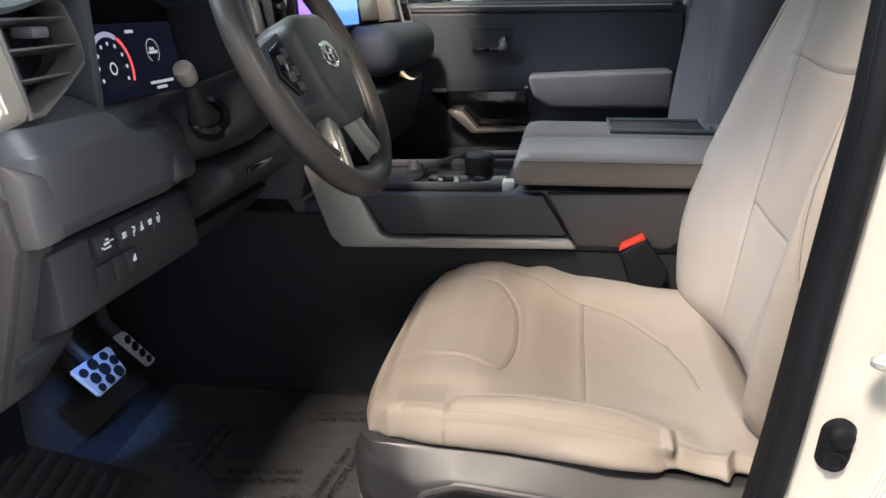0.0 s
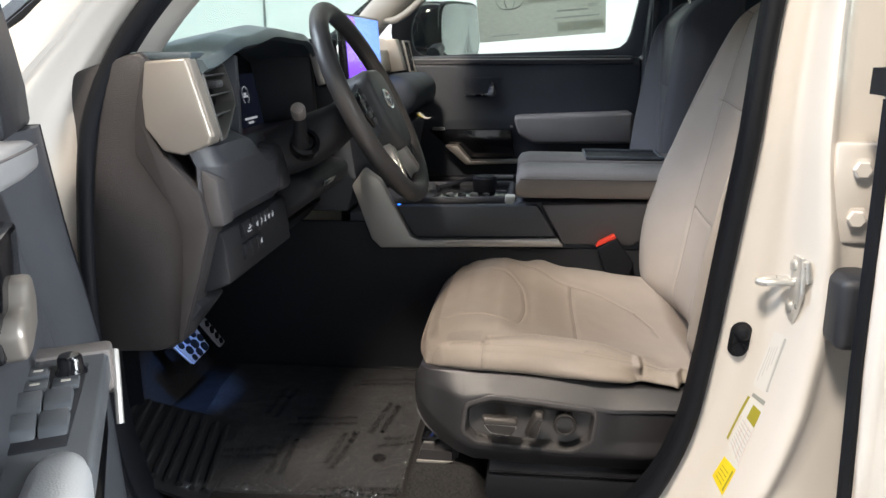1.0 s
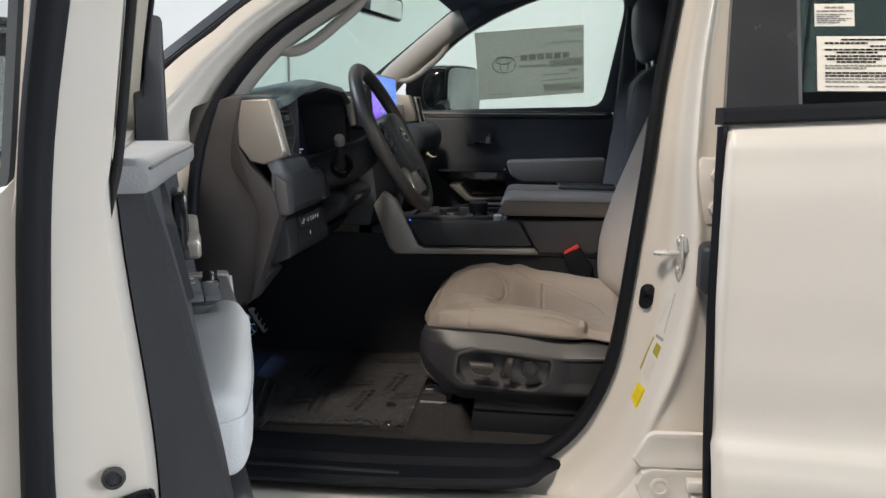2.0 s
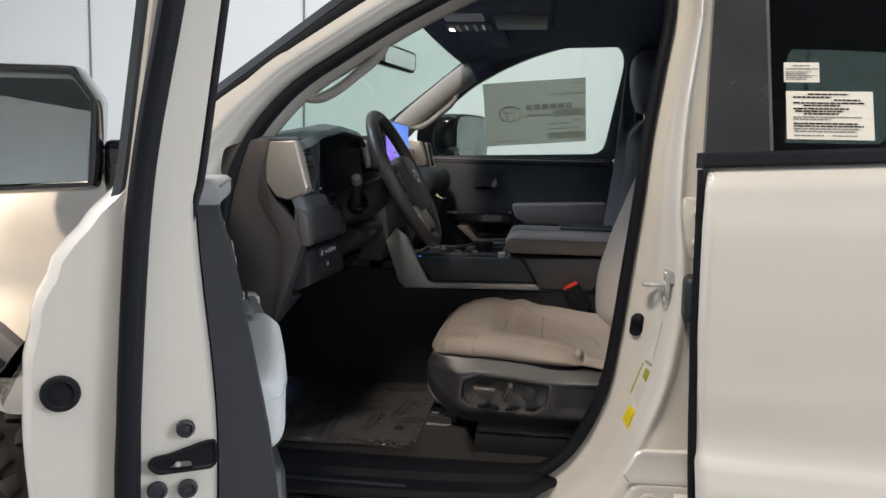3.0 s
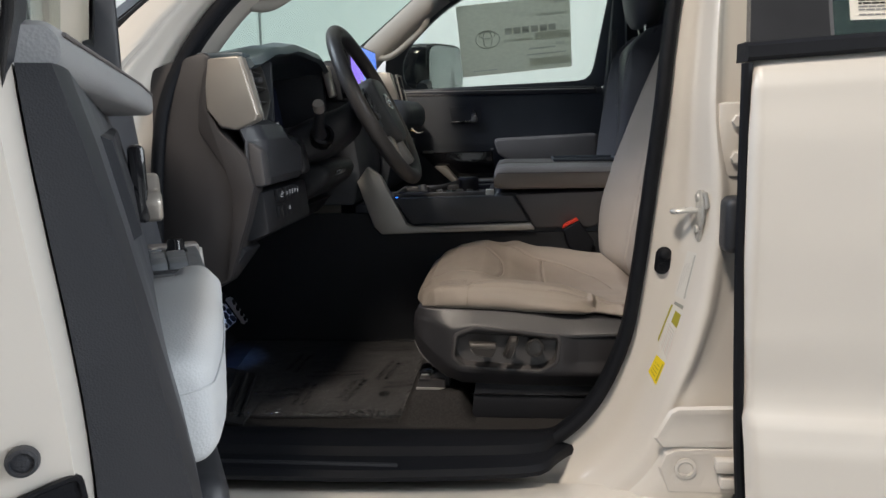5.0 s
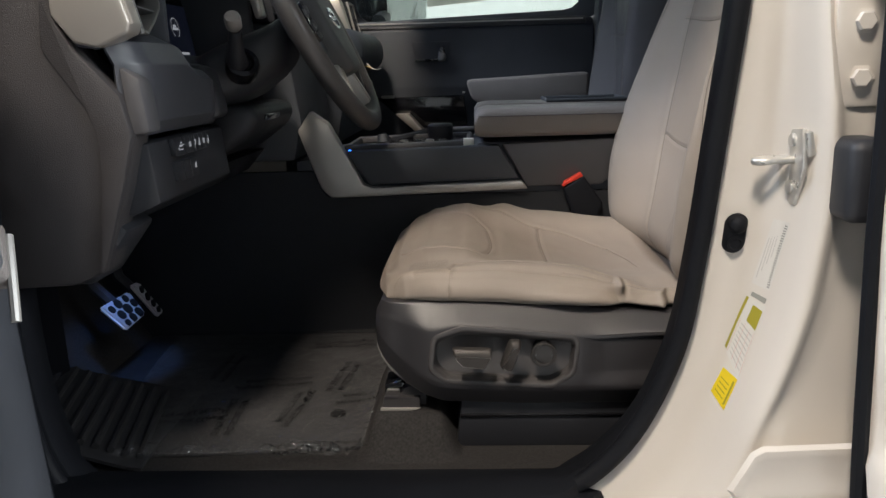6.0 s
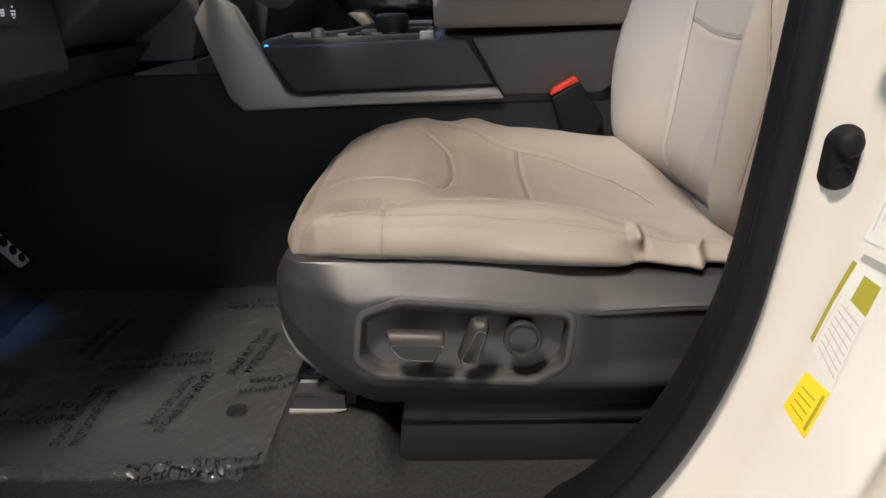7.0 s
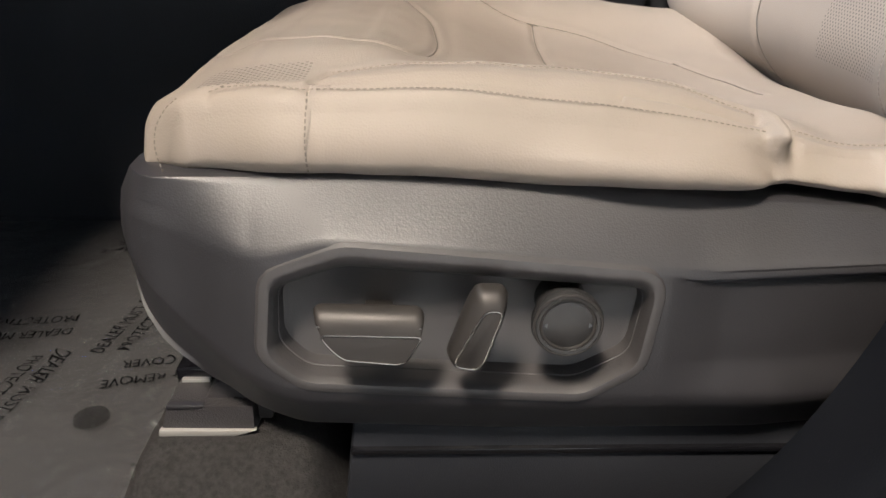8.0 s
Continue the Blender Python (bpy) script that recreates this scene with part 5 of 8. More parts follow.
def driver_vent():
    """The vent beside the door: a pewter frame with a cut lower corner round three slats."""
    z0, z1 = 1.230, 1.342
    at = lambda z, y: -0.511 + 0.026 * (z1 - z) / (z1 - z0) - 0.17 * (y + 0.772)
    edge = [(-0.772, z1), (-0.650, z1), (-0.630, z1 - 0.010), (-0.620, 1.300), (-0.622, 1.279), (-0.632, 1.268), (-0.690, 1.247), (-0.745, z0), (-0.772, z0)]
    inner = offset_poly(edge, -0.007) if offset_poly(edge, -0.007)[0][0] > -0.772 else offset_poly(edge, 0.007)
    pod = part("vent", loft([[(at(z, y) - 0.060, y, z) for y, z in edge], [(at(z, y) - 0.053, y, z) for y, z in edge]]), GLOSS_BLACK, dash, "black vent cavity")
    rings = [[(at(z, y) + dx, y, z) for y, z in poly] for poly, dx in ((edge, -0.014), (edge, -0.003), (between(edge, inner, 0.3), 0.0), (between(edge, inner, 0.8), 0.0), (inner, -0.003), (inner, -0.030))]
    part("vent_frame", loft(rings, caps=False), VENT_GREY, pod, "grey vent frame")
    for z in (1.262, 1.289, 1.316):
        y1 = -0.630 if z > 1.28 else -0.655
        rings = [[(at(z, y) + dx, y, z + dz) for dx, dz in ((-0.040, -0.008), (-0.006, 0.0), (-0.003, 0.0015), (-0.004, 0.0035), (-0.040, -0.005))] for y in (-0.766, y1)]
        part("slat", loft(rings), PLASTIC, pod, "charcoal vent slat")
    part("vane", loft([[(at(z, -0.70) + dx, -0.702 + dy, z) for dx, dy in ((-0.055, 0.0), (-0.040, 0.0), (-0.040, 0.004), (-0.055, 0.004))] for z in (1.250, 1.335)]), PLASTIC_DARK, pod)
    part("vent_tab", box(at(1.303, -0.705) - 0.022, at(1.303, -0.705) + 0.003, -0.718, -0.692, 1.300, 1.311, 0.003), PLASTIC, pod)
    part("vent_shoulder", loft([[(at(z, -0.62) + dx, y, z) for dx, y in ((-0.045, -0.622), (-0.010, -0.620), (-0.016, -0.600), (-0.050, -0.598))] for z in (1.292, 1.338)]), PLASTIC, dash, "grey vent shoulder")


driver_vent()
PEW = [(-0.571, 1.339), (-0.514, 1.343), (-0.486, 1.240), (-0.490, 1.230), (-0.528, 1.214), (-0.556, 1.220), (-0.579, 1.252), (-0.579, 1.292)]
part("vent_cover", prism(PEW, "y", -0.809, -0.772, 0.004, 3), PEWTER, dash, "pewter coloured vent cover")
part("vent_edge", tube([(-0.513, -0.803, 1.341), (-0.486, -0.803, 1.240)], 0.0030, 8), PEWTER, dash)
part("vent_hood", prism([(-0.60, -0.79), (-0.512, -0.79), (-0.538, -0.615), (-0.60, -0.615)], "z", 1.340, 1.351, 0.004), DASH_TOP, dash)
# lower panel beside the column
def knee(u, v):
    y = -0.792 + 0.329 * v
    fall = 0.034 / (1 + math.exp(-(v - 0.56) / 0.035))
    rows = [(0.0, -0.62, 1.228 - fall), (0.2, -0.535, 1.240 - 0.03 * abs(v - 0.42) - fall), (0.38, -0.500, 1.222 - fall), (0.5, -0.488, 1.195 - 0.6 * fall), (0.85, -0.488, 1.125), (0.95, -0.500, 1.108), (1.0, -0.545, 1.100)]
    x = curve_at([(r[0], r[1]) for r in rows], u) - 0.03 * max(0, v - 0.75) * 4 * 0.6 - 0.030 * max(0.0, 1 - v / 0.12) ** 2
    return (x, y, curve_at([(r[0], r[2]) for r in rows], u) - 0.02 * max(0.0, v - 0.7))


part("knee_panel", sheet(knee, 40, 50, 0.01), KNEE, dash, "soft black knee panel")
part("knee_edge", prism([(-0.515, 1.195), (-0.490, 1.178), (-0.484, 1.112), (-0.510, 1.110)], "y", -0.792, -0.752, 0.006), PLASTIC, dash)
part("knee_side", prism([(-0.56, 1.205), (-0.50, 1.190), (-0.486, 1.115), (-0.56, 1.10)], "y", -0.52, -0.462, 0.012, 3), KNEE, dash)
sw = part("switch_panel", prism([(-0.500, 1.098), (-0.492, 1.020), (-0.53, 1.005), (-0.58, 1.00), (-0.58, 1.098)], "y", -0.765, -0.475, 0.005), PLASTIC_DARK, dash, "black switch panel with white symbols")
def mark(y, z, rows, parent):
    """A small lit pictogram built of short bars: rows of (dy, dz, half width, half height)."""
    for dy, dz, w, h in rows:
        part("symbol", box(-0.4892, -0.4884, y + dy - w, y + dy + w, z + dz - h, z + dz + h), WHITE_MARK, parent)


PICTOGRAMS = (
    ((0, -0.004, 0.007, 0.0008), (0, 0.001, 0.005, 0.0014), (0.0015, 0.005, 0.0025, 0.001), (0.010, 0.002, 0.003, 0.0007), (-0.0085, -0.002, 0.0015, 0.0007)),
    ((0, 0.0025, 0.004, 0.0008), (0, 0, 0.004, 0.0008), (0, -0.0025, 0.004, 0.0008)),
    ((0, 0.004, 0.0028, 0.0008), (0.0026, 0.001, 0.0007, 0.003), (0, -0.002, 0.0008, 0.002), (0, -0.006, 0.0008, 0.0008)),
    ((0, 0.004, 0.001, 0.0015), (0, 0, 0.0022, 0.0016), (0, -0.0035, 0.0034, 0.0012)),
    ((0, 0.0025, 0.004, 0.001), (0, 0, 0.0035, 0.001), (0, -0.0025, 0.0028, 0.0009)),
    ((0, 0.005, 0.001, 0.001), (0, 0.001, 0.0042, 0.0008), (-0.002, -0.002, 0.0012, 0.0012), (0.002, -0.002, 0.0012, 0.0012), (0, -0.005, 0.002, 0.0006)),
)
for y, w, rows in zip((-0.686, -0.652, -0.633, -0.615, -0.597, -0.578), (0.0155, 0.009, 0.0085, 0.0085, 0.0085, 0.0095), PICTOGRAMS):
    b = part("button", prism([(-0.4935, 1.098), (-0.4890, 1.074), (-0.50, 1.074), (-0.50, 1.098)], "y", y - w, y + w, 0.0012), PLASTIC_DARK, sw)
    mark(y, 1.086, rows, b)
for y in (-0.692, -0.664, -0.638):
    b = part("button", prism([(-0.4915, 1.066), (-0.4885, 1.040), (-0.50, 1.040), (-0.50, 1.066)], "y", y - 0.0125, y + 0.0125, 0.0015), PLASTIC_DARK, sw)
    if y > -0.65:
        mark(y, 1.054, ((0, 0.002, 0.0025, 0.001), (0, -0.001, 0.003, 0.0016), (0.001, 0.0045, 0.0012, 0.001)), b)
part("lower_cover", prism([(-0.56, 1.01), (-0.53, 0.99), (-0.585, 0.92), (-0.69, 0.918), (-0.69, 1.01)], "y", -0.785, -0.70, 0.006), PLASTIC_DARK, dash)
part("under_dash", prism([(-0.66, 1.03), (-0.52, 1.03), (-0.56, 0.985), (-0.70, 0.97)], "y", -0.70, -0.15, 0.006), PLASTIC_DARK, dash)
# cluster
cl = part("cluster_binnacle", prism([(-0.665, 1.36), (-0.655, 1.36), (-0.625, 1.18), (-0.640, 1.18)], "y", -0.62, -0.17), GLOSS_BLACK, dash, "black cluster surround")
part("binnacle_side", prism([(-0.66, 1.35), (-0.52, 1.345), (-0.52, 1.21), (-0.66, 1.18)], "y", -0.616, -0.602, 0.004), SOFT_BLACK, dash)
part("binnacle_side", prism([(-0.66, 1.35), (-0.52, 1.345), (-0.515, 1.21), (-0.66, 1.18)], "y", -0.200, -0.175, 0.004), SOFT_BLACK, dash)
part("binnacle_trim", prism([(-0.520, 1.362), (-0.500, 1.360), (-0.485, 1.285), (-0.500, 1.280)], "y", -0.222, -0.190, 0.004), SILVER, dash, "silver cluster side trim")
part("binnacle_floor", prism([(-0.64, 1.200), (-0.55, 1.212), (-0.53, 1.20), (-0.53, 1.18), (-0.64, 1.18)], "y", -0.615, -0.19, 0.004), SOFT_BLACK, dash)
SCREEN = Matrix.Translation((-0.628, -0.345, 1.255)) @ Matrix(((0, -0.16, 0.987, 0), (1, 0, 0, 0), (0, 0.987, 0.16, 0), (0, 0, 0, 1)))


def on_screen(bm, m=SCREEN):
    bm.transform(m)
    return bm


scr = part("cluster_screen", on_screen(box(-0.120, 0.125, -0.052, 0.052, -0.004, 0.0, 0.001)), SCREEN_DARK, dash, "dark digital instrument screen")


def arc(cx, cy, r, a0, a1, w, z=0.0008, n=24):
    bm = bmesh.new()
    pts = []
    for i in range(n + 1):
        a = radians(a0 + (a1 - a0) * i / n)
        pts.append((bm.verts.new((cx + r * math.cos(a), cy + r * math.sin(a), z)), bm.verts.new((cx + (r - w) * math.cos(a), cy + (r - w) * math.sin(a), z))))
    for p, q in zip(pts, pts[1:]):
        bm.faces.new((p[0], q[0], q[1], p[1]))
    return bm


part("dial_arc", on_screen(arc(-0.062, -0.008, 0.050, 190, 60, 0.0075)), LAVENDER_MARK, scr)
part("dial_arc", on_screen(arc(-0.062, -0.008, 0.050, 58, -25, 0.0055)), RED_MARK, scr)
for k in range(9):
    a = radians(205 - 29 * k)
    part("dial_mark", on_screen(box(-0.062 + 0.034 * math.cos(a) - 0.002, -0.062 + 0.034 * math.cos(a) + 0.002, -0.008 + 0.034 * math.sin(a) - 0.0025, -0.008 + 0.034 * math.sin(a) + 0.0025, 0.0004, 0.0012)), WHITE_MARK, scr)
part("gear_mark", on_screen(arc(-0.062, -0.008, 0.009, 0, 360, 0.0028)), WHITE_MARK, scr)
part("small_dial", on_screen(arc(0.052, 0.010, 0.018, -60, 240, 0.0014)), WHITE_MARK, scr)
for x, y, w in ((0.045, -0.036, 0.022), (0.075, -0.036, 0.015), (0.052, -0.044, 0.014), (0.0, 0.040, 0.010), (0.052, 0.008, 0.012), (0.050, 0.013, 0.006)):
    part("screen_line", on_screen(box(x - w, x + w, y - 0.0022, y + 0.0022, 0.0004, 0.0012)), WHITE_MARK, scr)

# centre screen and vents
touch = part("touch_screen", prism([(-0.487, 1.432), (-0.470, 1.432), (-0.462, 1.280), (-0.480, 1.280)], "y", -0.105, 0.290, 0.004), GLOSS_BLACK, dash, "large touch screen with a blue and violet picture")
for y0, y1, m in ((-0.098, 0.10, SCREEN_VIOLET), (0.10, 0.283, SCREEN_BLUE)):
    bm = bmesh.new()
    vs = [bm.verts.new(p) for p in ((-0.4688, y0, 1.426), (-0.4688, y1 - (0.10 if m is SCREEN_VIOLET else 0.0), 1.426), (-0.4608, y1, 1.288), (-0.4608, y0, 1.288))] if m is SCREEN_VIOLET else [bm.verts.new(p) for p in ((-0.4688, 0.0, 1.426), (-0.4688, y1, 1.426), (-0.4608, y1, 1.288), (-0.4608, y0, 1.288))]
    bm.faces.new(vs)
    part("screen_picture", bm, m, touch)
for y, z, w in ((0.02, 1.33, 0.014), (0.03, 1.315, 0.008), (0.05, 1.30, 0.02)):
    part("screen_line", box(-0.4625, -0.4615, y - w, y + w, z - 0.0035, z + 0.0035), WHITE_MARK, touch)
vent("vent", -0.175, -0.110, 0.012, dash, 4, 1.275, 1.375, -0.486)
vent("vent", 0.295, 0.365, 0.012, dash, 4, 1.275, 1.375, -0.486)
part("centre_panel", prism([(-0.56, 1.28), (-0.475, 1.275), (-0.455, 1.20), (-0.44, 1.08), (-0.46, 1.0), (-0.56, 1.0)], "y", -0.155, 0.165, 0.010), SOFT_BLACK, dash)
for i in range(6):
    part("climate_button", box(-0.470, -0.452, -0.12 + 0.045 * i, -0.085 + 0.045 * i, 1.225, 1.245, 0.003), PLASTIC, dash)
# passenger side
part("passenger_pad", box(-0.50, -0.362, 0.205, 0.72, 1.178, 1.283, 0.045, 6), DASH_PAD, dash, "rounded soft dash pad")
part("glove_box", prism([(-0.52, 1.16), (-0.40, 1.15), (-0.43, 1.0), (-0.55, 0.98)], "y", 0.19, 0.72, 0.012), SOFT_BLACK, dash)
part("passenger_trim", prism([(-0.56, 1.352), (-0.50, 1.352), (-0.49, 1.29), (-0.56, 1.29)], "y", 0.36, 0.63, 0.006), PEWTER, dash, "pewter dash trim")
part("vent_cover", prism([(-0.53, 1.388), (-0.476, 1.384), (-0.450, 1.290), (-0.52, 1.28)], "y", 0.600, 0.655, 0.004), PEWTER, dash, "pewter coloured vent cover")
vent("vent", 0.655, 0.775, 0.026, dash, 3, 1.280, 1.380, -0.470)
part("vent_ring", tube([(-0.462, 0.655, 1.378), (-0.440, 0.655, 1.282), (-0.440, 0.77, 1.282), (-0.462, 0.77, 1.378)], 0.004, 6, closed=True), SILVER, dash, "silver vent ring")

tag = thing("paper_tag", (-0.335, 0.2, 1.178), "small yellow and white paper tag hanging from the dash", "tag")
part("tag_paper", sheet(lambda u, v: (-0.345 + 0.032 * u, 0.16 + 0.03 * v, 1.188 - 0.012 * u + 0.008 * (2 * u - 1) ** 2), 6, 2, 0.0008), PAPER, tag)
part("tag_band", sheet(lambda u, v: (-0.347 + 0.014 * u, 0.158 + 0.03 * v, 1.190 - 0.006 * u), 3, 2, 0.0008), YELLOW, tag)

# ---- steering wheel ----
HUB = Vector((-0.348, -0.395, 1.256))
WHEEL = Matrix.Translation(HUB) @ Matrix(((0, -0.452, 0.892, 0), (1, 0, 0, 0), (0, 0.892, 0.452, 0), (0, 0, 0, 1)))
sw_thing = thing("steering_wheel", HUB, "black leather steering wheel with silver lower spokes", "steering wheel")


def wpart(name, bm, material, parent, label="", sharp=38):
    bm.transform(WHEEL)
    return part(name, bm, material, parent, label, sharp)


rim = [(0.1845 * math.cos(a), 0.1845 * math.sin(a) * (0.985 if math.sin(a) > 0 else 0.97), 0.0) for a in [2 * math.pi * i / 96 for i in range(96)]]
WHEEL_LEATHER = shader("wheel_leather", (0.042, 0.040, 0.040), 0.44, grain=0.6, grain_scale=420, stain=0.1, stain_scale=10, bump_kind="dots")
wpart("rim", tube(rim, 0.0178, 16, closed=True, flat=0.92), WHEEL_LEATHER, sw_thing, "black perforated leather rim", 60)
wpart("rim_seam", tube([(p[0] * 0.912, p[1] * 0.912, 0.003) for p in rim], 0.0012, 6, closed=True), THREAD, sw_thing)
hub_poly = [(-0.074, 0.044), (-0.046, 0.058), (0.046, 0.058), (0.074, 0.044), (0.079, -0.005), (0.066, -0.062), (0.040, -0.096), (-0.040, -0.096), (-0.066, -0.062), (-0.079, -0.005)]
hub_cover = wpart("hub_cover", prism(hub_poly, "z", -0.035, 0.028, 0.013, 4), HUB_SKIN, sw_thing, "soft black airbag cover", 60)
for sgn in (-1, 1):
    pod = wpart("side_spoke", prism([(sgn * 0.066, 0.045), (sgn * 0.130, 0.032), (sgn * 0.176, 0.018), (sgn * 0.176, -0.022), (sgn * 0.120, -0.060), (sgn * 0.056, -0.052)], "z", -0.020, 0.004, 0.004), SOFT_BLACK, sw_thing)
    wpart("button_pad", prism([(sgn * 0.086, 0.034), (sgn * 0.130, 0.022), (sgn * 0.142, -0.012), (sgn * 0.112, -0.040), (sgn * 0.084, -0.036)], "z", 0.003, 0.010, 0.003), GLOSS_BLACK, pod, "gloss black button pad")
    for bx, by in ((0.102, 0.014), (0.124, 0.006), (0.100, -0.010), (0.118, -0.016), (0.104, -0.030)):
        wpart("button", box(sgn * bx - 0.008, sgn * bx + 0.008, by - 0.006, by + 0.006, 0.009, 0.0135, 0.002), PLASTIC, pod)
    wpart("paddle_trim", prism([(sgn * 0.172, -0.020), (sgn * 0.178, -0.050), (sgn * 0.160, -0.090), (sgn * 0.150, -0.086), (sgn * 0.160, -0.050)], "z", -0.010, 0.006, 0.002), PEWTER, sw_thing, "pewter rim inset")
    wpart("lower_spoke", prism([(sgn * 0.030, -0.086), (sgn * 0.058, -0.074), (sgn * 0.098, -0.148), (sgn * 0.066, -0.164)], "z", -0.016, 0.006, 0.004), SILVER, sw_thing, "satin silver lower spoke")
    wpart("spoke_edge", prism([(sgn * 0.040, -0.088), (sgn * 0.050, -0.083), (sgn * 0.088, -0.149), (sgn * 0.074, -0.157)], "z", 0.005, 0.008, 0.001), PEWTER, sw_thing)
    inset = [(0.150 * sgn * math.cos(a), 0.150 * math.sin(a), 0.004) for a in [radians(-8 - 5.2 * k) for k in range(10)]]
    wpart("rim_trim", tube(inset, 0.0042, 8), VENT_GREY, sw_thing, "satin grey trim inside the rim")
for rx, ry, cy in ((0.027, 0.018, -0.004), (0.010, 0.017, -0.004), (0.018, 0.007, 0.004)):
    ring = [(rx * math.cos(a), cy + ry * math.sin(a), 0.0285) for a in [2 * math.pi * i / 32 for i in range(32)]]
    wpart("emblem_ring", tube(ring, 0.0019, 6, closed=True), CHROME, hub_cover)
col = thing("steering_column", (-0.48, -0.395, 1.17), "charcoal steering column cover with a stalk", "steering column")
rings = []
for x, z, w, h in ((-0.62, 1.125, 0.085, 0.055), (-0.52, 1.170, 0.085, 0.058), (-0.44, 1.200, 0.078, 0.056), (-0.405, 1.222, 0.070, 0.052), (-0.390, 1.228, 0.055, 0.042)):
    rings.append([(x + 0.45 * h * math.sin(b) * 0.6, -0.395 + w * math.copysign(abs(math.cos(b)) ** 0.6, math.cos(b)), z + h * math.copysign(abs(math.sin(b)) ** 0.6, math.sin(b))) for b in [2 * math.pi * i / 24 for i in range(24)]])
part("column_cover", loft(rings), PLASTIC_DARK, col, "charcoal plastic column cover", 60)
part("column_skirt", prism([(-0.60, 1.12), (-0.47, 1.132), (-0.445, 1.118), (-0.455, 1.085), (-0.52, 1.040), (-0.60, 1.03)], "y", -0.455, -0.175, 0.018, 4), PLASTIC_DARK, col, "black panel under the steering column", 60)
part("panel_slot", prism([(-0.448, 1.112), (-0.4435, 1.110), (-0.446, 1.100), (-0.452, 1.102)], "y", -0.400, -0.310, 0.002), GLOSS_BLACK, col, "gloss black slot")
stalk = part("stalk", tube([(-0.462, -0.485, 1.190), (-0.452, -0.520, 1.212), (-0.440, -0.556, 1.244)], [0.020, 0.013, 0.0095], 14), PLASTIC_DARK, col, "black light stalk")
part("stalk_collar", disc((-0.452, -0.492, 1.195), (0.35, -0.8, 0.5), [(0.026, -0.02), (0.027, 0.0), (0.025, 0.006), (0.018, 0.008), (0.014, 0.004)], 24), GLOSS_BLACK, stalk, "black stalk collar")
part("stalk_tip", disc((-0.4395, -0.558, 1.2465), (0.12, -0.75, 0.64), [(0.0095, 0), (0.0118, 0.003), (0.0124, 0.018), (0.0108, 0.024), (0.001, 0.0260)], 20), LEATHER_GREY, stalk, "light grey knurled stalk tip")
part("stalk", tube([(-0.44, -0.34, 1.215), (-0.437, -0.27, 1.232), (-0.436, -0.22, 1.245)], [0.016, 0.012, 0.010], 12), PLASTIC_DARK, col)

# ---- pedals ----
def pedal(name, corners, label, dots):
    t = thing(name, corners[0], label, "pedal")
    c = [Vector(p) for p in corners]
    n = (c[1] - c[0]).cross(c[3] - c[0]).normalized()
    if n.x < 0:
        n = -n
    bm = loft([[p - n * 0.010 for p in c], [p for p in c]])
    bmesh.ops.bevel(bm, geom=bm.edges[:], offset=0.004, segments=2, affect="EDGES")
    plate = part("pedal_plate", bm, ALU, t, "drilled aluminium pedal plate")
    for u, v, r in dots:
        p = c[0].lerp(c[1], u).lerp(c[3].lerp(c[2], u), v)
        part("rubber_stud", disc(p, n, [(r, -0.002), (r, 0.0022), (r * 0.8, 0.003), (r * 0.3, 0.003)], 16), RUBBER, plate)
    mid = (c[0] + c[1] + c[2] + c[3]) / 4
    part("pedal_arm", tube([mid - n * 0.01, mid + Vector((-0.06, 0, 0.05)), mid + Vector((-0.10, 0, 0.25))], 0.012, 8), PLASTIC_DARK, t)
    return t


pedal("brake_pedal", [(-0.784, -0.398, 0.769), (-0.776, -0.296, 0.770), (-0.744, -0.302, 0.725), (-0.744, -0.388, 0.721)], "drilled aluminium brake pedal with black rubber studs", [(0.15, 0.25, 0.008), (0.42, 0.2, 0.010), (0.72, 0.18, 0.008), (0.25, 0.55, 0.010), (0.55, 0.5, 0.011), (0.85, 0.45, 0.009), (0.2, 0.85, 0.007), (0.48, 0.82, 0.009), (0.78, 0.8, 0.010)])
pedal("accelerator_pedal", [(-0.778, -0.278, 0.776), (-0.778, -0.242, 0.773), (-0.757, -0.187, 0.691), (-0.757, -0.218, 0.689)], "narrow aluminium accelerator pedal", [(0.5, 0.2, 0.008), (0.5, 0.42, 0.009), (0.5, 0.64, 0.008), (0.5, 0.84, 0.007)])

# ---- centre console ----
con = thing("centre_console", (-0.1, 0, 0.6), "charcoal centre console with silver side trim and a padded armrest", "console")
part("console_body", prism([(-0.46, 0.60), (-0.46, 1.0), (-0.36, 1.010), (-0.10, 1.014), (-0.08, 1.03), (0.48, 1.035), (0.50, 0.60)], "y", -0.150, 0.150, 0.006), SOFT_BLACK, con)
part("lower_side", prism([(-1.0, 0.60), (-0.98, 0.98), (-0.42, 0.98), (-0.39, 0.925), (0.19, 0.928), (0.50, 0.90), (0.50, 0.60)], "y", -0.160, -0.148, 0.003), SIDE_BLACK, con, "black carpeted lower console side")
part("side_insert", prism([(-0.352, 1.020), (-0.305, 0.950), (0.002, 0.957), (-0.040, 1.026)], "y", -0.172, -0.148, 0.006), SOFT_BLACK, con, "padded black side insert")
part("rear_side", prism([(-0.034, 1.028), (0.016, 0.940), (0.165, 0.940), (0.185, 0.955), (0.205, 1.034)], "y", -0.171, -0.148, 0.006), PLASTIC, con, "charcoal rear side panel")
TRIM = [(-0.418, 1.103), (-0.446, 1.064), (-0.405, 0.945), (-0.385, 0.925), (0.018, 0.936), (0.006, 0.952), (-0.30, 0.945), (-0.318, 0.952), (-0.383, 1.078)]
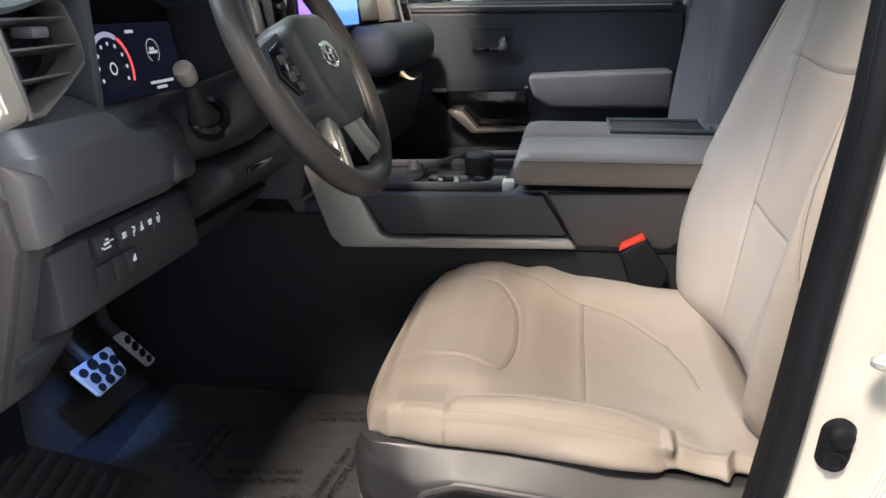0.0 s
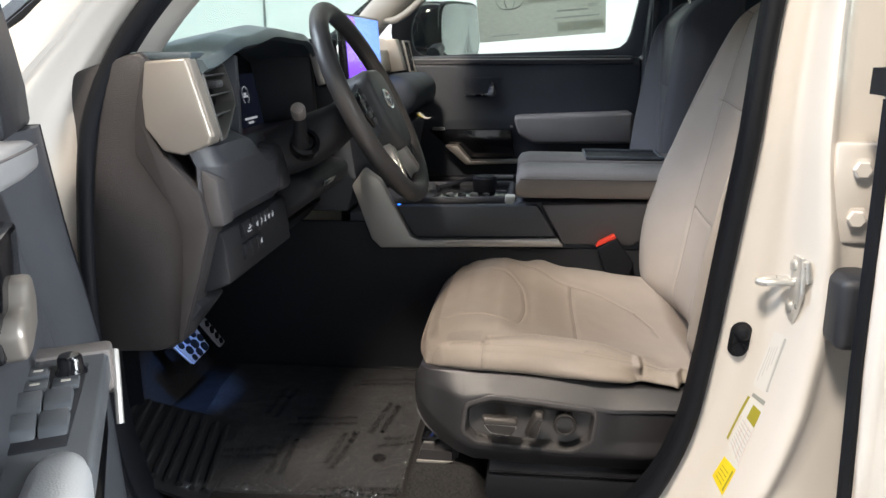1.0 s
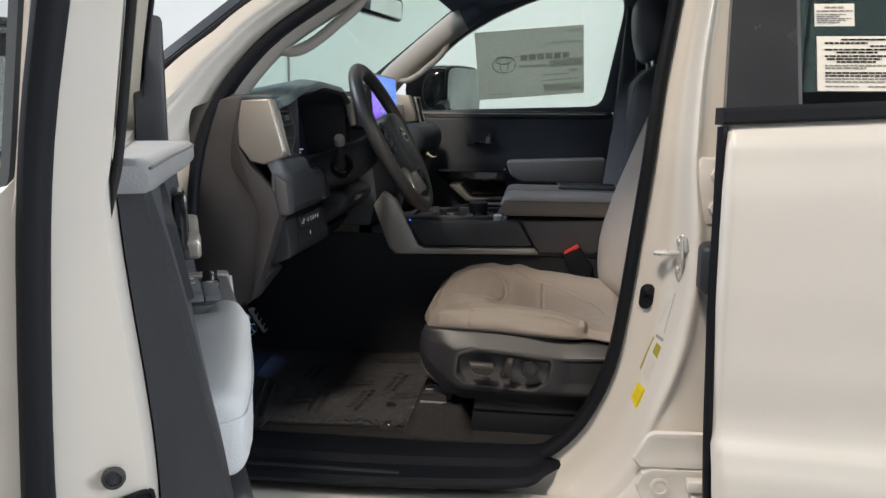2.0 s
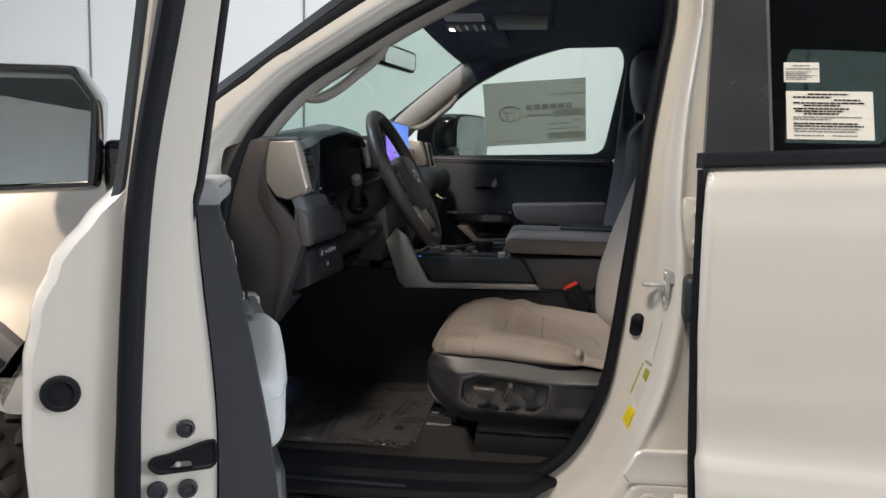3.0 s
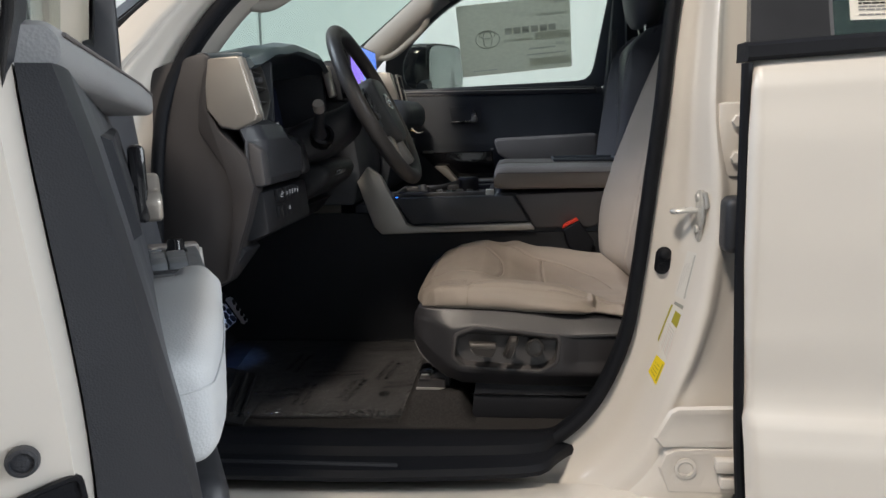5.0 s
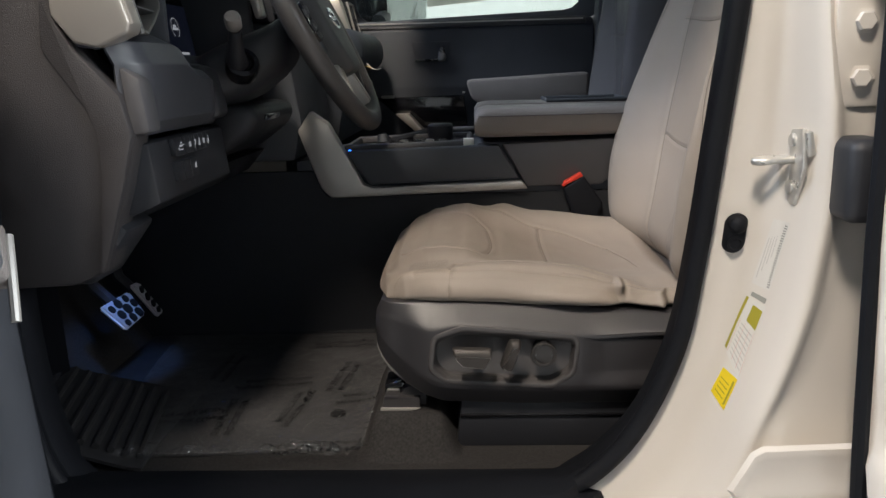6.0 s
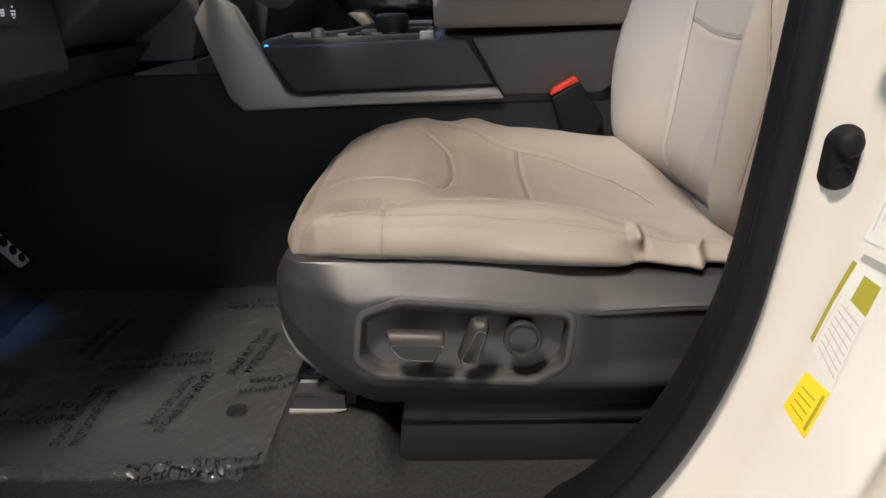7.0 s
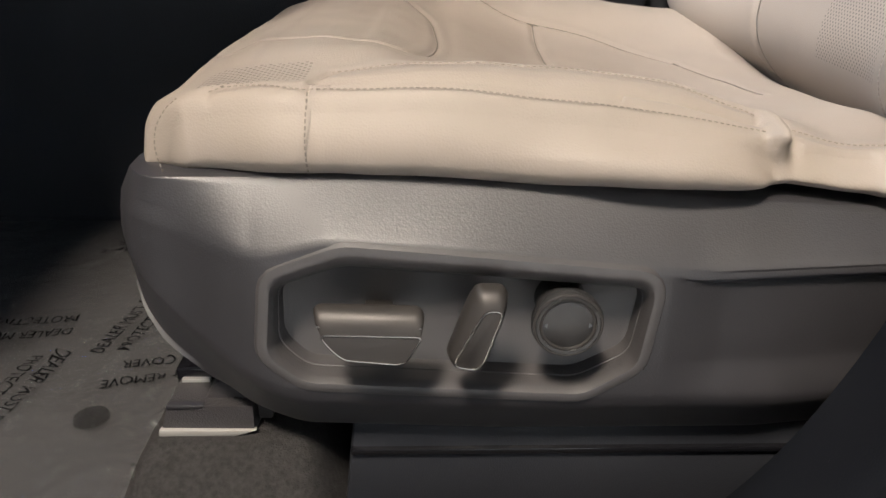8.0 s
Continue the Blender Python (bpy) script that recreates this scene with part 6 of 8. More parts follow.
part("side_trim", prism(TRIM, "y", -0.178, -0.150, 0.004, 3), SILVER, con, "satin silver side trim")
part("trim_shine", prism([(-0.235, 0.9385), (0.014, 0.9415), (0.006, 0.950), (-0.235, 0.948)], "y", -0.1805, -0.170, 0.001), SILVER, con)
# top tray with drive selector
part("tray_rim", tube([(-0.36, -0.10, 1.018), (-0.20, -0.105, 1.022), (-0.10, -0.10, 1.024), (-0.10, 0.10, 1.024), (-0.20, 0.105, 1.022), (-0.36, 0.10, 1.018)], 0.008, 8, closed=True), PLASTIC, con)
part("gear_plate", prism([(-0.29, 1.010), (-0.11, 1.016), (-0.11, 1.024), (-0.27, 1.022)], "y", -0.085, 0.085, 0.003), GLOSS_BLACK, con, "gloss black selector plate")
part("selector_knob", disc((-0.165, 0.015, 1.020), (0, 0, 1), [(0.026, 0), (0.027, 0.012), (0.0285, 0.014), (0.0285, 0.034), (0.025, 0.038), (0.01, 0.0375)], 28), PLASTIC_DARK, con, "black rotary drive selector")
for i in range(4):
    part("toggle", box(-0.25 + 0.028 * i, -0.232 + 0.028 * i, -0.075, -0.055, 1.020, 1.032, 0.003), GLOSS_BLACK if i % 2 else DARK_CHROME, con)
part("tray_arm", tube(smooth_path([(-0.285, 0.06, 1.020), (-0.245, 0.095, 1.024), (-0.205, 0.130, 1.032), (-0.172, 0.139, 1.036)], 5), 0.008, 8), PLASTIC_DARK, con)
part("chrome_loop", tube([(-0.176, 0.139, 1.036), (-0.100, 0.144, 1.036)], 0.005, 8), SILVER, con, "silver tray rail")
part("white_card", box(-0.112, -0.090, -0.115, -0.085, 1.016, 1.034, 0.001), PAPER, con)
part("gear_lever", tube([(-0.30, 0.05, 1.016), (-0.302, 0.053, 1.034)], [0.014, 0.011], 12), SOFT_BLACK, con)
led = part("blue_light", disc((-0.345, -0.158, 1.018), (0.3, -0.8, 0.4), [(0.0035, 0), (0.0035, 0.003), (0.001, 0.0036)], 12), BLUE_LED, con, "small blue indicator light")
# armrest, two lids


def lid(y0, y1, zt):
    rings = []
    for x, dz, k in ((-0.088, 0.016, 0.86), (-0.080, 0.004, 0.98), (-0.06, 0.0, 1.0), (0.24, 0.002, 1.0), (0.42, 0.0, 1.0), (0.44, 0.01, 0.95)):
        lo, hi = 1.040 + dz * 0.3, zt - dz
        r = 0.016
        ym, w = (y0 + y1) / 2, (y1 - y0) / 2 * (0.97 + 0.03 * k)
        ring = []
        for j in range(20):
            a = 2 * math.pi * j / 20
            cy, cz = math.copysign(1, math.cos(a)) * (w - r) + r * math.cos(a), math.copysign(1, math.sin(a)) * ((hi - lo) / 2 - r) + r * math.sin(a)
            ring.append((x, ym + cy, (lo + hi) / 2 + cz))
        rings.append(ring)
    return loft(rings)


arm = part("armrest", lid(-0.175, -0.004, 1.098), LEATHER_GREY, con, "grey stitched leather armrest lid", 60)
part("armrest_seam", tube([(-0.078, -0.1758, 1.083), (0.1, -0.1762, 1.083), (0.42, -0.1762, 1.083)], 0.0012, 6), THREAD, arm)
arm2 = part("armrest", lid(0.004, 0.175, 1.100), LEATHER_GREY, con, "grey leather armrest lid with a tray", 60)
part("tray", box(0.075, 0.250, 0.02, 0.162, 1.092, 1.1012, 0.003), PLASTIC_DARK, arm2, "black tray insert")
part("tray_edge", tube([(0.075, 0.02, 1.103), (0.075, 0.162, 1.103), (0.250, 0.162, 1.103), (0.250, 0.02, 1.103)], 0.0045, 6, closed=True), SWITCH_GREY, arm2)

buckle = thing("seat_belt_buckle", (0.12, -0.155, 0.90), "black seat belt buckle with a red release button", "seat belt buckle")
part("buckle_body", prism([(0.088, 0.938), (0.128, 0.962), (0.168, 0.905), (0.150, 0.86), (0.110, 0.88)], "y", -0.192, -0.166, 0.005, 3), RUBBER, buckle)
part("release_button", prism([(0.086, 0.940), (0.090, 0.950), (0.123, 0.968), (0.128, 0.961)], "y", -0.190, -0.168, 0.002), RED, buckle, "red release button")
part("belt_strap", prism([(0.118, 0.875), (0.152, 0.862), (0.19, 0.80), (0.15, 0.79)], "y", -0.182, -0.176), SOFT_BLACK, buckle)

# ---- passenger door and far side ----
far = thing("passenger_door", (0, 0.86, 0.6), "closed passenger door with black trim and a grey armrest", "truck door")
WIN = [(-0.455, 1.330), (0.254, 1.352), (0.320, 1.72), (0.300, 1.775), (0.24, 1.790), (0.10, 1.778), (-0.03, 1.742), (-0.16, 1.690), (-0.301, 1.612), (-0.43, 1.50), (-0.47, 1.42)]

WIN = rounded(WIN, 0.05)


def far_lean(z):
    return line_at([(1.3, 0.885), (1.85, 0.765)], z)


def far_ring(poly, steps, bm=None):
    rings = [[(x, far_lean(z) + h, z) for x, z in offset_poly(poly, d)] for d, h in steps]
    return loft([r for r in rings], caps=False, bm=bm)


part("window_frame", far_ring(WIN, [(0.0, 0.01), (0.0, -0.02), (0.012, -0.03), (0.035, -0.042), (0.062, -0.046)]), SOFT_BLACK, far, "black door window frame")
bm = bmesh.new()
bm.faces.new([bm.verts.new((x, far_lean(z), z)) for x, z in offset_poly(WIN, 0.01)])
bmesh.ops.solidify(bm, geom=bm.faces[:], thickness=0.004)
p = part("window_pane", bm, GLASS, far, "clear passenger window glass")
p.visible_shadow = False
part("door_trim", prism([(0.80, 0.60), (0.80, 1.0), (0.79, 1.12), (0.80, 1.30), (0.83, 1.325), (0.90, 1.325), (0.93, 0.60)], "x", -0.72, 0.295, 0.006), SOFT_BLACK, far, "soft black door trim")
part("belt_strip", prism([(0.798, 1.305), (0.808, 1.328), (0.84, 1.330), (0.84, 1.305)], "x", -0.60, 0.27, 0.003), PLASTIC, far, "charcoal belt strip")
part("belt_line", box(-0.50, 0.26, 0.7955, 0.799, 1.318, 1.322), SILVER, far)
part("handle_cup", prism([(-0.285, 1.262), (-0.160, 1.262), (-0.168, 1.200), (-0.270, 1.200)], "y", 0.7935, 0.798, 0.002), SOFT_BLACK, far)
part("door_handle", prism([(-0.275, 1.206), (-0.200, 1.210), (-0.194, 1.246), (-0.180, 1.246), (-0.174, 1.208), (-0.180, 1.200), (-0.275, 1.2025)], "y", 0.772, 0.792, 0.003), DARK_CHROME, far, "dark chrome door handle")
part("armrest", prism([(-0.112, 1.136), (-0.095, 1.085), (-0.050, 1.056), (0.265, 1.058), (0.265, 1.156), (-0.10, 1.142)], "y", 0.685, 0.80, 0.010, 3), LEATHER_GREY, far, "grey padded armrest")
part("pull_recess", prism([(-0.40, 1.090), (-0.12, 1.094), (-0.11, 0.998), (-0.30, 0.998)], "y", 0.780, 0.792, 0.004), GLOSS_BLACK, far)
part("grab_trim", prism([(-0.340, 1.040), (-0.296, 1.040), (-0.252, 0.990), (-0.09, 0.994), (-0.09, 0.984), (-0.270, 0.978)], "y", 0.735, 0.785, 0.003), PEWTER, far, "pewter grab trim")
part("trim_tab", box(-0.385, -0.345, 0.765, 0.79, 1.089, 1.098, 0.002), SILVER, far)
part("trim_clip", box(-0.125, -0.116, 0.77, 0.79, 1.099, 1.104, 0.001), SILVER, far)
part("map_pocket", prism([(-0.50, 0.93), (0.24, 0.95), (0.24, 0.75), (-0.45, 0.73)], "y", 0.76, 0.80, 0.01), PLASTIC_DARK, far)
# far body side behind the door
part("far_pillar", prism([(0.29, 0.6), (0.42, 0.6), (0.44, 1.3), (0.46, 1.80), (0.33, 1.80), (0.30, 1.35)], "y", 0.76, 0.90, 0.01), SOFT_BLACK, truck)
part("far_rear_side", box(0.42, 1.42, 0.84, 0.95, 0.55, 1.32), SOFT_BLACK, truck)
for poly in ([(0.45, 1.30), (1.42, 1.30), (1.42, 1.41), (0.45, 1.41)], [(0.45, 1.775), (1.42, 1.775), (1.42, 1.85), (0.45, 1.85)], [(0.45, 1.41), (0.955, 1.41), (0.940, 1.745), (0.955, 1.775), (0.45, 1.775)], [(1.375, 1.41), (1.42, 1.41), (1.42, 1.775), (1.375, 1.775)]):
    part("far_window_surround", prism(poly, "y", 0.80, 0.83), SOFT_BLACK, truck)
part("far_rear_pane", prism([(0.95, 1.405), (1.38, 1.405), (1.38, 1.78), (0.935, 1.78)], "y", 0.812, 0.816), GLASS_DARK, truck, "dark privacy glass pane")
rear_bench = thing("rear_bench", (1.0, 0, 0.6), "taupe leather rear bench seat", "rear seat")
part("bench_cushion", box(0.75, 1.22, -0.70, 0.70, 0.68, 0.90, 0.05, 4), LEATHER, rear_bench)
part("bench_back", prism([(1.16, 0.88), (1.24, 0.86), (1.38, 1.42), (1.34, 1.46), (1.26, 1.42)], "y", -0.70, 0.70, 0.03, 3), LEATHER, rear_bench)
part("bench_base", box(0.85, 1.25, -0.65, 0.65, 0.595, 0.70, 0.01), PLASTIC_DARK, rear_bench)
part("far_skin", box(-2.2, 1.5, 0.945, 0.985, 0.42, 1.29, 0.01), PAINT, truck)
part("pillar_slot", box(0.315, 0.335, 0.752, 0.762, 1.33, 1.52, 0.002), PLASTIC, truck)
belt = part("seat_belt", sheet(lambda u, v: (0.36 + 0.03 * u, 0.70 + 0.05 * v, 1.62 - 0.85 * u), 8, 2, 0.002), SOFT_BLACK, truck, "black seat belt strap")

# passenger mirror seen through the glass
pm = thing("passenger_mirror", (-0.38, 1.10, 1.42), "black passenger door mirror", "door mirror")
rings = []
for x, s, slant in ((-0.50, 0.55, 0.1), (-0.475, 0.85, 0.2), (-0.435, 0.98, 0.3), (-0.365, 1.0, 0.45), (-0.325, 0.98, 0.52)):
    rings.append([(x + slant * yy, 1.10 + yy * s, 1.418 + zz * s) for yy, zz in [(0.13 * math.copysign(abs(math.cos(a)) ** 0.45, math.cos(a)), 0.105 * math.copysign(abs(math.sin(a)) ** 0.45, math.sin(a))) for a in [2 * math.pi * i / 28 for i in range(28)]]])
part("mirror_housing", loft(rings), GLOSS_BLACK, pm, "gloss black mirror housing", 60)
part("mirror_arm", tube([(-0.40, 0.92, 1.335), (-0.39, 1.02, 1.36)], 0.025, 10), PLASTIC_DARK, pm)
bm = bmesh.new()
bm.faces.new([bm.verts.new((-0.316 + 0.53 * yy, 1.10 + yy, 1.42 + zz)) for yy, zz in [(0.115 * math.copysign(abs(math.cos(a)) ** 0.45, math.cos(a)), 0.092 * math.copysign(abs(math.sin(a)) ** 0.45, math.sin(a))) for a in [2 * math.pi * i / 28 for i in range(28)]]])
bmesh.ops.solidify(bm, geom=bm.faces[:], thickness=0.003)
part("mirror_glass", bm, MIRROR, pm, "mirror glass reflecting the white studio")

# window sticker
ms = thing("window_sticker", (-0.03, 0.85, 1.38), "large grey-backed paper price sheet inside the passenger window", "window sticker")
STK = [(-0.253, 1.629), (0.167, 1.659), (0.182, 1.404), (-0.232, 1.373)]


def stick(u, v, lift):
    a, b, c, d = (Vector((*p, 0)) for p in STK)
    q = d.lerp(c, u).lerp(a.lerp(b, u), v)
    return (q.x, far_lean(q.y) - 0.006 - lift, q.y)


part("paper", sheet(lambda u, v: stick(u, v, 0), 2, 2), PAPER_BACK, ms)


def sbar(u0, u1, v0, v1, m, name="print_block"):
    part(name, sheet(lambda u, v: stick(u0 + (u1 - u0) * u, v0 + (v1 - v0) * v, 0.0012), 1, 1), m, ms)


for rx, ry, dv in ((0.108, 0.125, 0.0), (0.040, 0.118, 0.0), (0.072, 0.048, 0.06)):
    pts = [Vector(stick(0.255 + rx * math.cos(a), 0.50 + dv + ry * math.sin(a), 0.001)) for a in [2 * math.pi * i / 36 for i in range(36)]]
    part("logo_ring", tube(pts, 0.0014, 6, closed=True, up=(0, 1, 0)), PRINT_PALE, ms)
for k in range(6):
    sbar(0.415 + 0.078 * k, 0.478 + 0.078 * k, 0.54, 0.63, PRINT_GREY)
sbar(0.40, 0.66, 0.435, 0.475, PRINT_PALE)
for u0, u1, v0, v1 in ((0.86, 0.97, 0.91, 0.95), (0.70, 0.97, 0.755, 0.785), (0.68, 0.98, 0.42, 0.53), (0.86, 0.94, 0.335, 0.375), (0.62, 0.98, 0.06, 0.17), (0.62, 0.86, 0.30, 0.32), (0.60, 0.95, 0.22, 0.235), (0.10, 0.32, 0.06, 0.075)):
    sbar(u0, u1, v0, v1, PRINT_PALE if v1 - v0 > 0.03 else PRINT_GREY)

# rear view mirror and overhead console
rv = thing("rear_view_mirror", (-0.44, 0, 1.62), "black framed rear view mirror", "rear view mirror")
part("mirror_frame", prism([(-0.12, -0.034), (0.12, -0.034), (0.13, -0.02), (0.13, 0.022), (0.118, 0.036), (-0.118, 0.036), (-0.13, 0.022), (-0.13, -0.02)], "x", -0.036, 0.0, 0.009, 3), GLOSS_BLACK, rv)
part("mirror_glass", prism([(-0.108, -0.024), (0.108, -0.024), (0.114, -0.016), (0.114, 0.018), (0.106, 0.026), (-0.106, 0.026), (-0.114, 0.018), (-0.114, -0.016)], "x", 0.0, 0.002), MIRROR, rv)
for o in rv.children:
    o.matrix_parent_inverse = Matrix.Identity(4)
rv.location = (-0.452, 0.0, 1.626)
rv.rotation_euler = (0, radians(4), radians(-13))
rv.scale = (1.0, 1.18, 1.0)
part("mirror_stalk", tube([(-0.47, 0.0, 1.64), (-0.50, 0, 1.70), (-0.50, 0, 1.735)], 0.014, 8), PLASTIC_DARK, truck)
oc = thing("overhead_console", (-0.12, 0, 1.76), "dark overhead console with lit map lamps", "overhead console")
part("console_shell", box(-0.33, 0.03, -0.15, 0.16, 1.738, 1.79, 0.015, 3), HEADLINER, oc)
bezel_lamp = part("lamp_bezel", box(-0.312, -0.165, 0.012, 0.135, 1.730, 1.740, 0.006, 3), PLASTIC, oc, "charcoal lamp bezel")
part("lamp_lens", box(-0.304, -0.288, 0.090, 0.126, 1.727, 1.732, 0.002), LAMP_WARM, bezel_lamp, "lit map lamp")
for k in range(4):
    x = -0.276 + 0.027 * k
    part("lamp_rib", box(x, x + 0.010, 0.020, 0.128, 1.7265, 1.732, 0.002), CHROME if k % 2 else SILVER, bezel_lamp, "bright ribbed lamp trim")
part("lamp_lens", box(-0.300, -0.180, -0.120, -0.020, 1.732, 1.740, 0.003), PAD_LIGHT, oc, "frosted lamp lens")
part("console_door", box(-0.15, 0.01, -0.11, 0.12, 1.732, 1.740, 0.003), PLASTIC, oc)
for side in (-1, 1):
    v = thing("sun_visor", (-0.22, side * 0.38, 1.74), "dark cloth sun visor folded up", "sun visor", "sun visors")
    part("visor_board", box(-0.30, -0.13, side * 0.38 - 0.19, side * 0.38 + 0.19, 1.742, 1.760, 0.008), HEADLINER, v)
    g = thing("grab_handle", (-0.47, side * 0.70, 1.50), "light grey grab handle on the front pillar", "grab handle", "grab handles")
    pts = smooth_path([(-0.545, side * 0.700, 1.450), (-0.520, side * 0.690, 1.442), (-0.490, side * 0.685, 1.444), (-0.450, side * 0.682, 1.466), (-0.410, side * 0.678, 1.498), (-0.376, side * 0.675, 1.526), (-0.352, side * 0.675, 1.556), (-0.345, side * 0.680, 1.585)], 6)
    part("handle_bar", tube(pts, 0.0115, 10), PILLAR_TRIM, g, "", 60)
    part("handle_foot", tube([pts[0] + Vector((0.01, 0, -0.006)), pts[0] + Vector((-0.01, side * 0.01, 0.012))], 0.013, 10), PILLAR_TRIM, g)
    part("handle_foot", tube([pts[-1] + Vector((0.0, 0, -0.01)), pts[-1] + Vector((-0.008, side * 0.01, 0.012))], 0.013, 10), PILLAR_TRIM, g)

# ---- floor ----
mat = thing("floor_mat", (-0.5, -0.4, 0.6), "black rubber floor mat with a ribbed foot rest", "floor mat")
part("mat_sheet", prism([(-0.265, -0.665), (-0.258, -0.12), (-0.45, -0.12), (-0.80, -0.14), (-0.80, -0.66), (-0.55, -0.685)], "z", 0.617, 0.6255, 0.003), MAT_RUBBER, mat)
def rest_z(x):
    return 0.624 + 0.30 * max(0.0, -0.60 - x)


part("foot_rest", sheet(lambda u, v: (-0.585 - 0.36 * u, -0.725 + 0.27 * v - 0.05 * u * v, rest_z(-0.585 - 0.36 * u) + 0.004 * min(1, 8 * v * (1 - v))), 14, 8, 0.006), MAT_RUBBER, mat, "ribbed black foot rest")
for i in range(13):
    x = -0.605 - 0.022 * i
    part("rib", tube([(x + 0.012, -0.705, rest_z(x + 0.012) + 0.008), (x - 0.03, -0.50, rest_z(x - 0.03) + 0.008)], 0.0058, 6), MAT_RUBBER, mat)

# blue light in the footwell
lens = part("footwell_lamp", box(-0.668, -0.652, -0.448, -0.432, 0.9655, 0.976, 0.002), BLUE_LED, dash, "blue footwell lamp")
foot = bpy.data.lights.new("lamp_footwell", "SPOT")
foot.energy, foot.color, foot.spot_size, foot.spot_blend, foot.shadow_soft_size = 2.2, (0.16, 0.36, 1.0), radians(44), 0.8, 0.012
new("lamp_footwell", foot).matrix_world = look((-0.655, -0.44, 0.960), (-0.755, -0.37, 0.72))


# ---- driver's door, open ----
HINGE = (-0.80, -0.93, 0.0)
OPEN_BY = 62.0
door = thing("driver_door", HINGE, "open pearl white driver door with black and grey inner trim", "truck door")
DOOR_OUT = [(0.46, -0.950), (0.60, -0.985), (0.70, -0.980), (0.75, -0.966), (0.80, -0.974), (0.90, -0.988), (1.00, -0.997), (1.08, -1.000), (1.134, -0.998), (1.18, -0.990), (1.22, -0.974), (1.25, -0.953), (1.272, -0.932), (1.285, -0.920)]
DOOR_IN = [(0.46, -0.90), (0.54, -0.870), (0.70, -0.854), (1.05, -0.848), (1.285, -0.864)]
LATCH_X = 0.24


def edge_x(z):
    """The rear edge of the door over its height."""
    return line_at([(0.46, 0.12), (0.60, 0.195), (0.80, 0.225), (1.05, 0.240), (1.28, 0.246), (1.45, 0.268), (1.75, 0.305)], z)


def shell_ring(x):
    zs = [0.46 + 0.825 * i / 64 for i in range(65)]
    k = max(0.0, (x - (LATCH_X - 0.035)) / 0.035)
    out = [(x, curve_at(DOOR_OUT, z) + 0.012 * k * k, z) for z in zs]
    inn = [(x, curve_at(DOOR_IN, z) - 0.006 * k * k, z) for z in reversed(zs)]
    return out + inn


rings = []
for i in range(25):
    u = i / 24
    ring = shell_ring(-0.78 + (LATCH_X + 0.78) * (1 - (1 - u) ** 2.2))
    rings.append([(-0.78 + (p[0] + 0.78) * (edge_x(p[2]) + 0.78) / (LATCH_X + 0.78), p[1], p[2]) for p in ring])
part("door_shell", loft(rings), PAINT, door, "pearl white door shell", 40)


def frame_y(z):
    """Outer face of the window frame: it leans inwards."""
    return line_at([(1.24, -0.930), (1.285, -0.918), (1.43, -0.898), (1.80, -0.830)], z)


FRAME = [(0.222, 1.24), (0.232, 1.32), (0.243, 1.43), (0.262, 1.58), (0.283, 1.70), (0.272, 1.765), (0.20, 1.795), (0.05, 1.790), (-0.08, 1.745), (-0.22, 1.660), (-0.40, 1.535), (-0.55, 1.420), (-0.66, 1.330), (-0.72, 1.262)]


def frame_sweep(inner, outer, y_in, y_out):
    pts = smooth_path([(x, 0, z) for x, z in FRAME], 5)
    rings = []
    for i, p in enumerate(pts):
        d = (pts[min(i + 1, len(pts) - 1)] - pts[max(i - 1, 0)]).normalized()
        n = Vector((d.z, 0, -d.x))
        a, b = p + n * outer, p - n * inner
        ya, yb = frame_y(p.z) + y_out, frame_y(p.z) + y_in
        rings.append([(a.x, ya + 0.006, a.z), (p.x + n.x * (outer - 0.008), ya, p.z + n.z * (outer - 0.008)), (b.x, ya + 0.004, b.z), (b.x, yb, b.z), (a.x, yb, a.z)])
    return loft(rings)


part("window_frame", frame_sweep(0.035, 0.022, 0.054, 0.0), PAINT, door, "white painted window frame")
part("frame_trim", frame_sweep(0.042, 0.012, 0.061, 0.055), PLASTIC_DARK, door, "black inner window trim")
part("frame_edge", frame_sweep(0.040, 0.018, 0.006, -0.006), GLOSS_BLACK, door, "gloss black outer frame strip")
bm = bmesh.new()
bm.faces.new([bm.verts.new((x - 0.01, frame_y(z) + 0.022, z)) for x, z in FRAME])
bmesh.ops.solidify(bm, geom=bm.faces[:], thickness=0.004)
p = part("window_pane", bm, GLASS, door, "clear door glass")
p.visible_shadow = False
# rubber seal up the latch edge and round the frame
seal = [Vector((edge_x(z) + 0.002, y, z)) for z, y in ((0.50, -0.93), (0.60, -0.935), (0.75, -0.926), (0.90, -0.923), (1.05, -0.920), (1.20, -0.912), (1.30, -0.902), (1.43, -0.878), (1.60, -0.850), (1.74, -0.826))]
part("edge_seal", tube(smooth_path(seal, 4), 0.0105, 10, flat=0.9), RUBBER, door, "black rubber door edge seal")
for name, y, z, r in (("edge_plug", -0.967, 1.117, 0.0145), ("bolt_head", -0.875, 1.079, 0.0075), ("bolt_head", -0.898, 1.027, 0.0080), ("bolt_head", -0.874, 1.026, 0.0080)):
    part(name, disc((edge_x(z) - 0.001, y, z), (1, 0, 0), [(r, 0.0), (r * 1.02, 0.002), (r * 0.92, 0.0045), (r * 0.72, 0.005), (r * 0.66, 0.0032), (r * 0.2, 0.004)], 24), RUBBER if name == "edge_plug" else PLASTIC_DARK, door, "black rubber plug" if name == "edge_plug" else "")
latch_poly = rounded([(-0.905, 1.050), (-0.901, 1.0555), (-0.888, 1.057), (-0.861, 1.065), (-0.852, 1.067), (-0.850, 1.050), (-0.8545, 1.0435), (-0.898, 1.0425)], 0.004)
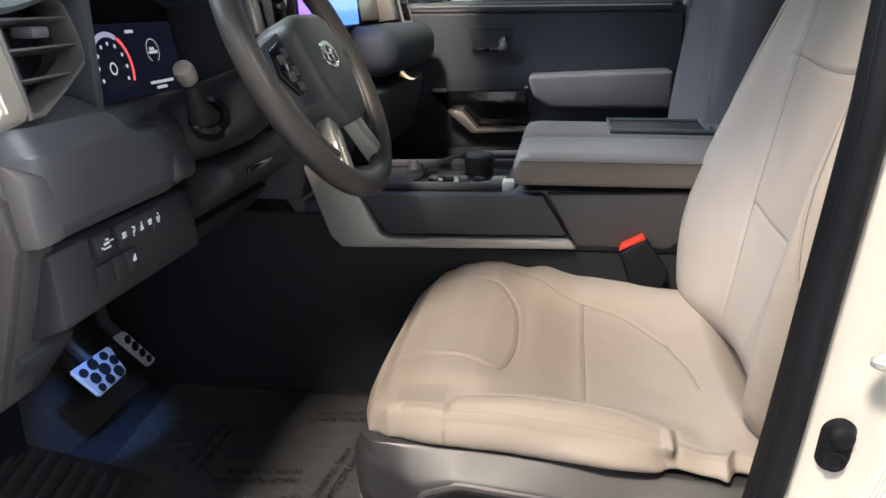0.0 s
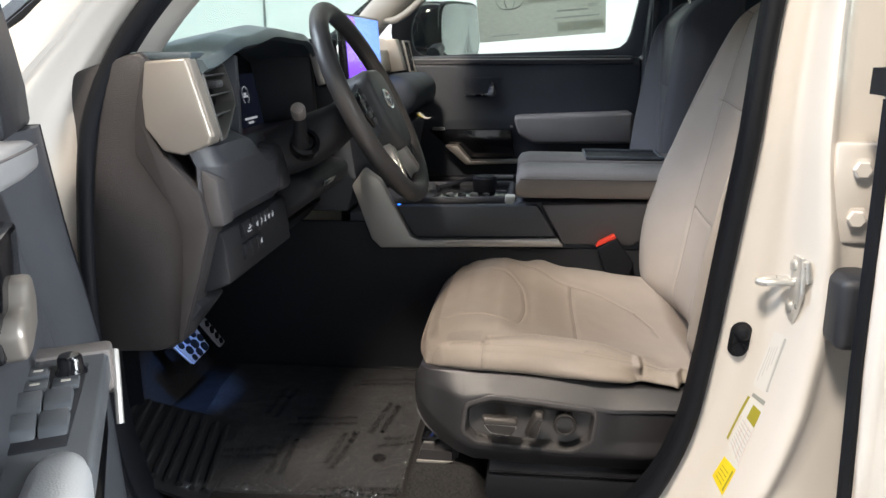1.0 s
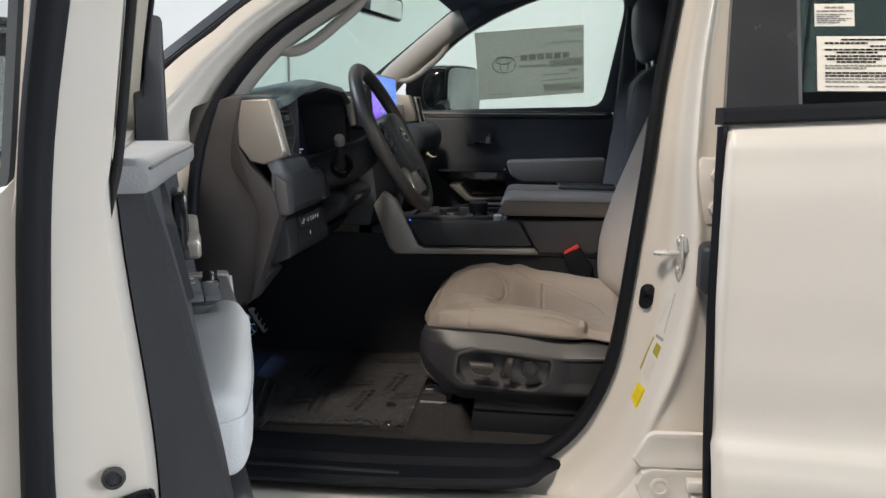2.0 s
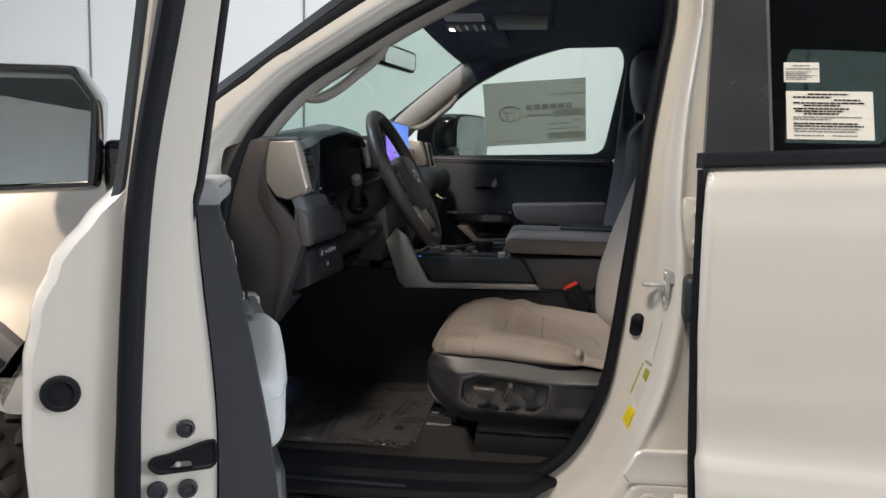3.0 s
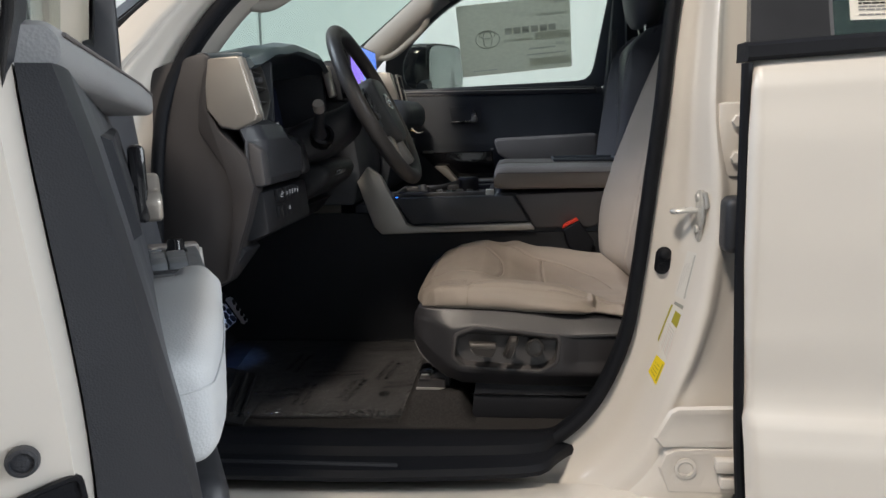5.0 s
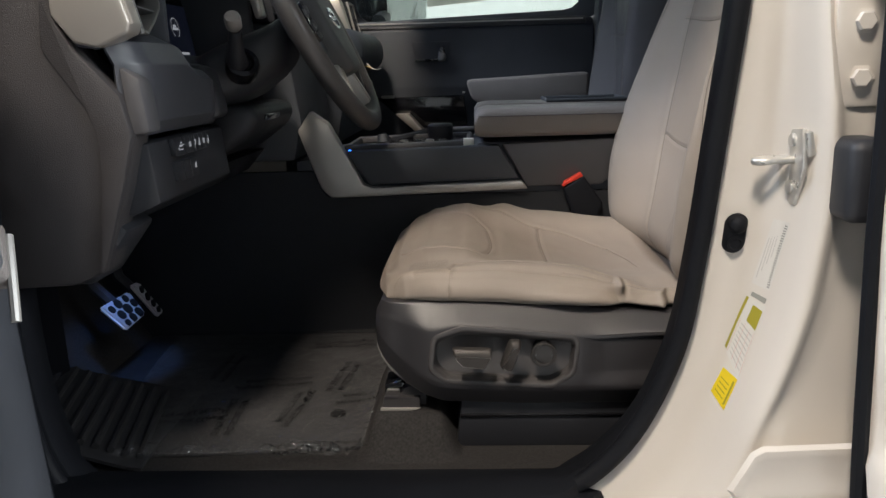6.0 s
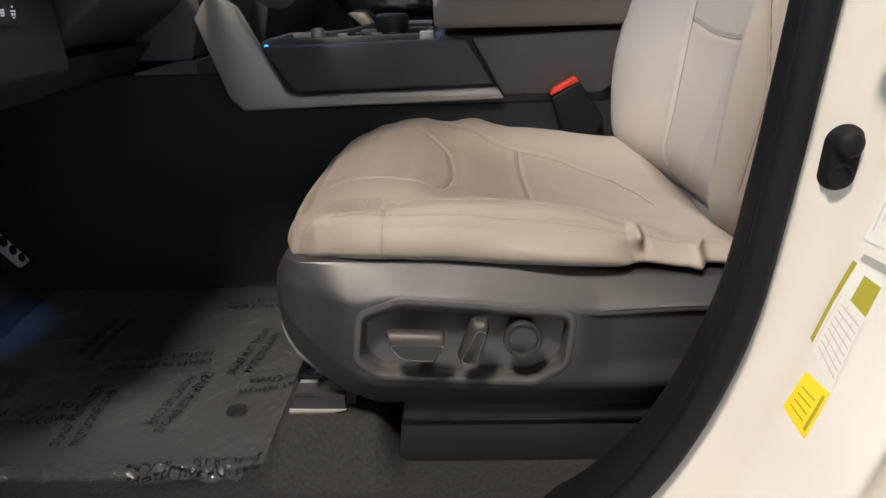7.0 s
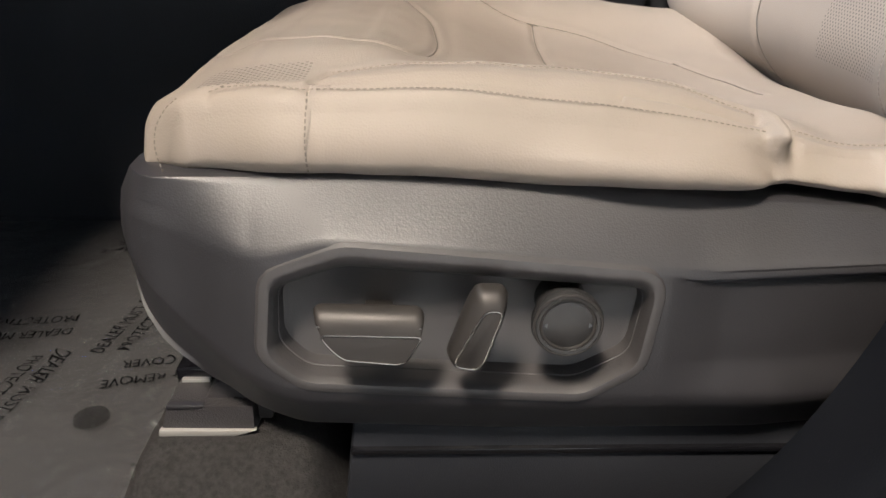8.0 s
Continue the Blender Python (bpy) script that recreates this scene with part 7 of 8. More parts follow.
lt = part("latch", frame_ring(latch_poly, "x", [(0.0012, LATCH_X - 0.001), (0.0010, LATCH_X + 0.0022), (-0.0008, LATCH_X + 0.0022), (-0.0020, LATCH_X + 0.0006)]), RUBBER, door, "black latch slot")
part("latch_claw", prism([(-0.889, 1.047), (-0.880, 1.052), (-0.872, 1.0515), (-0.870, 1.047)], "x", LATCH_X + 0.0006, LATCH_X + 0.0028, 0.0008), DARK_CHROME, lt, "dark chrome latch claw")
part("latch_pawl", disc((LATCH_X + 0.0006, -0.8815, 1.0495), (1, 0, 0), [(0.0022, 0), (0.0022, 0.003), (0.001, 0.0034)], 12), STEEL, lt)
# inner trim
TRIM_IN = [(0.60, -0.800), (0.80, -0.784), (0.95, -0.787), (1.034, -0.795), (1.089, -0.805), (1.163, -0.819), (1.234, -0.834), (1.262, -0.842)]


TRIM_FRONT = [(0.60, -0.750), (0.958, -0.763), (1.046, -0.775), (1.119, -0.787), (1.258, -0.802)]


def trim_y(x, z):
    """Inner face of the trim: it swells inwards towards the hinges."""
    k = max(0.0, (x - 0.16) / 0.06)
    f = max(0.0, min(1.0, (-0.60 - x) / 0.17))
    f = f * f * (3 - 2 * f)
    y = line_at(TRIM_IN, z) - 0.006 * k * k
    return y + (line_at(TRIM_FRONT, z) - y) * f


def trim_ring(x):
    zs = [0.60 + 0.662 * i / 16 for i in range(17)]
    return [(x, trim_y(x, z), z) for z in zs] + [(x, curve_at(DOOR_IN, z) + 0.001, z) for z in reversed(zs)]


part("inner_trim", loft([trim_ring(-0.59 + 0.765 * (i / 18)) for i in range(19)]), DOOR_TRIM, door, "dark blue-grey moulded inner door trim", 50)
# same moulding; its end face is coloured darker to look shaded
part("trim_end", loft([trim_ring(x) for x in (0.1755, 0.19, 0.205, 0.215)]), PLASTIC_DARK, door, "rear end of the door trim, shade put into its colour", 50)
part("front_trim", loft([trim_ring(-0.592 - 0.19 * (i / 14)) for i in range(15)]), DOOR_TRIM, door, "blue-grey front part of the door trim", 50)
part("trim_edge", loft([trim_ring(x) for x in (-0.783, -0.790, -0.800)]), RUBBER, door, "black rubber hinge edge strip", 50)
rings = []
for x, y_in, zt, zb, k in ((0.205, -0.843, 1.283, 1.256, 0.8), (0.19, -0.842, 1.284, 1.256, 1.0), (0.0, -0.823, 1.282, 1.252, 1.0), (-0.25, -0.797, 1.278, 1.246, 1.0), (-0.45, -0.780, 1.274, 1.241, 1.0), (-0.51, -0.777, 1.272, 1.240, 0.95), (-0.528, -0.782, 1.269, 1.243, 0.8), (-0.535, -0.80, 1.264, 1.248, 0.5)):
    ym, zm, w, h = (y_in - 0.872) / 2, (zt + zb) / 2, (y_in + 0.872) / 2, (zt - zb) / 2 * k
    r = min(0.011, 0.9 * h)
    rings.append([(x, ym + math.copysign(w - r, math.cos(a)) + r * math.cos(a), zm + math.copysign(h - r, math.sin(a)) + r * math.sin(a)) for a in [2 * math.pi * (j + 0.5) / 24 for j in range(24)]])
rail_pad = part("belt_pad", loft(rings), BELT_GREY, door, "grey padded belt rail", 60)
part("belt_seam", tube([(0.19, -0.8418, 1.2775), (0.0, -0.8228, 1.2755), (-0.25, -0.7968, 1.2715), (-0.45, -0.7798, 1.2675), (-0.515, -0.7768, 1.266)], 0.0012, 6), THREAD, rail_pad)
part("trim_inset", loft([[(x, trim_y(x, z) + d, z) for d, z in ((-0.002, 1.226), (0.006, 1.222), (0.006, 1.160), (-0.002, 1.155))] for x in (-0.575, -0.57, -0.30, 0.0, 0.08, 0.085)]), PLASTIC_DARK, door, "black padded inset")
sail = [(-0.800, 1.262), (-0.795, 1.315), (-0.735, 1.372), (-0.640, 1.445), (-0.585, 1.470), (-0.585, 1.262)]
part("sail_panel", prism(sail, "y", -0.862, -0.812, 0.008, 2), PLASTIC_DARK, door, "black corner panel at the mirror")
part("handle_cup", prism([(-0.468, 1.204), (-0.335, 1.206), (-0.322, 1.116), (-0.440, 1.112)], "y", -0.816, -0.797, 0.006), GLOSS_BLACK, door)
part("door_handle", prism([(-0.415, 1.145), (-0.405, 1.170), (-0.380, 1.168), (-0.365, 1.150), (-0.335, 1.152), (-0.325, 1.140), (-0.330, 1.116), (-0.36, 1.114), (-0.40, 1.122)], "y", -0.806, -0.782, 0.006, 3), PEWTER, door, "pewter inner door handle")
# armrest with window switches
panel_poly = [(-0.512, -0.815), (-0.514, -0.745), (-0.505, -0.735), (-0.250, -0.741), (-0.245, -0.780), (-0.150, -0.787), (-0.145, -0.830), (-0.40, -0.830)]
sp = part("switch_panel", prism(panel_poly, "z", 1.030, 1.060, 0.005, 3), SWITCH_GREY, door, "grey switch panel on the armrest")
part("panel_nose", prism([(-0.516, 1.050), (-0.512, 1.0625), (-0.478, 1.064), (-0.478, 1.02), (-0.505, 1.005)], "y", -0.812, -0.733, 0.005), LEATHER_GREY, door)
part("panel_edge", tube([(-0.506, -0.731, 1.052), (-0.488, -0.731, 1.028), (-0.468, -0.732, 0.986)], 0.004, 8), SILVER, door, "silver edge strip")
part("panel_side", prism([(-0.50, 1.035), (-0.25, 1.035), (-0.24, 0.985), (-0.45, 0.985)], "y", -0.83, -0.742, 0.006), GLOSS_BLACK, door)
wells = part("switch_well", prism([(-0.462, -0.806), (-0.455, -0.752), (-0.288, -0.760), (-0.288, -0.808)], "z", 1.0585, 1.0615, 0.001), PLASTIC_DARK, sp)
part("mirror_knob", disc((-0.437, -0.766, 1.0605), (0, 0, 1), [(0.0145, 0), (0.013, 0.004), (0.0115, 0.006), (0.011, 0.015), (0.009, 0.018), (0.003, 0.0185)], 20), GLOSS_BLACK, sp, "round mirror switch")
for x, y, w in ((-0.437, -0.793, 0.009), (-0.405, -0.793, 0.011), (-0.405, -0.768, 0.011)):
    key = part("lock_button", box(x - 0.011, x + 0.011, y - w, y + w, 1.0605, 1.0665, 0.002), SWITCH_GREY, sp)
    part("symbol", box(x - 0.002, x + 0.002, y - 0.004, y + 0.004, 1.0662, 1.0671), PAPER, key)
for x in (-0.366, -0.322):
    for y in (-0.794, -0.771):
        part("window_switch", prism([(x - 0.018, 1.061), (x - 0.013, 1.072), (x + 0.010, 1.068), (x + 0.018, 1.061)], "y", y - 0.0110, y + 0.0110, 0.002), SWITCH_GREY, sp)
rings = []
for x, y_in, zt, zb, y_out in ((-0.258, -0.752, 1.066, 1.030, -0.776), (-0.252, -0.744, 1.074, 1.000, -0.778), (-0.235, -0.740, 1.077, 0.995, -0.782), (-0.165, -0.739, 1.082, 0.993, -0.786), (-0.155, -0.740, 1.082, 0.993, -0.83), (-0.08, -0.748, 1.086, 0.994, -0.83), (0.0, -0.757, 1.088, 0.994, -0.83), (0.05, -0.764, 1.088, 0.996, -0.83), (0.09, -0.772, 1.085, 0.999, -0.83), (0.106, -0.776, 1.082, 1.002, -0.83), (0.114, -0.781, 1.078, 1.006, -0.83), (0.118, -0.790, 1.071, 1.012, -0.83)):
    r, ym, zm = 0.017, (y_in + y_out) / 2, (zt + zb) / 2
    w, h = (y_in - y_out) / 2, (zt - zb) / 2
    ring = []
    for j in range(24):
        a = 2 * math.pi * j / 24
        rr = min(r, w * 0.9, h * 0.9)
        ring.append((x, ym + math.copysign(1, math.cos(a)) * (w - rr) + rr * math.cos(a), zm + math.copysign(1, math.sin(a)) * (h - rr) + rr * math.sin(a)))
    rings.append(ring)
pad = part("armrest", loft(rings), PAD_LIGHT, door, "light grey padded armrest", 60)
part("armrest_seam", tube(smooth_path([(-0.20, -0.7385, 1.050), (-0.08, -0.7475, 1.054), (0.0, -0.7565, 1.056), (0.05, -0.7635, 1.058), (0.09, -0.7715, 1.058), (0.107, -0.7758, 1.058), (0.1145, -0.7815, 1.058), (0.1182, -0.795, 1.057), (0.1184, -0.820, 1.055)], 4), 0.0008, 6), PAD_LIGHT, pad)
part("lower_pad", prism([(-0.42, 0.985), (0.08, 0.975), (0.11, 0.90), (0.02, 0.78), (-0.40, 0.75)], "y", -0.805, -0.768, 0.014, 3), PLASTIC_DARK, door)
part("map_pocket", prism([(-0.60, 0.76), (0.10, 0.76), (0.05, 0.63), (-0.58, 0.63)], "y", -0.83, -0.770, 0.012), PLASTIC_DARK, door)
part("speaker_grille", disc((-0.52, -0.790, 0.88), (0, 1, 0), [(0.085, 0), (0.085, 0.010), (0.078, 0.014), (0.02, 0.016)], 28), PLASTIC_DARK, door)
# outside handle
part("handle_bowl", prism([(-0.02, 1.135), (0.15, 1.140), (0.16, 1.09), (-0.01, 1.08)], "y", -0.9935, -0.985, 0.004), GLOSS_BLACK, door)
pull = part("pull_handle", prism([(-1.025, 1.103), (-1.022, 1.112), (-0.993, 1.15), (-0.992, 1.147), (-1.011, 1.123), (-0.996, 1.121), (-0.997, 1.083), (-1.012, 1.084), (-1.023, 1.089)], "x", -0.04, 0.185, 0.006, 3), PAINT, door, "white outer door handle")
part("handle_grip", prism([(-1.0063, 1.1249), (-0.9945, 1.1404), (-0.9952, 1.1237)], "x", -0.02, 0.190, 0.002), GLOSS_BLACK, pull, "black handle underside")
# mirror on the door
MIRROR_EDGE = [(-1.240, 1.436), (-1.225, 1.446), (-1.034, 1.452), (-1.022, 1.449), (-0.991, 1.402), (-0.988, 1.392), (-0.996, 1.252), (-1.004, 1.243), (-1.225, 1.231), (-1.245, 1.240), (-1.258, 1.262), (-1.262, 1.410)]


MIRROR_EDGE = rounded(MIRROR_EDGE, 0.018)


def mirror_ring(x, k, d=0.0):
    return [(x, -1.125 + (y + 1.125) * k, 1.343 + (z - 1.343) * k) for y, z in offset_poly(MIRROR_EDGE, d)]


dm = part("mirror_housing", loft([mirror_ring(-0.755, 0.45), mirror_ring(-0.74, 0.78), mirror_ring(-0.71, 0.97), mirror_ring(-0.66, 1.06), mirror_ring(-0.60, 1.035), mirror_ring(-0.575, 1.0), mirror_ring(-0.566, 1.0, -0.004), mirror_ring(-0.566, 1.0, -0.010), mirror_ring(-0.5695, 1.0, -0.013), mirror_ring(-0.604, 1.0, -0.014)]), GLOSS_BLACK, door, "gloss black door mirror housing", 40)
bm = bmesh.new()
bm.faces.new([bm.verts.new((-0.5810 - 0.125 * (z - 1.343), y, z)) for x, y, z in mirror_ring(0, 1.0, -0.0138)])
bmesh.ops.solidify(bm, geom=bm.faces[:], thickness=0.003)
part("mirror_glass", bm, MIRROR, dm, "mirror glass reflecting the studio")
part("mirror_arm", prism([(-0.66, 1.225), (-0.60, 1.225), (-0.60, 1.330), (-0.66, 1.330)], "y", -0.985, -0.920, 0.012), GLOSS_BLACK, door)
part("mirror_foot", prism([(-0.72, 1.29), (-0.56, 1.29), (-0.58, 1.19), (-0.70, 1.19)], "y", -0.975, -0.935, 0.014), PLASTIC_DARK, door, "black mirror foot")
# hinges and check strap
for z in (0.72, 1.08):
    part("hinge", box(-0.84, -0.77, -0.935, -0.90, z - 0.04, z + 0.04, 0.005), PAINT, door)
door.rotation_euler = (0, 0, radians(-OPEN_BY))


# ---- on the door jamb ----
striker = thing("door_striker", (0.25, -0.83, 1.066), "zinc plated door striker on the white jamb", "door striker")
part("striker_plate", prism([(-0.812, 1.100), (-0.858, 1.104), (-0.866, 1.060), (-0.846, 1.016), (-0.818, 1.018)], "x", 0.270, 0.276, 0.002), STEEL, striker)
part("striker_loop", tube(smooth_path([(0.272, -0.840, 1.068), (0.246, -0.840, 1.067), (0.236, -0.838, 1.066), (0.230, -0.833, 1.066), (0.236, -0.828, 1.066), (0.246, -0.826, 1.067), (0.272, -0.826, 1.068)], 4), 0.0046, 10), STEEL, striker)
part("striker_flange", prism([(0.272, 1.100), (0.279, 1.102), (0.285, 1.076), (0.276, 1.072)], "y", -0.866, -0.852, 0.002), STEEL, striker)
for z in (1.090, 1.036):
    part("striker_bolt", disc((0.270, -0.838, z), (-1, 0, 0), [(0.0075, 0), (0.0075, 0.003), (0.005, 0.0045), (0.002, 0.0045)], 14), STEEL, striker)

bump = thing("bump_stop", (0.224, -0.802, 0.975), "black rubber bump stop on the white jamb", "bump stop")
cap = [(0.0130 * math.cos(a), 0.0130 * math.sin(a) + (0.0110 if math.sin(a) > 0 else -0.0110)) for a in [2 * math.pi * i / 28 for i in range(28)]]
body = frame_ring([(0.2230 + 0.10 * dz + dx, 0.976 + dz) for dx, dz in cap], "y", [(0.001, -0.795), (0.0, -0.806), (-0.003, -0.8095), (-0.006, -0.8095)])
part("bump_base", body, RUBBER, bump)
part("bump_dome", disc((0.2240, -0.808, 0.9875), (0, -1, 0), [(0.0105, 0), (0.0102, 0.005), (0.007, 0.009), (0.002, 0.0105)], 20), RUBBER, bump)
part("bump_cup", disc((0.2215, -0.808, 0.9640), (0, -1, 0), [(0.0095, 0), (0.0095, 0.0035), (0.0070, 0.0035), (0.006, 0.001), (0.001, 0.0015)], 20), RUBBER, bump)


graph = bpy.context.evaluated_depsgraph_get()


def jamb_at(x, z):
    """The outer face of the painted jamb behind the seat."""
    hit, place_, _, _ = jamb.ray_cast((x, -1.3, z), (0, 1, 0), depsgraph=graph)
    return place_.y if hit else -0.85


def jamb_label(name, corners, material, label, category="label"):
    """A label that follows the jamb; corners run lower left, lower right, upper right, upper left."""
    a, b, c, d = (Vector(q) for q in corners)
    t = thing(name, (a.x, -0.84, a.y), label, category)

    def at(u, v, lift):
        q = a.lerp(b, v).lerp(d.lerp(c, v), u)
        return (q.x, jamb_at(q.x, q.y) - 0.0010 - lift, q.y)

    part("paper", sheet(lambda u, v: at(u, v, 0), 12, 8), material, t)
    return t, at


t, at = jamb_label("yellow_label", [(0.2014, 0.7763), (0.2115, 0.7591), (0.2261, 0.7994), (0.2146, 0.8085)], YELLOW, "yellow warning label on the white door jamb")
part("header_bar", sheet(lambda u, v: at(0.10 + 0.78 * u, 0.80 + 0.10 * v, 0.0004), 4, 1), OLIVE, t)
for i in range(4):
    part("print_line", sheet(lambda u, v, i=i: at(0.18 + 0.16 * i + 0.035 * u, 0.14 + 0.55 * v, 0.0004), 1, 4), OLIVE, t)
t, at = jamb_label("tyre_label", [(0.2159, 0.8342), (0.2273, 0.7989), (0.2535, 0.8928), (0.2381, 0.9018)], PAPER_JAMB, "white tyre pressure label with olive bands on the door jamb")
part("olive_band", sheet(lambda u, v: at(0.02 + 0.96 * u, 0.0 + 0.13 * v, 0.0004), 8, 1), OLIVE, t)
part("olive_block", sheet(lambda u, v: at(0.66 + 0.26 * u, 0.44 + 0.50 * v, 0.0004), 3, 4), OLIVE, t)
part("header_bar", sheet(lambda u, v: at(1.02 + 0.07 * u, 0.15 + 0.75 * v, 0.0004), 1, 4), INK_PALE, t)
for i in range(8):
    part("print_line", sheet(lambda u, v, i=i: at(0.08 + 0.068 * i + 0.016 * u, 0.30 + 0.60 * v, 0.0004), 1, 4), INK_FAINT, t)
for v0 in (0.20, 0.46, 0.72, 0.94):
    part("red_line", sheet(lambda u, v, v0=v0: at(0.04 + 0.58 * u, v0 + 0.012 * v, 0.0006), 6, 1), RED_FAINT, t)
t, at = jamb_label("maker_label", [(0.2419, 0.917), (0.2566, 0.912), (0.2709, 0.9956), (0.2593, 0.9968)], PAPER_JAMB, "narrow white printed plate on the door jamb")
for i in range(26):
    part("print_bar", sheet(lambda u, v, i=i: at(0.03 + 0.036 * i + 0.020 * u, 0.80 + 0.14 * v, 0.0004), 1, 1), INK_PALE, t)
for i in range(4):
    part("print_line", sheet(lambda u, v, i=i: at(0.10 + 0.12 * i + (0.62 - 0.1 * i) * u, 0.12 + 0.15 * i + 0.035 * v, 0.0004), 5, 1), INK_FAINT, t)

# pressed panels low on the pillar
PLATE = [(0.204, 0.693), (0.226, 0.735), (0.236, 0.741), (0.345, 0.745), (0.345, 0.682), (0.214, 0.680)]
part("pressed_panel", frame_ring(PLATE, "y", [(0.006, -0.904), (0.002, -0.910), (-0.004, -0.9105), (-0.009, -0.9085)]), PAINT, truck, "pressed panel in the white pillar", 30)
PLATE2 = [(0.212, 0.640), (0.220, 0.662), (0.235, 0.670), (0.345, 0.674), (0.345, 0.60), (0.225, 0.60)]
part("pressed_panel", frame_ring(PLATE2, "y", [(0.006, -0.904), (0.002, -0.910), (-0.004, -0.9105), (-0.009, -0.9085)]), PAINT, truck, "", 30)
part("panel_plug", disc((0.250, -0.908, 0.640), (0, -1, 0), [(0.018, 0), (0.018, 0.004), (0.013, 0.005), (0.011, 0.002), (0.002, 0.003)], 20), PAINT, truck)
part("hinge_bracket", box(0.296, 0.34, -0.928, -0.905, 0.640, 0.662, 0.004), PAINT, truck)
part("hinge_bracket", box(0.304, 0.34, -0.928, -0.905, 0.612, 0.632, 0.004), PAINT, truck)
part("hinge_cover", box(0.296, 0.345, -0.922, -0.850, 1.008, 1.096, 0.012, 3), PLASTIC_DARK, truck, "black plastic hinge cover")
leaf = part("hinge_leaf", box(0.292, 0.350, -0.868, -0.845, 1.125, 1.245, 0.006), PAINT, truck, "white painted hinge leaf")
for z in (1.215, 1.157):
    part("hinge_bolt", disc((0.322, -0.866, z), (-0.15, -1, 0), [(0.0145, 0), (0.0145, 0.003), (0.0105, 0.004), (0.0105, 0.009), (0.009, 0.011), (0.003, 0.011)], 6), PAINT, leaf, "white painted hinge bolt")

# ---- protective film on the mat ----
film = thing("protective_film", (-0.45, -0.4, 0.626), "crumpled clear protective plastic film with black printing on the floor mat", "plastic film")


def film_z(x, y):
    q = Vector((x * 9, y * 9, 1.7))
    z = 0.6310 + 0.0028 * noise.noise(q) + 0.0018 * abs(noise.noise(q * 2.7)) + 0.0008 * noise.noise(q * 7)
    ridge = 1 - abs(noise.noise(Vector((x * 13 + 2 * y, y * 11, 5.2)))) * 6
    z += 0.0035 * max(0.0, ridge) ** 2
    ridge = 1 - abs(noise.noise(Vector((x * 30, y * 26 - 3 * x, 9.1)))) * 7
    z += 0.0016 * max(0.0, ridge)
    fold = 1 - abs(noise.noise(Vector((x * 7 - 3 * y, y * 8 + 2 * x, 2.6)))) * 16
    z += 0.0055 * max(0.0, fold) * max(0.0, noise.noise(Vector((x * 17, y * 17, 8.8))) + 0.15)
    rim = max(0.0, 1 - (abs(y + 0.695)) / 0.03) + max(0.0, 1 - abs(x + 0.262) / 0.02)
    z += 0.022 * rim * abs(noise.noise(Vector((x * 60, y * 60, 0.3))))
    return z


def film_point(u, v):
    y = -0.708 + 0.588 * v
    x1 = line_at([(-0.708, -0.285), (-0.680, -0.258), (-0.40, -0.256), (-0.12, -0.285)], y)
    x0 = -0.72 + 0.012 * math.sin(9 * y)
    x = x1 + (x0 - x1) * u
    return (x, y + 0.004 * noise.noise(Vector((x * 20, 0, 0))), film_z(x, y))


FILM = glass("crumpled_film", (0.86, 0.86, 0.86), 0.03, 0.10, 0.45)
nt = FILM.node_tree
milk, veil = nt.nodes.new("ShaderNodeBsdfDiffuse"), nt.nodes.new("ShaderNodeMixShader")
milk.inputs[0].default_value, veil.inputs[0].default_value = (0.44, 0.43, 0.43, 1), 0.085
old = nt.nodes["Material Output"].inputs[0].links[0].from_socket
nt.links.new(old, veil.inputs[1])
nt.links.new(milk.outputs[0], veil.inputs[2])
nt.links.new(veil.outputs[0], nt.nodes["Material Output"].inputs[0])
fn = nt.nodes.new("ShaderNodeTexNoise")
fn.inputs["Scale"].default_value, fn.inputs["Detail"].default_value, fn.inputs["Distortion"].default_value = 34, 6, 1.6
fc = nt.nodes.new("ShaderNodeTexCoord")
fb = nt.nodes.new("ShaderNodeBump")
fb.inputs["Strength"].default_value, fb.inputs["Distance"].default_value = 0.9, 0.006
nt.links.new(fc.outputs["Object"], fn.inputs["Vector"])
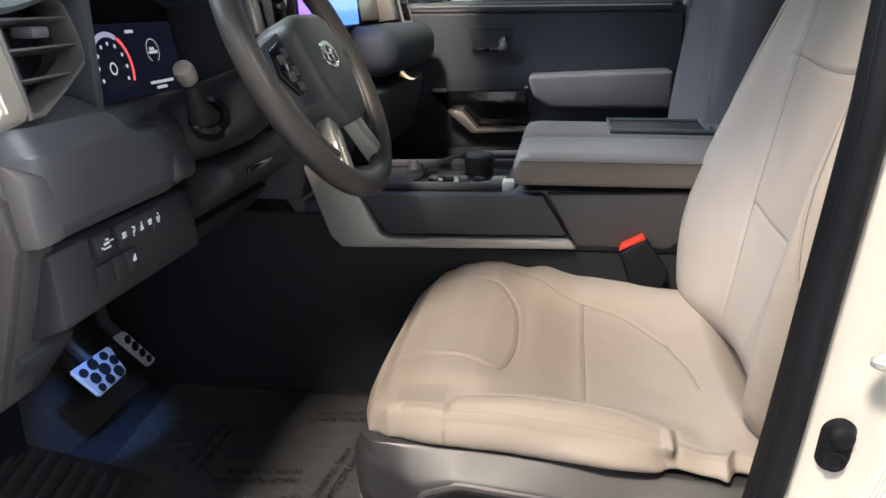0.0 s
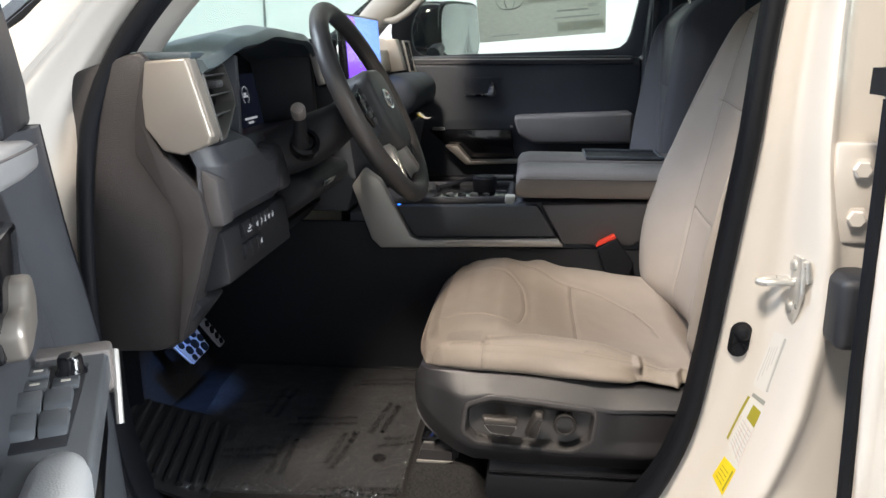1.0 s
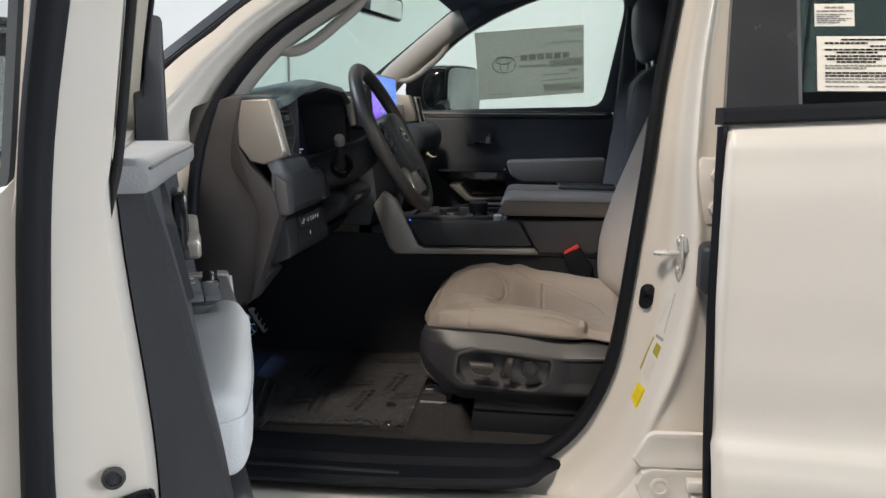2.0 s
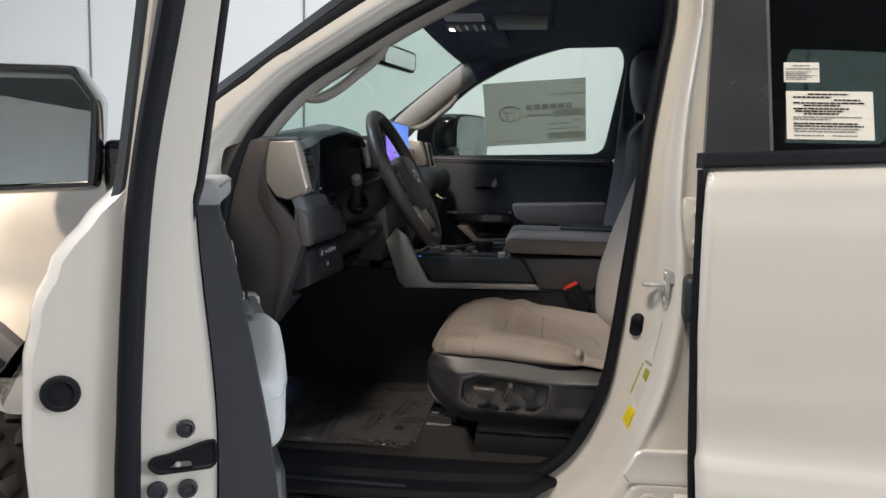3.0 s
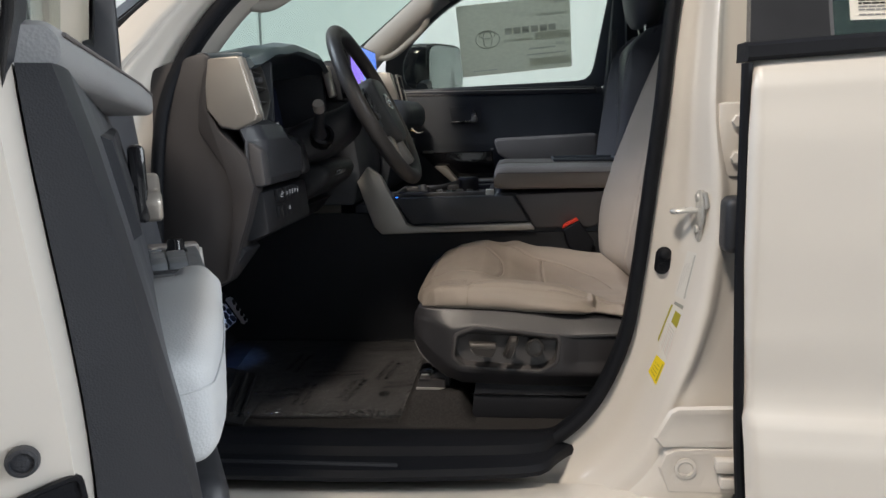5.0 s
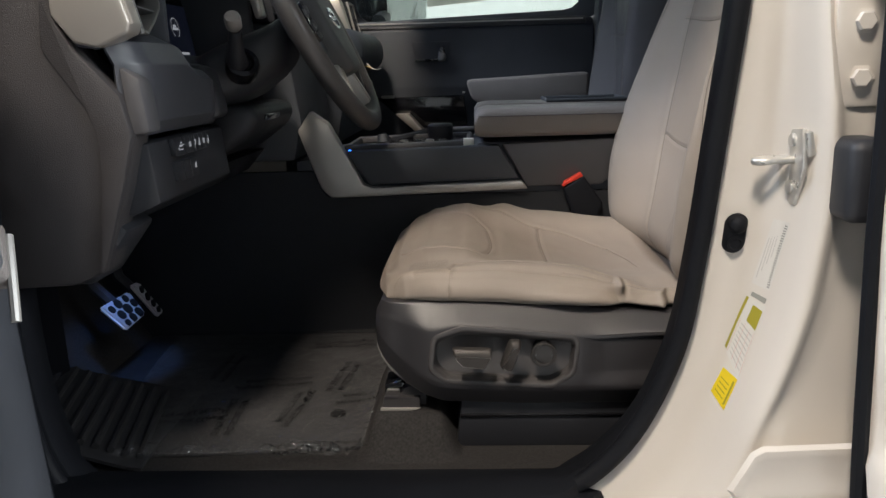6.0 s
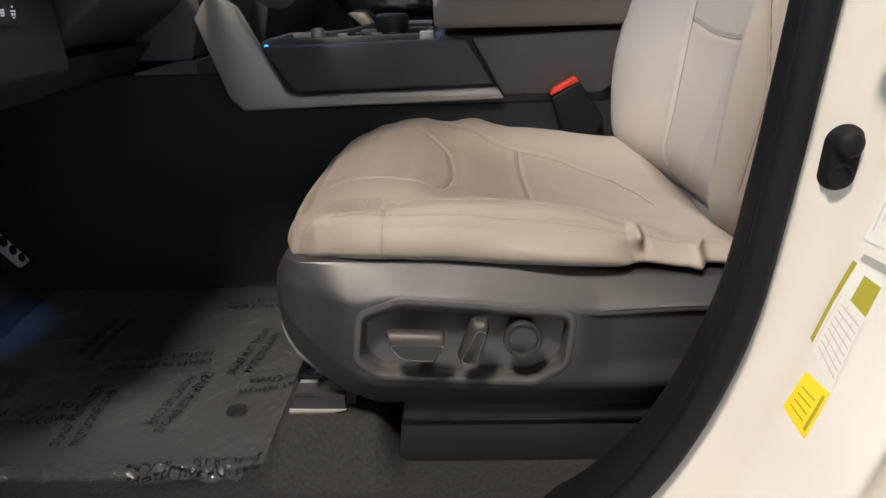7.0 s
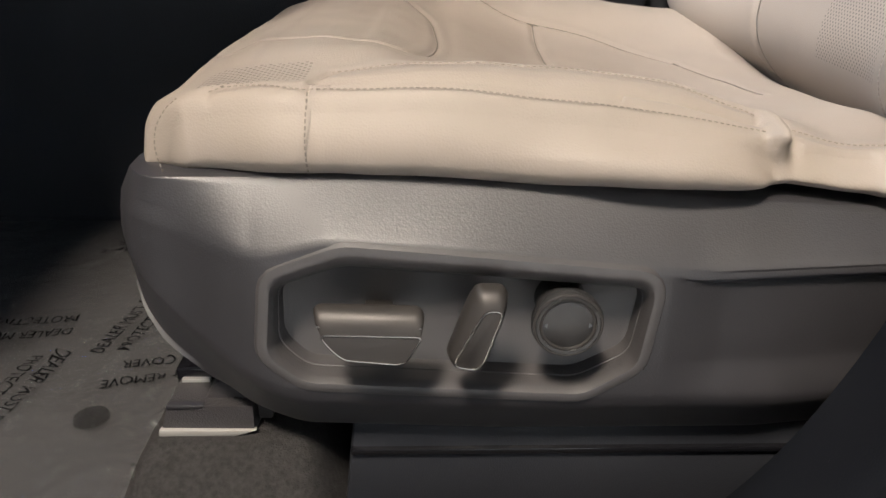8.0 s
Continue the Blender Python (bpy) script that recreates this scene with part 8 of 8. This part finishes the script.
nt.links.new(fn.outputs["Fac"], fb.inputs["Height"])
for node in nt.nodes:
    if node.type in ("BSDF_GLOSSY", "LAYER_WEIGHT"):
        nt.links.new(fb.outputs["Normal"], node.inputs["Normal"])
sheet_ob = part("film_sheet", sheet(film_point, 190, 220), FILM, film, "clear crumpled plastic", 180)
sheet_ob.visible_shadow = False


def words(text, x, y, turn, size, mirror=False):
    c = bpy.data.curves.new("words", "FONT")
    c.body, c.size, c.align_x = text, size, "LEFT"
    tmp = bpy.data.objects.new("words", c)
    scene.collection.objects.link(tmp)
    me = bpy.data.meshes.new_from_object(tmp.evaluated_get(bpy.context.evaluated_depsgraph_get()))
    bpy.data.objects.remove(tmp)
    ca, sa = math.cos(radians(turn)), math.sin(radians(turn))
    for v in me.vertices:
        px, py = v.co.x * 0.80, v.co.y * (-1 if mirror else 1)
        wx, wy = x + px * ca - py * sa, y + px * sa + py * ca
        v.co = (wx, wy, film_z(wx, wy) + 0.0014)
    me.materials.append(INK_BLACK)
    ob = new("lettering", me)
    ob.parent = film
    ob.matrix_parent_inverse = Matrix.Translation(film.location).inverted()
    return ob


A, B = "DEALER MUST REMOVE", "PROTECTIVE COVER"
S = 0.0165
for text, x, y, turn in (
    (A, -0.402, -0.694, 9), (B, -0.394, -0.716, 9),
    (A, -0.200, -0.490, 193), (B, -0.208, -0.466, 193),
    (A, -0.386, -0.478, 262), (B, -0.408, -0.482, 264),
    (A, -0.349, -0.483, 83), (B, -0.327, -0.480, 83),
    (A, -0.390, -0.440, 186), (B, -0.394, -0.416, 186),
    (A, -0.300, -0.245, 188), (B, -0.306, -0.222, 188),
    (A, -0.500, -0.640, 92), (B, -0.478, -0.640, 92),
    (A, -0.640, -0.580, 6), (B, -0.630, -0.602, 6),
    (A, -0.560, -0.300, 268), (B, -0.584, -0.300, 268),
):
    words(text, x, y, turn, S)
part("mat_button", disc((-0.320, -0.573, 0.634), (0, 0, 1), [(0.013, 0), (0.012, 0.003), (0.006, 0.006), (0.002, 0.0065)], 20), LENS, film)
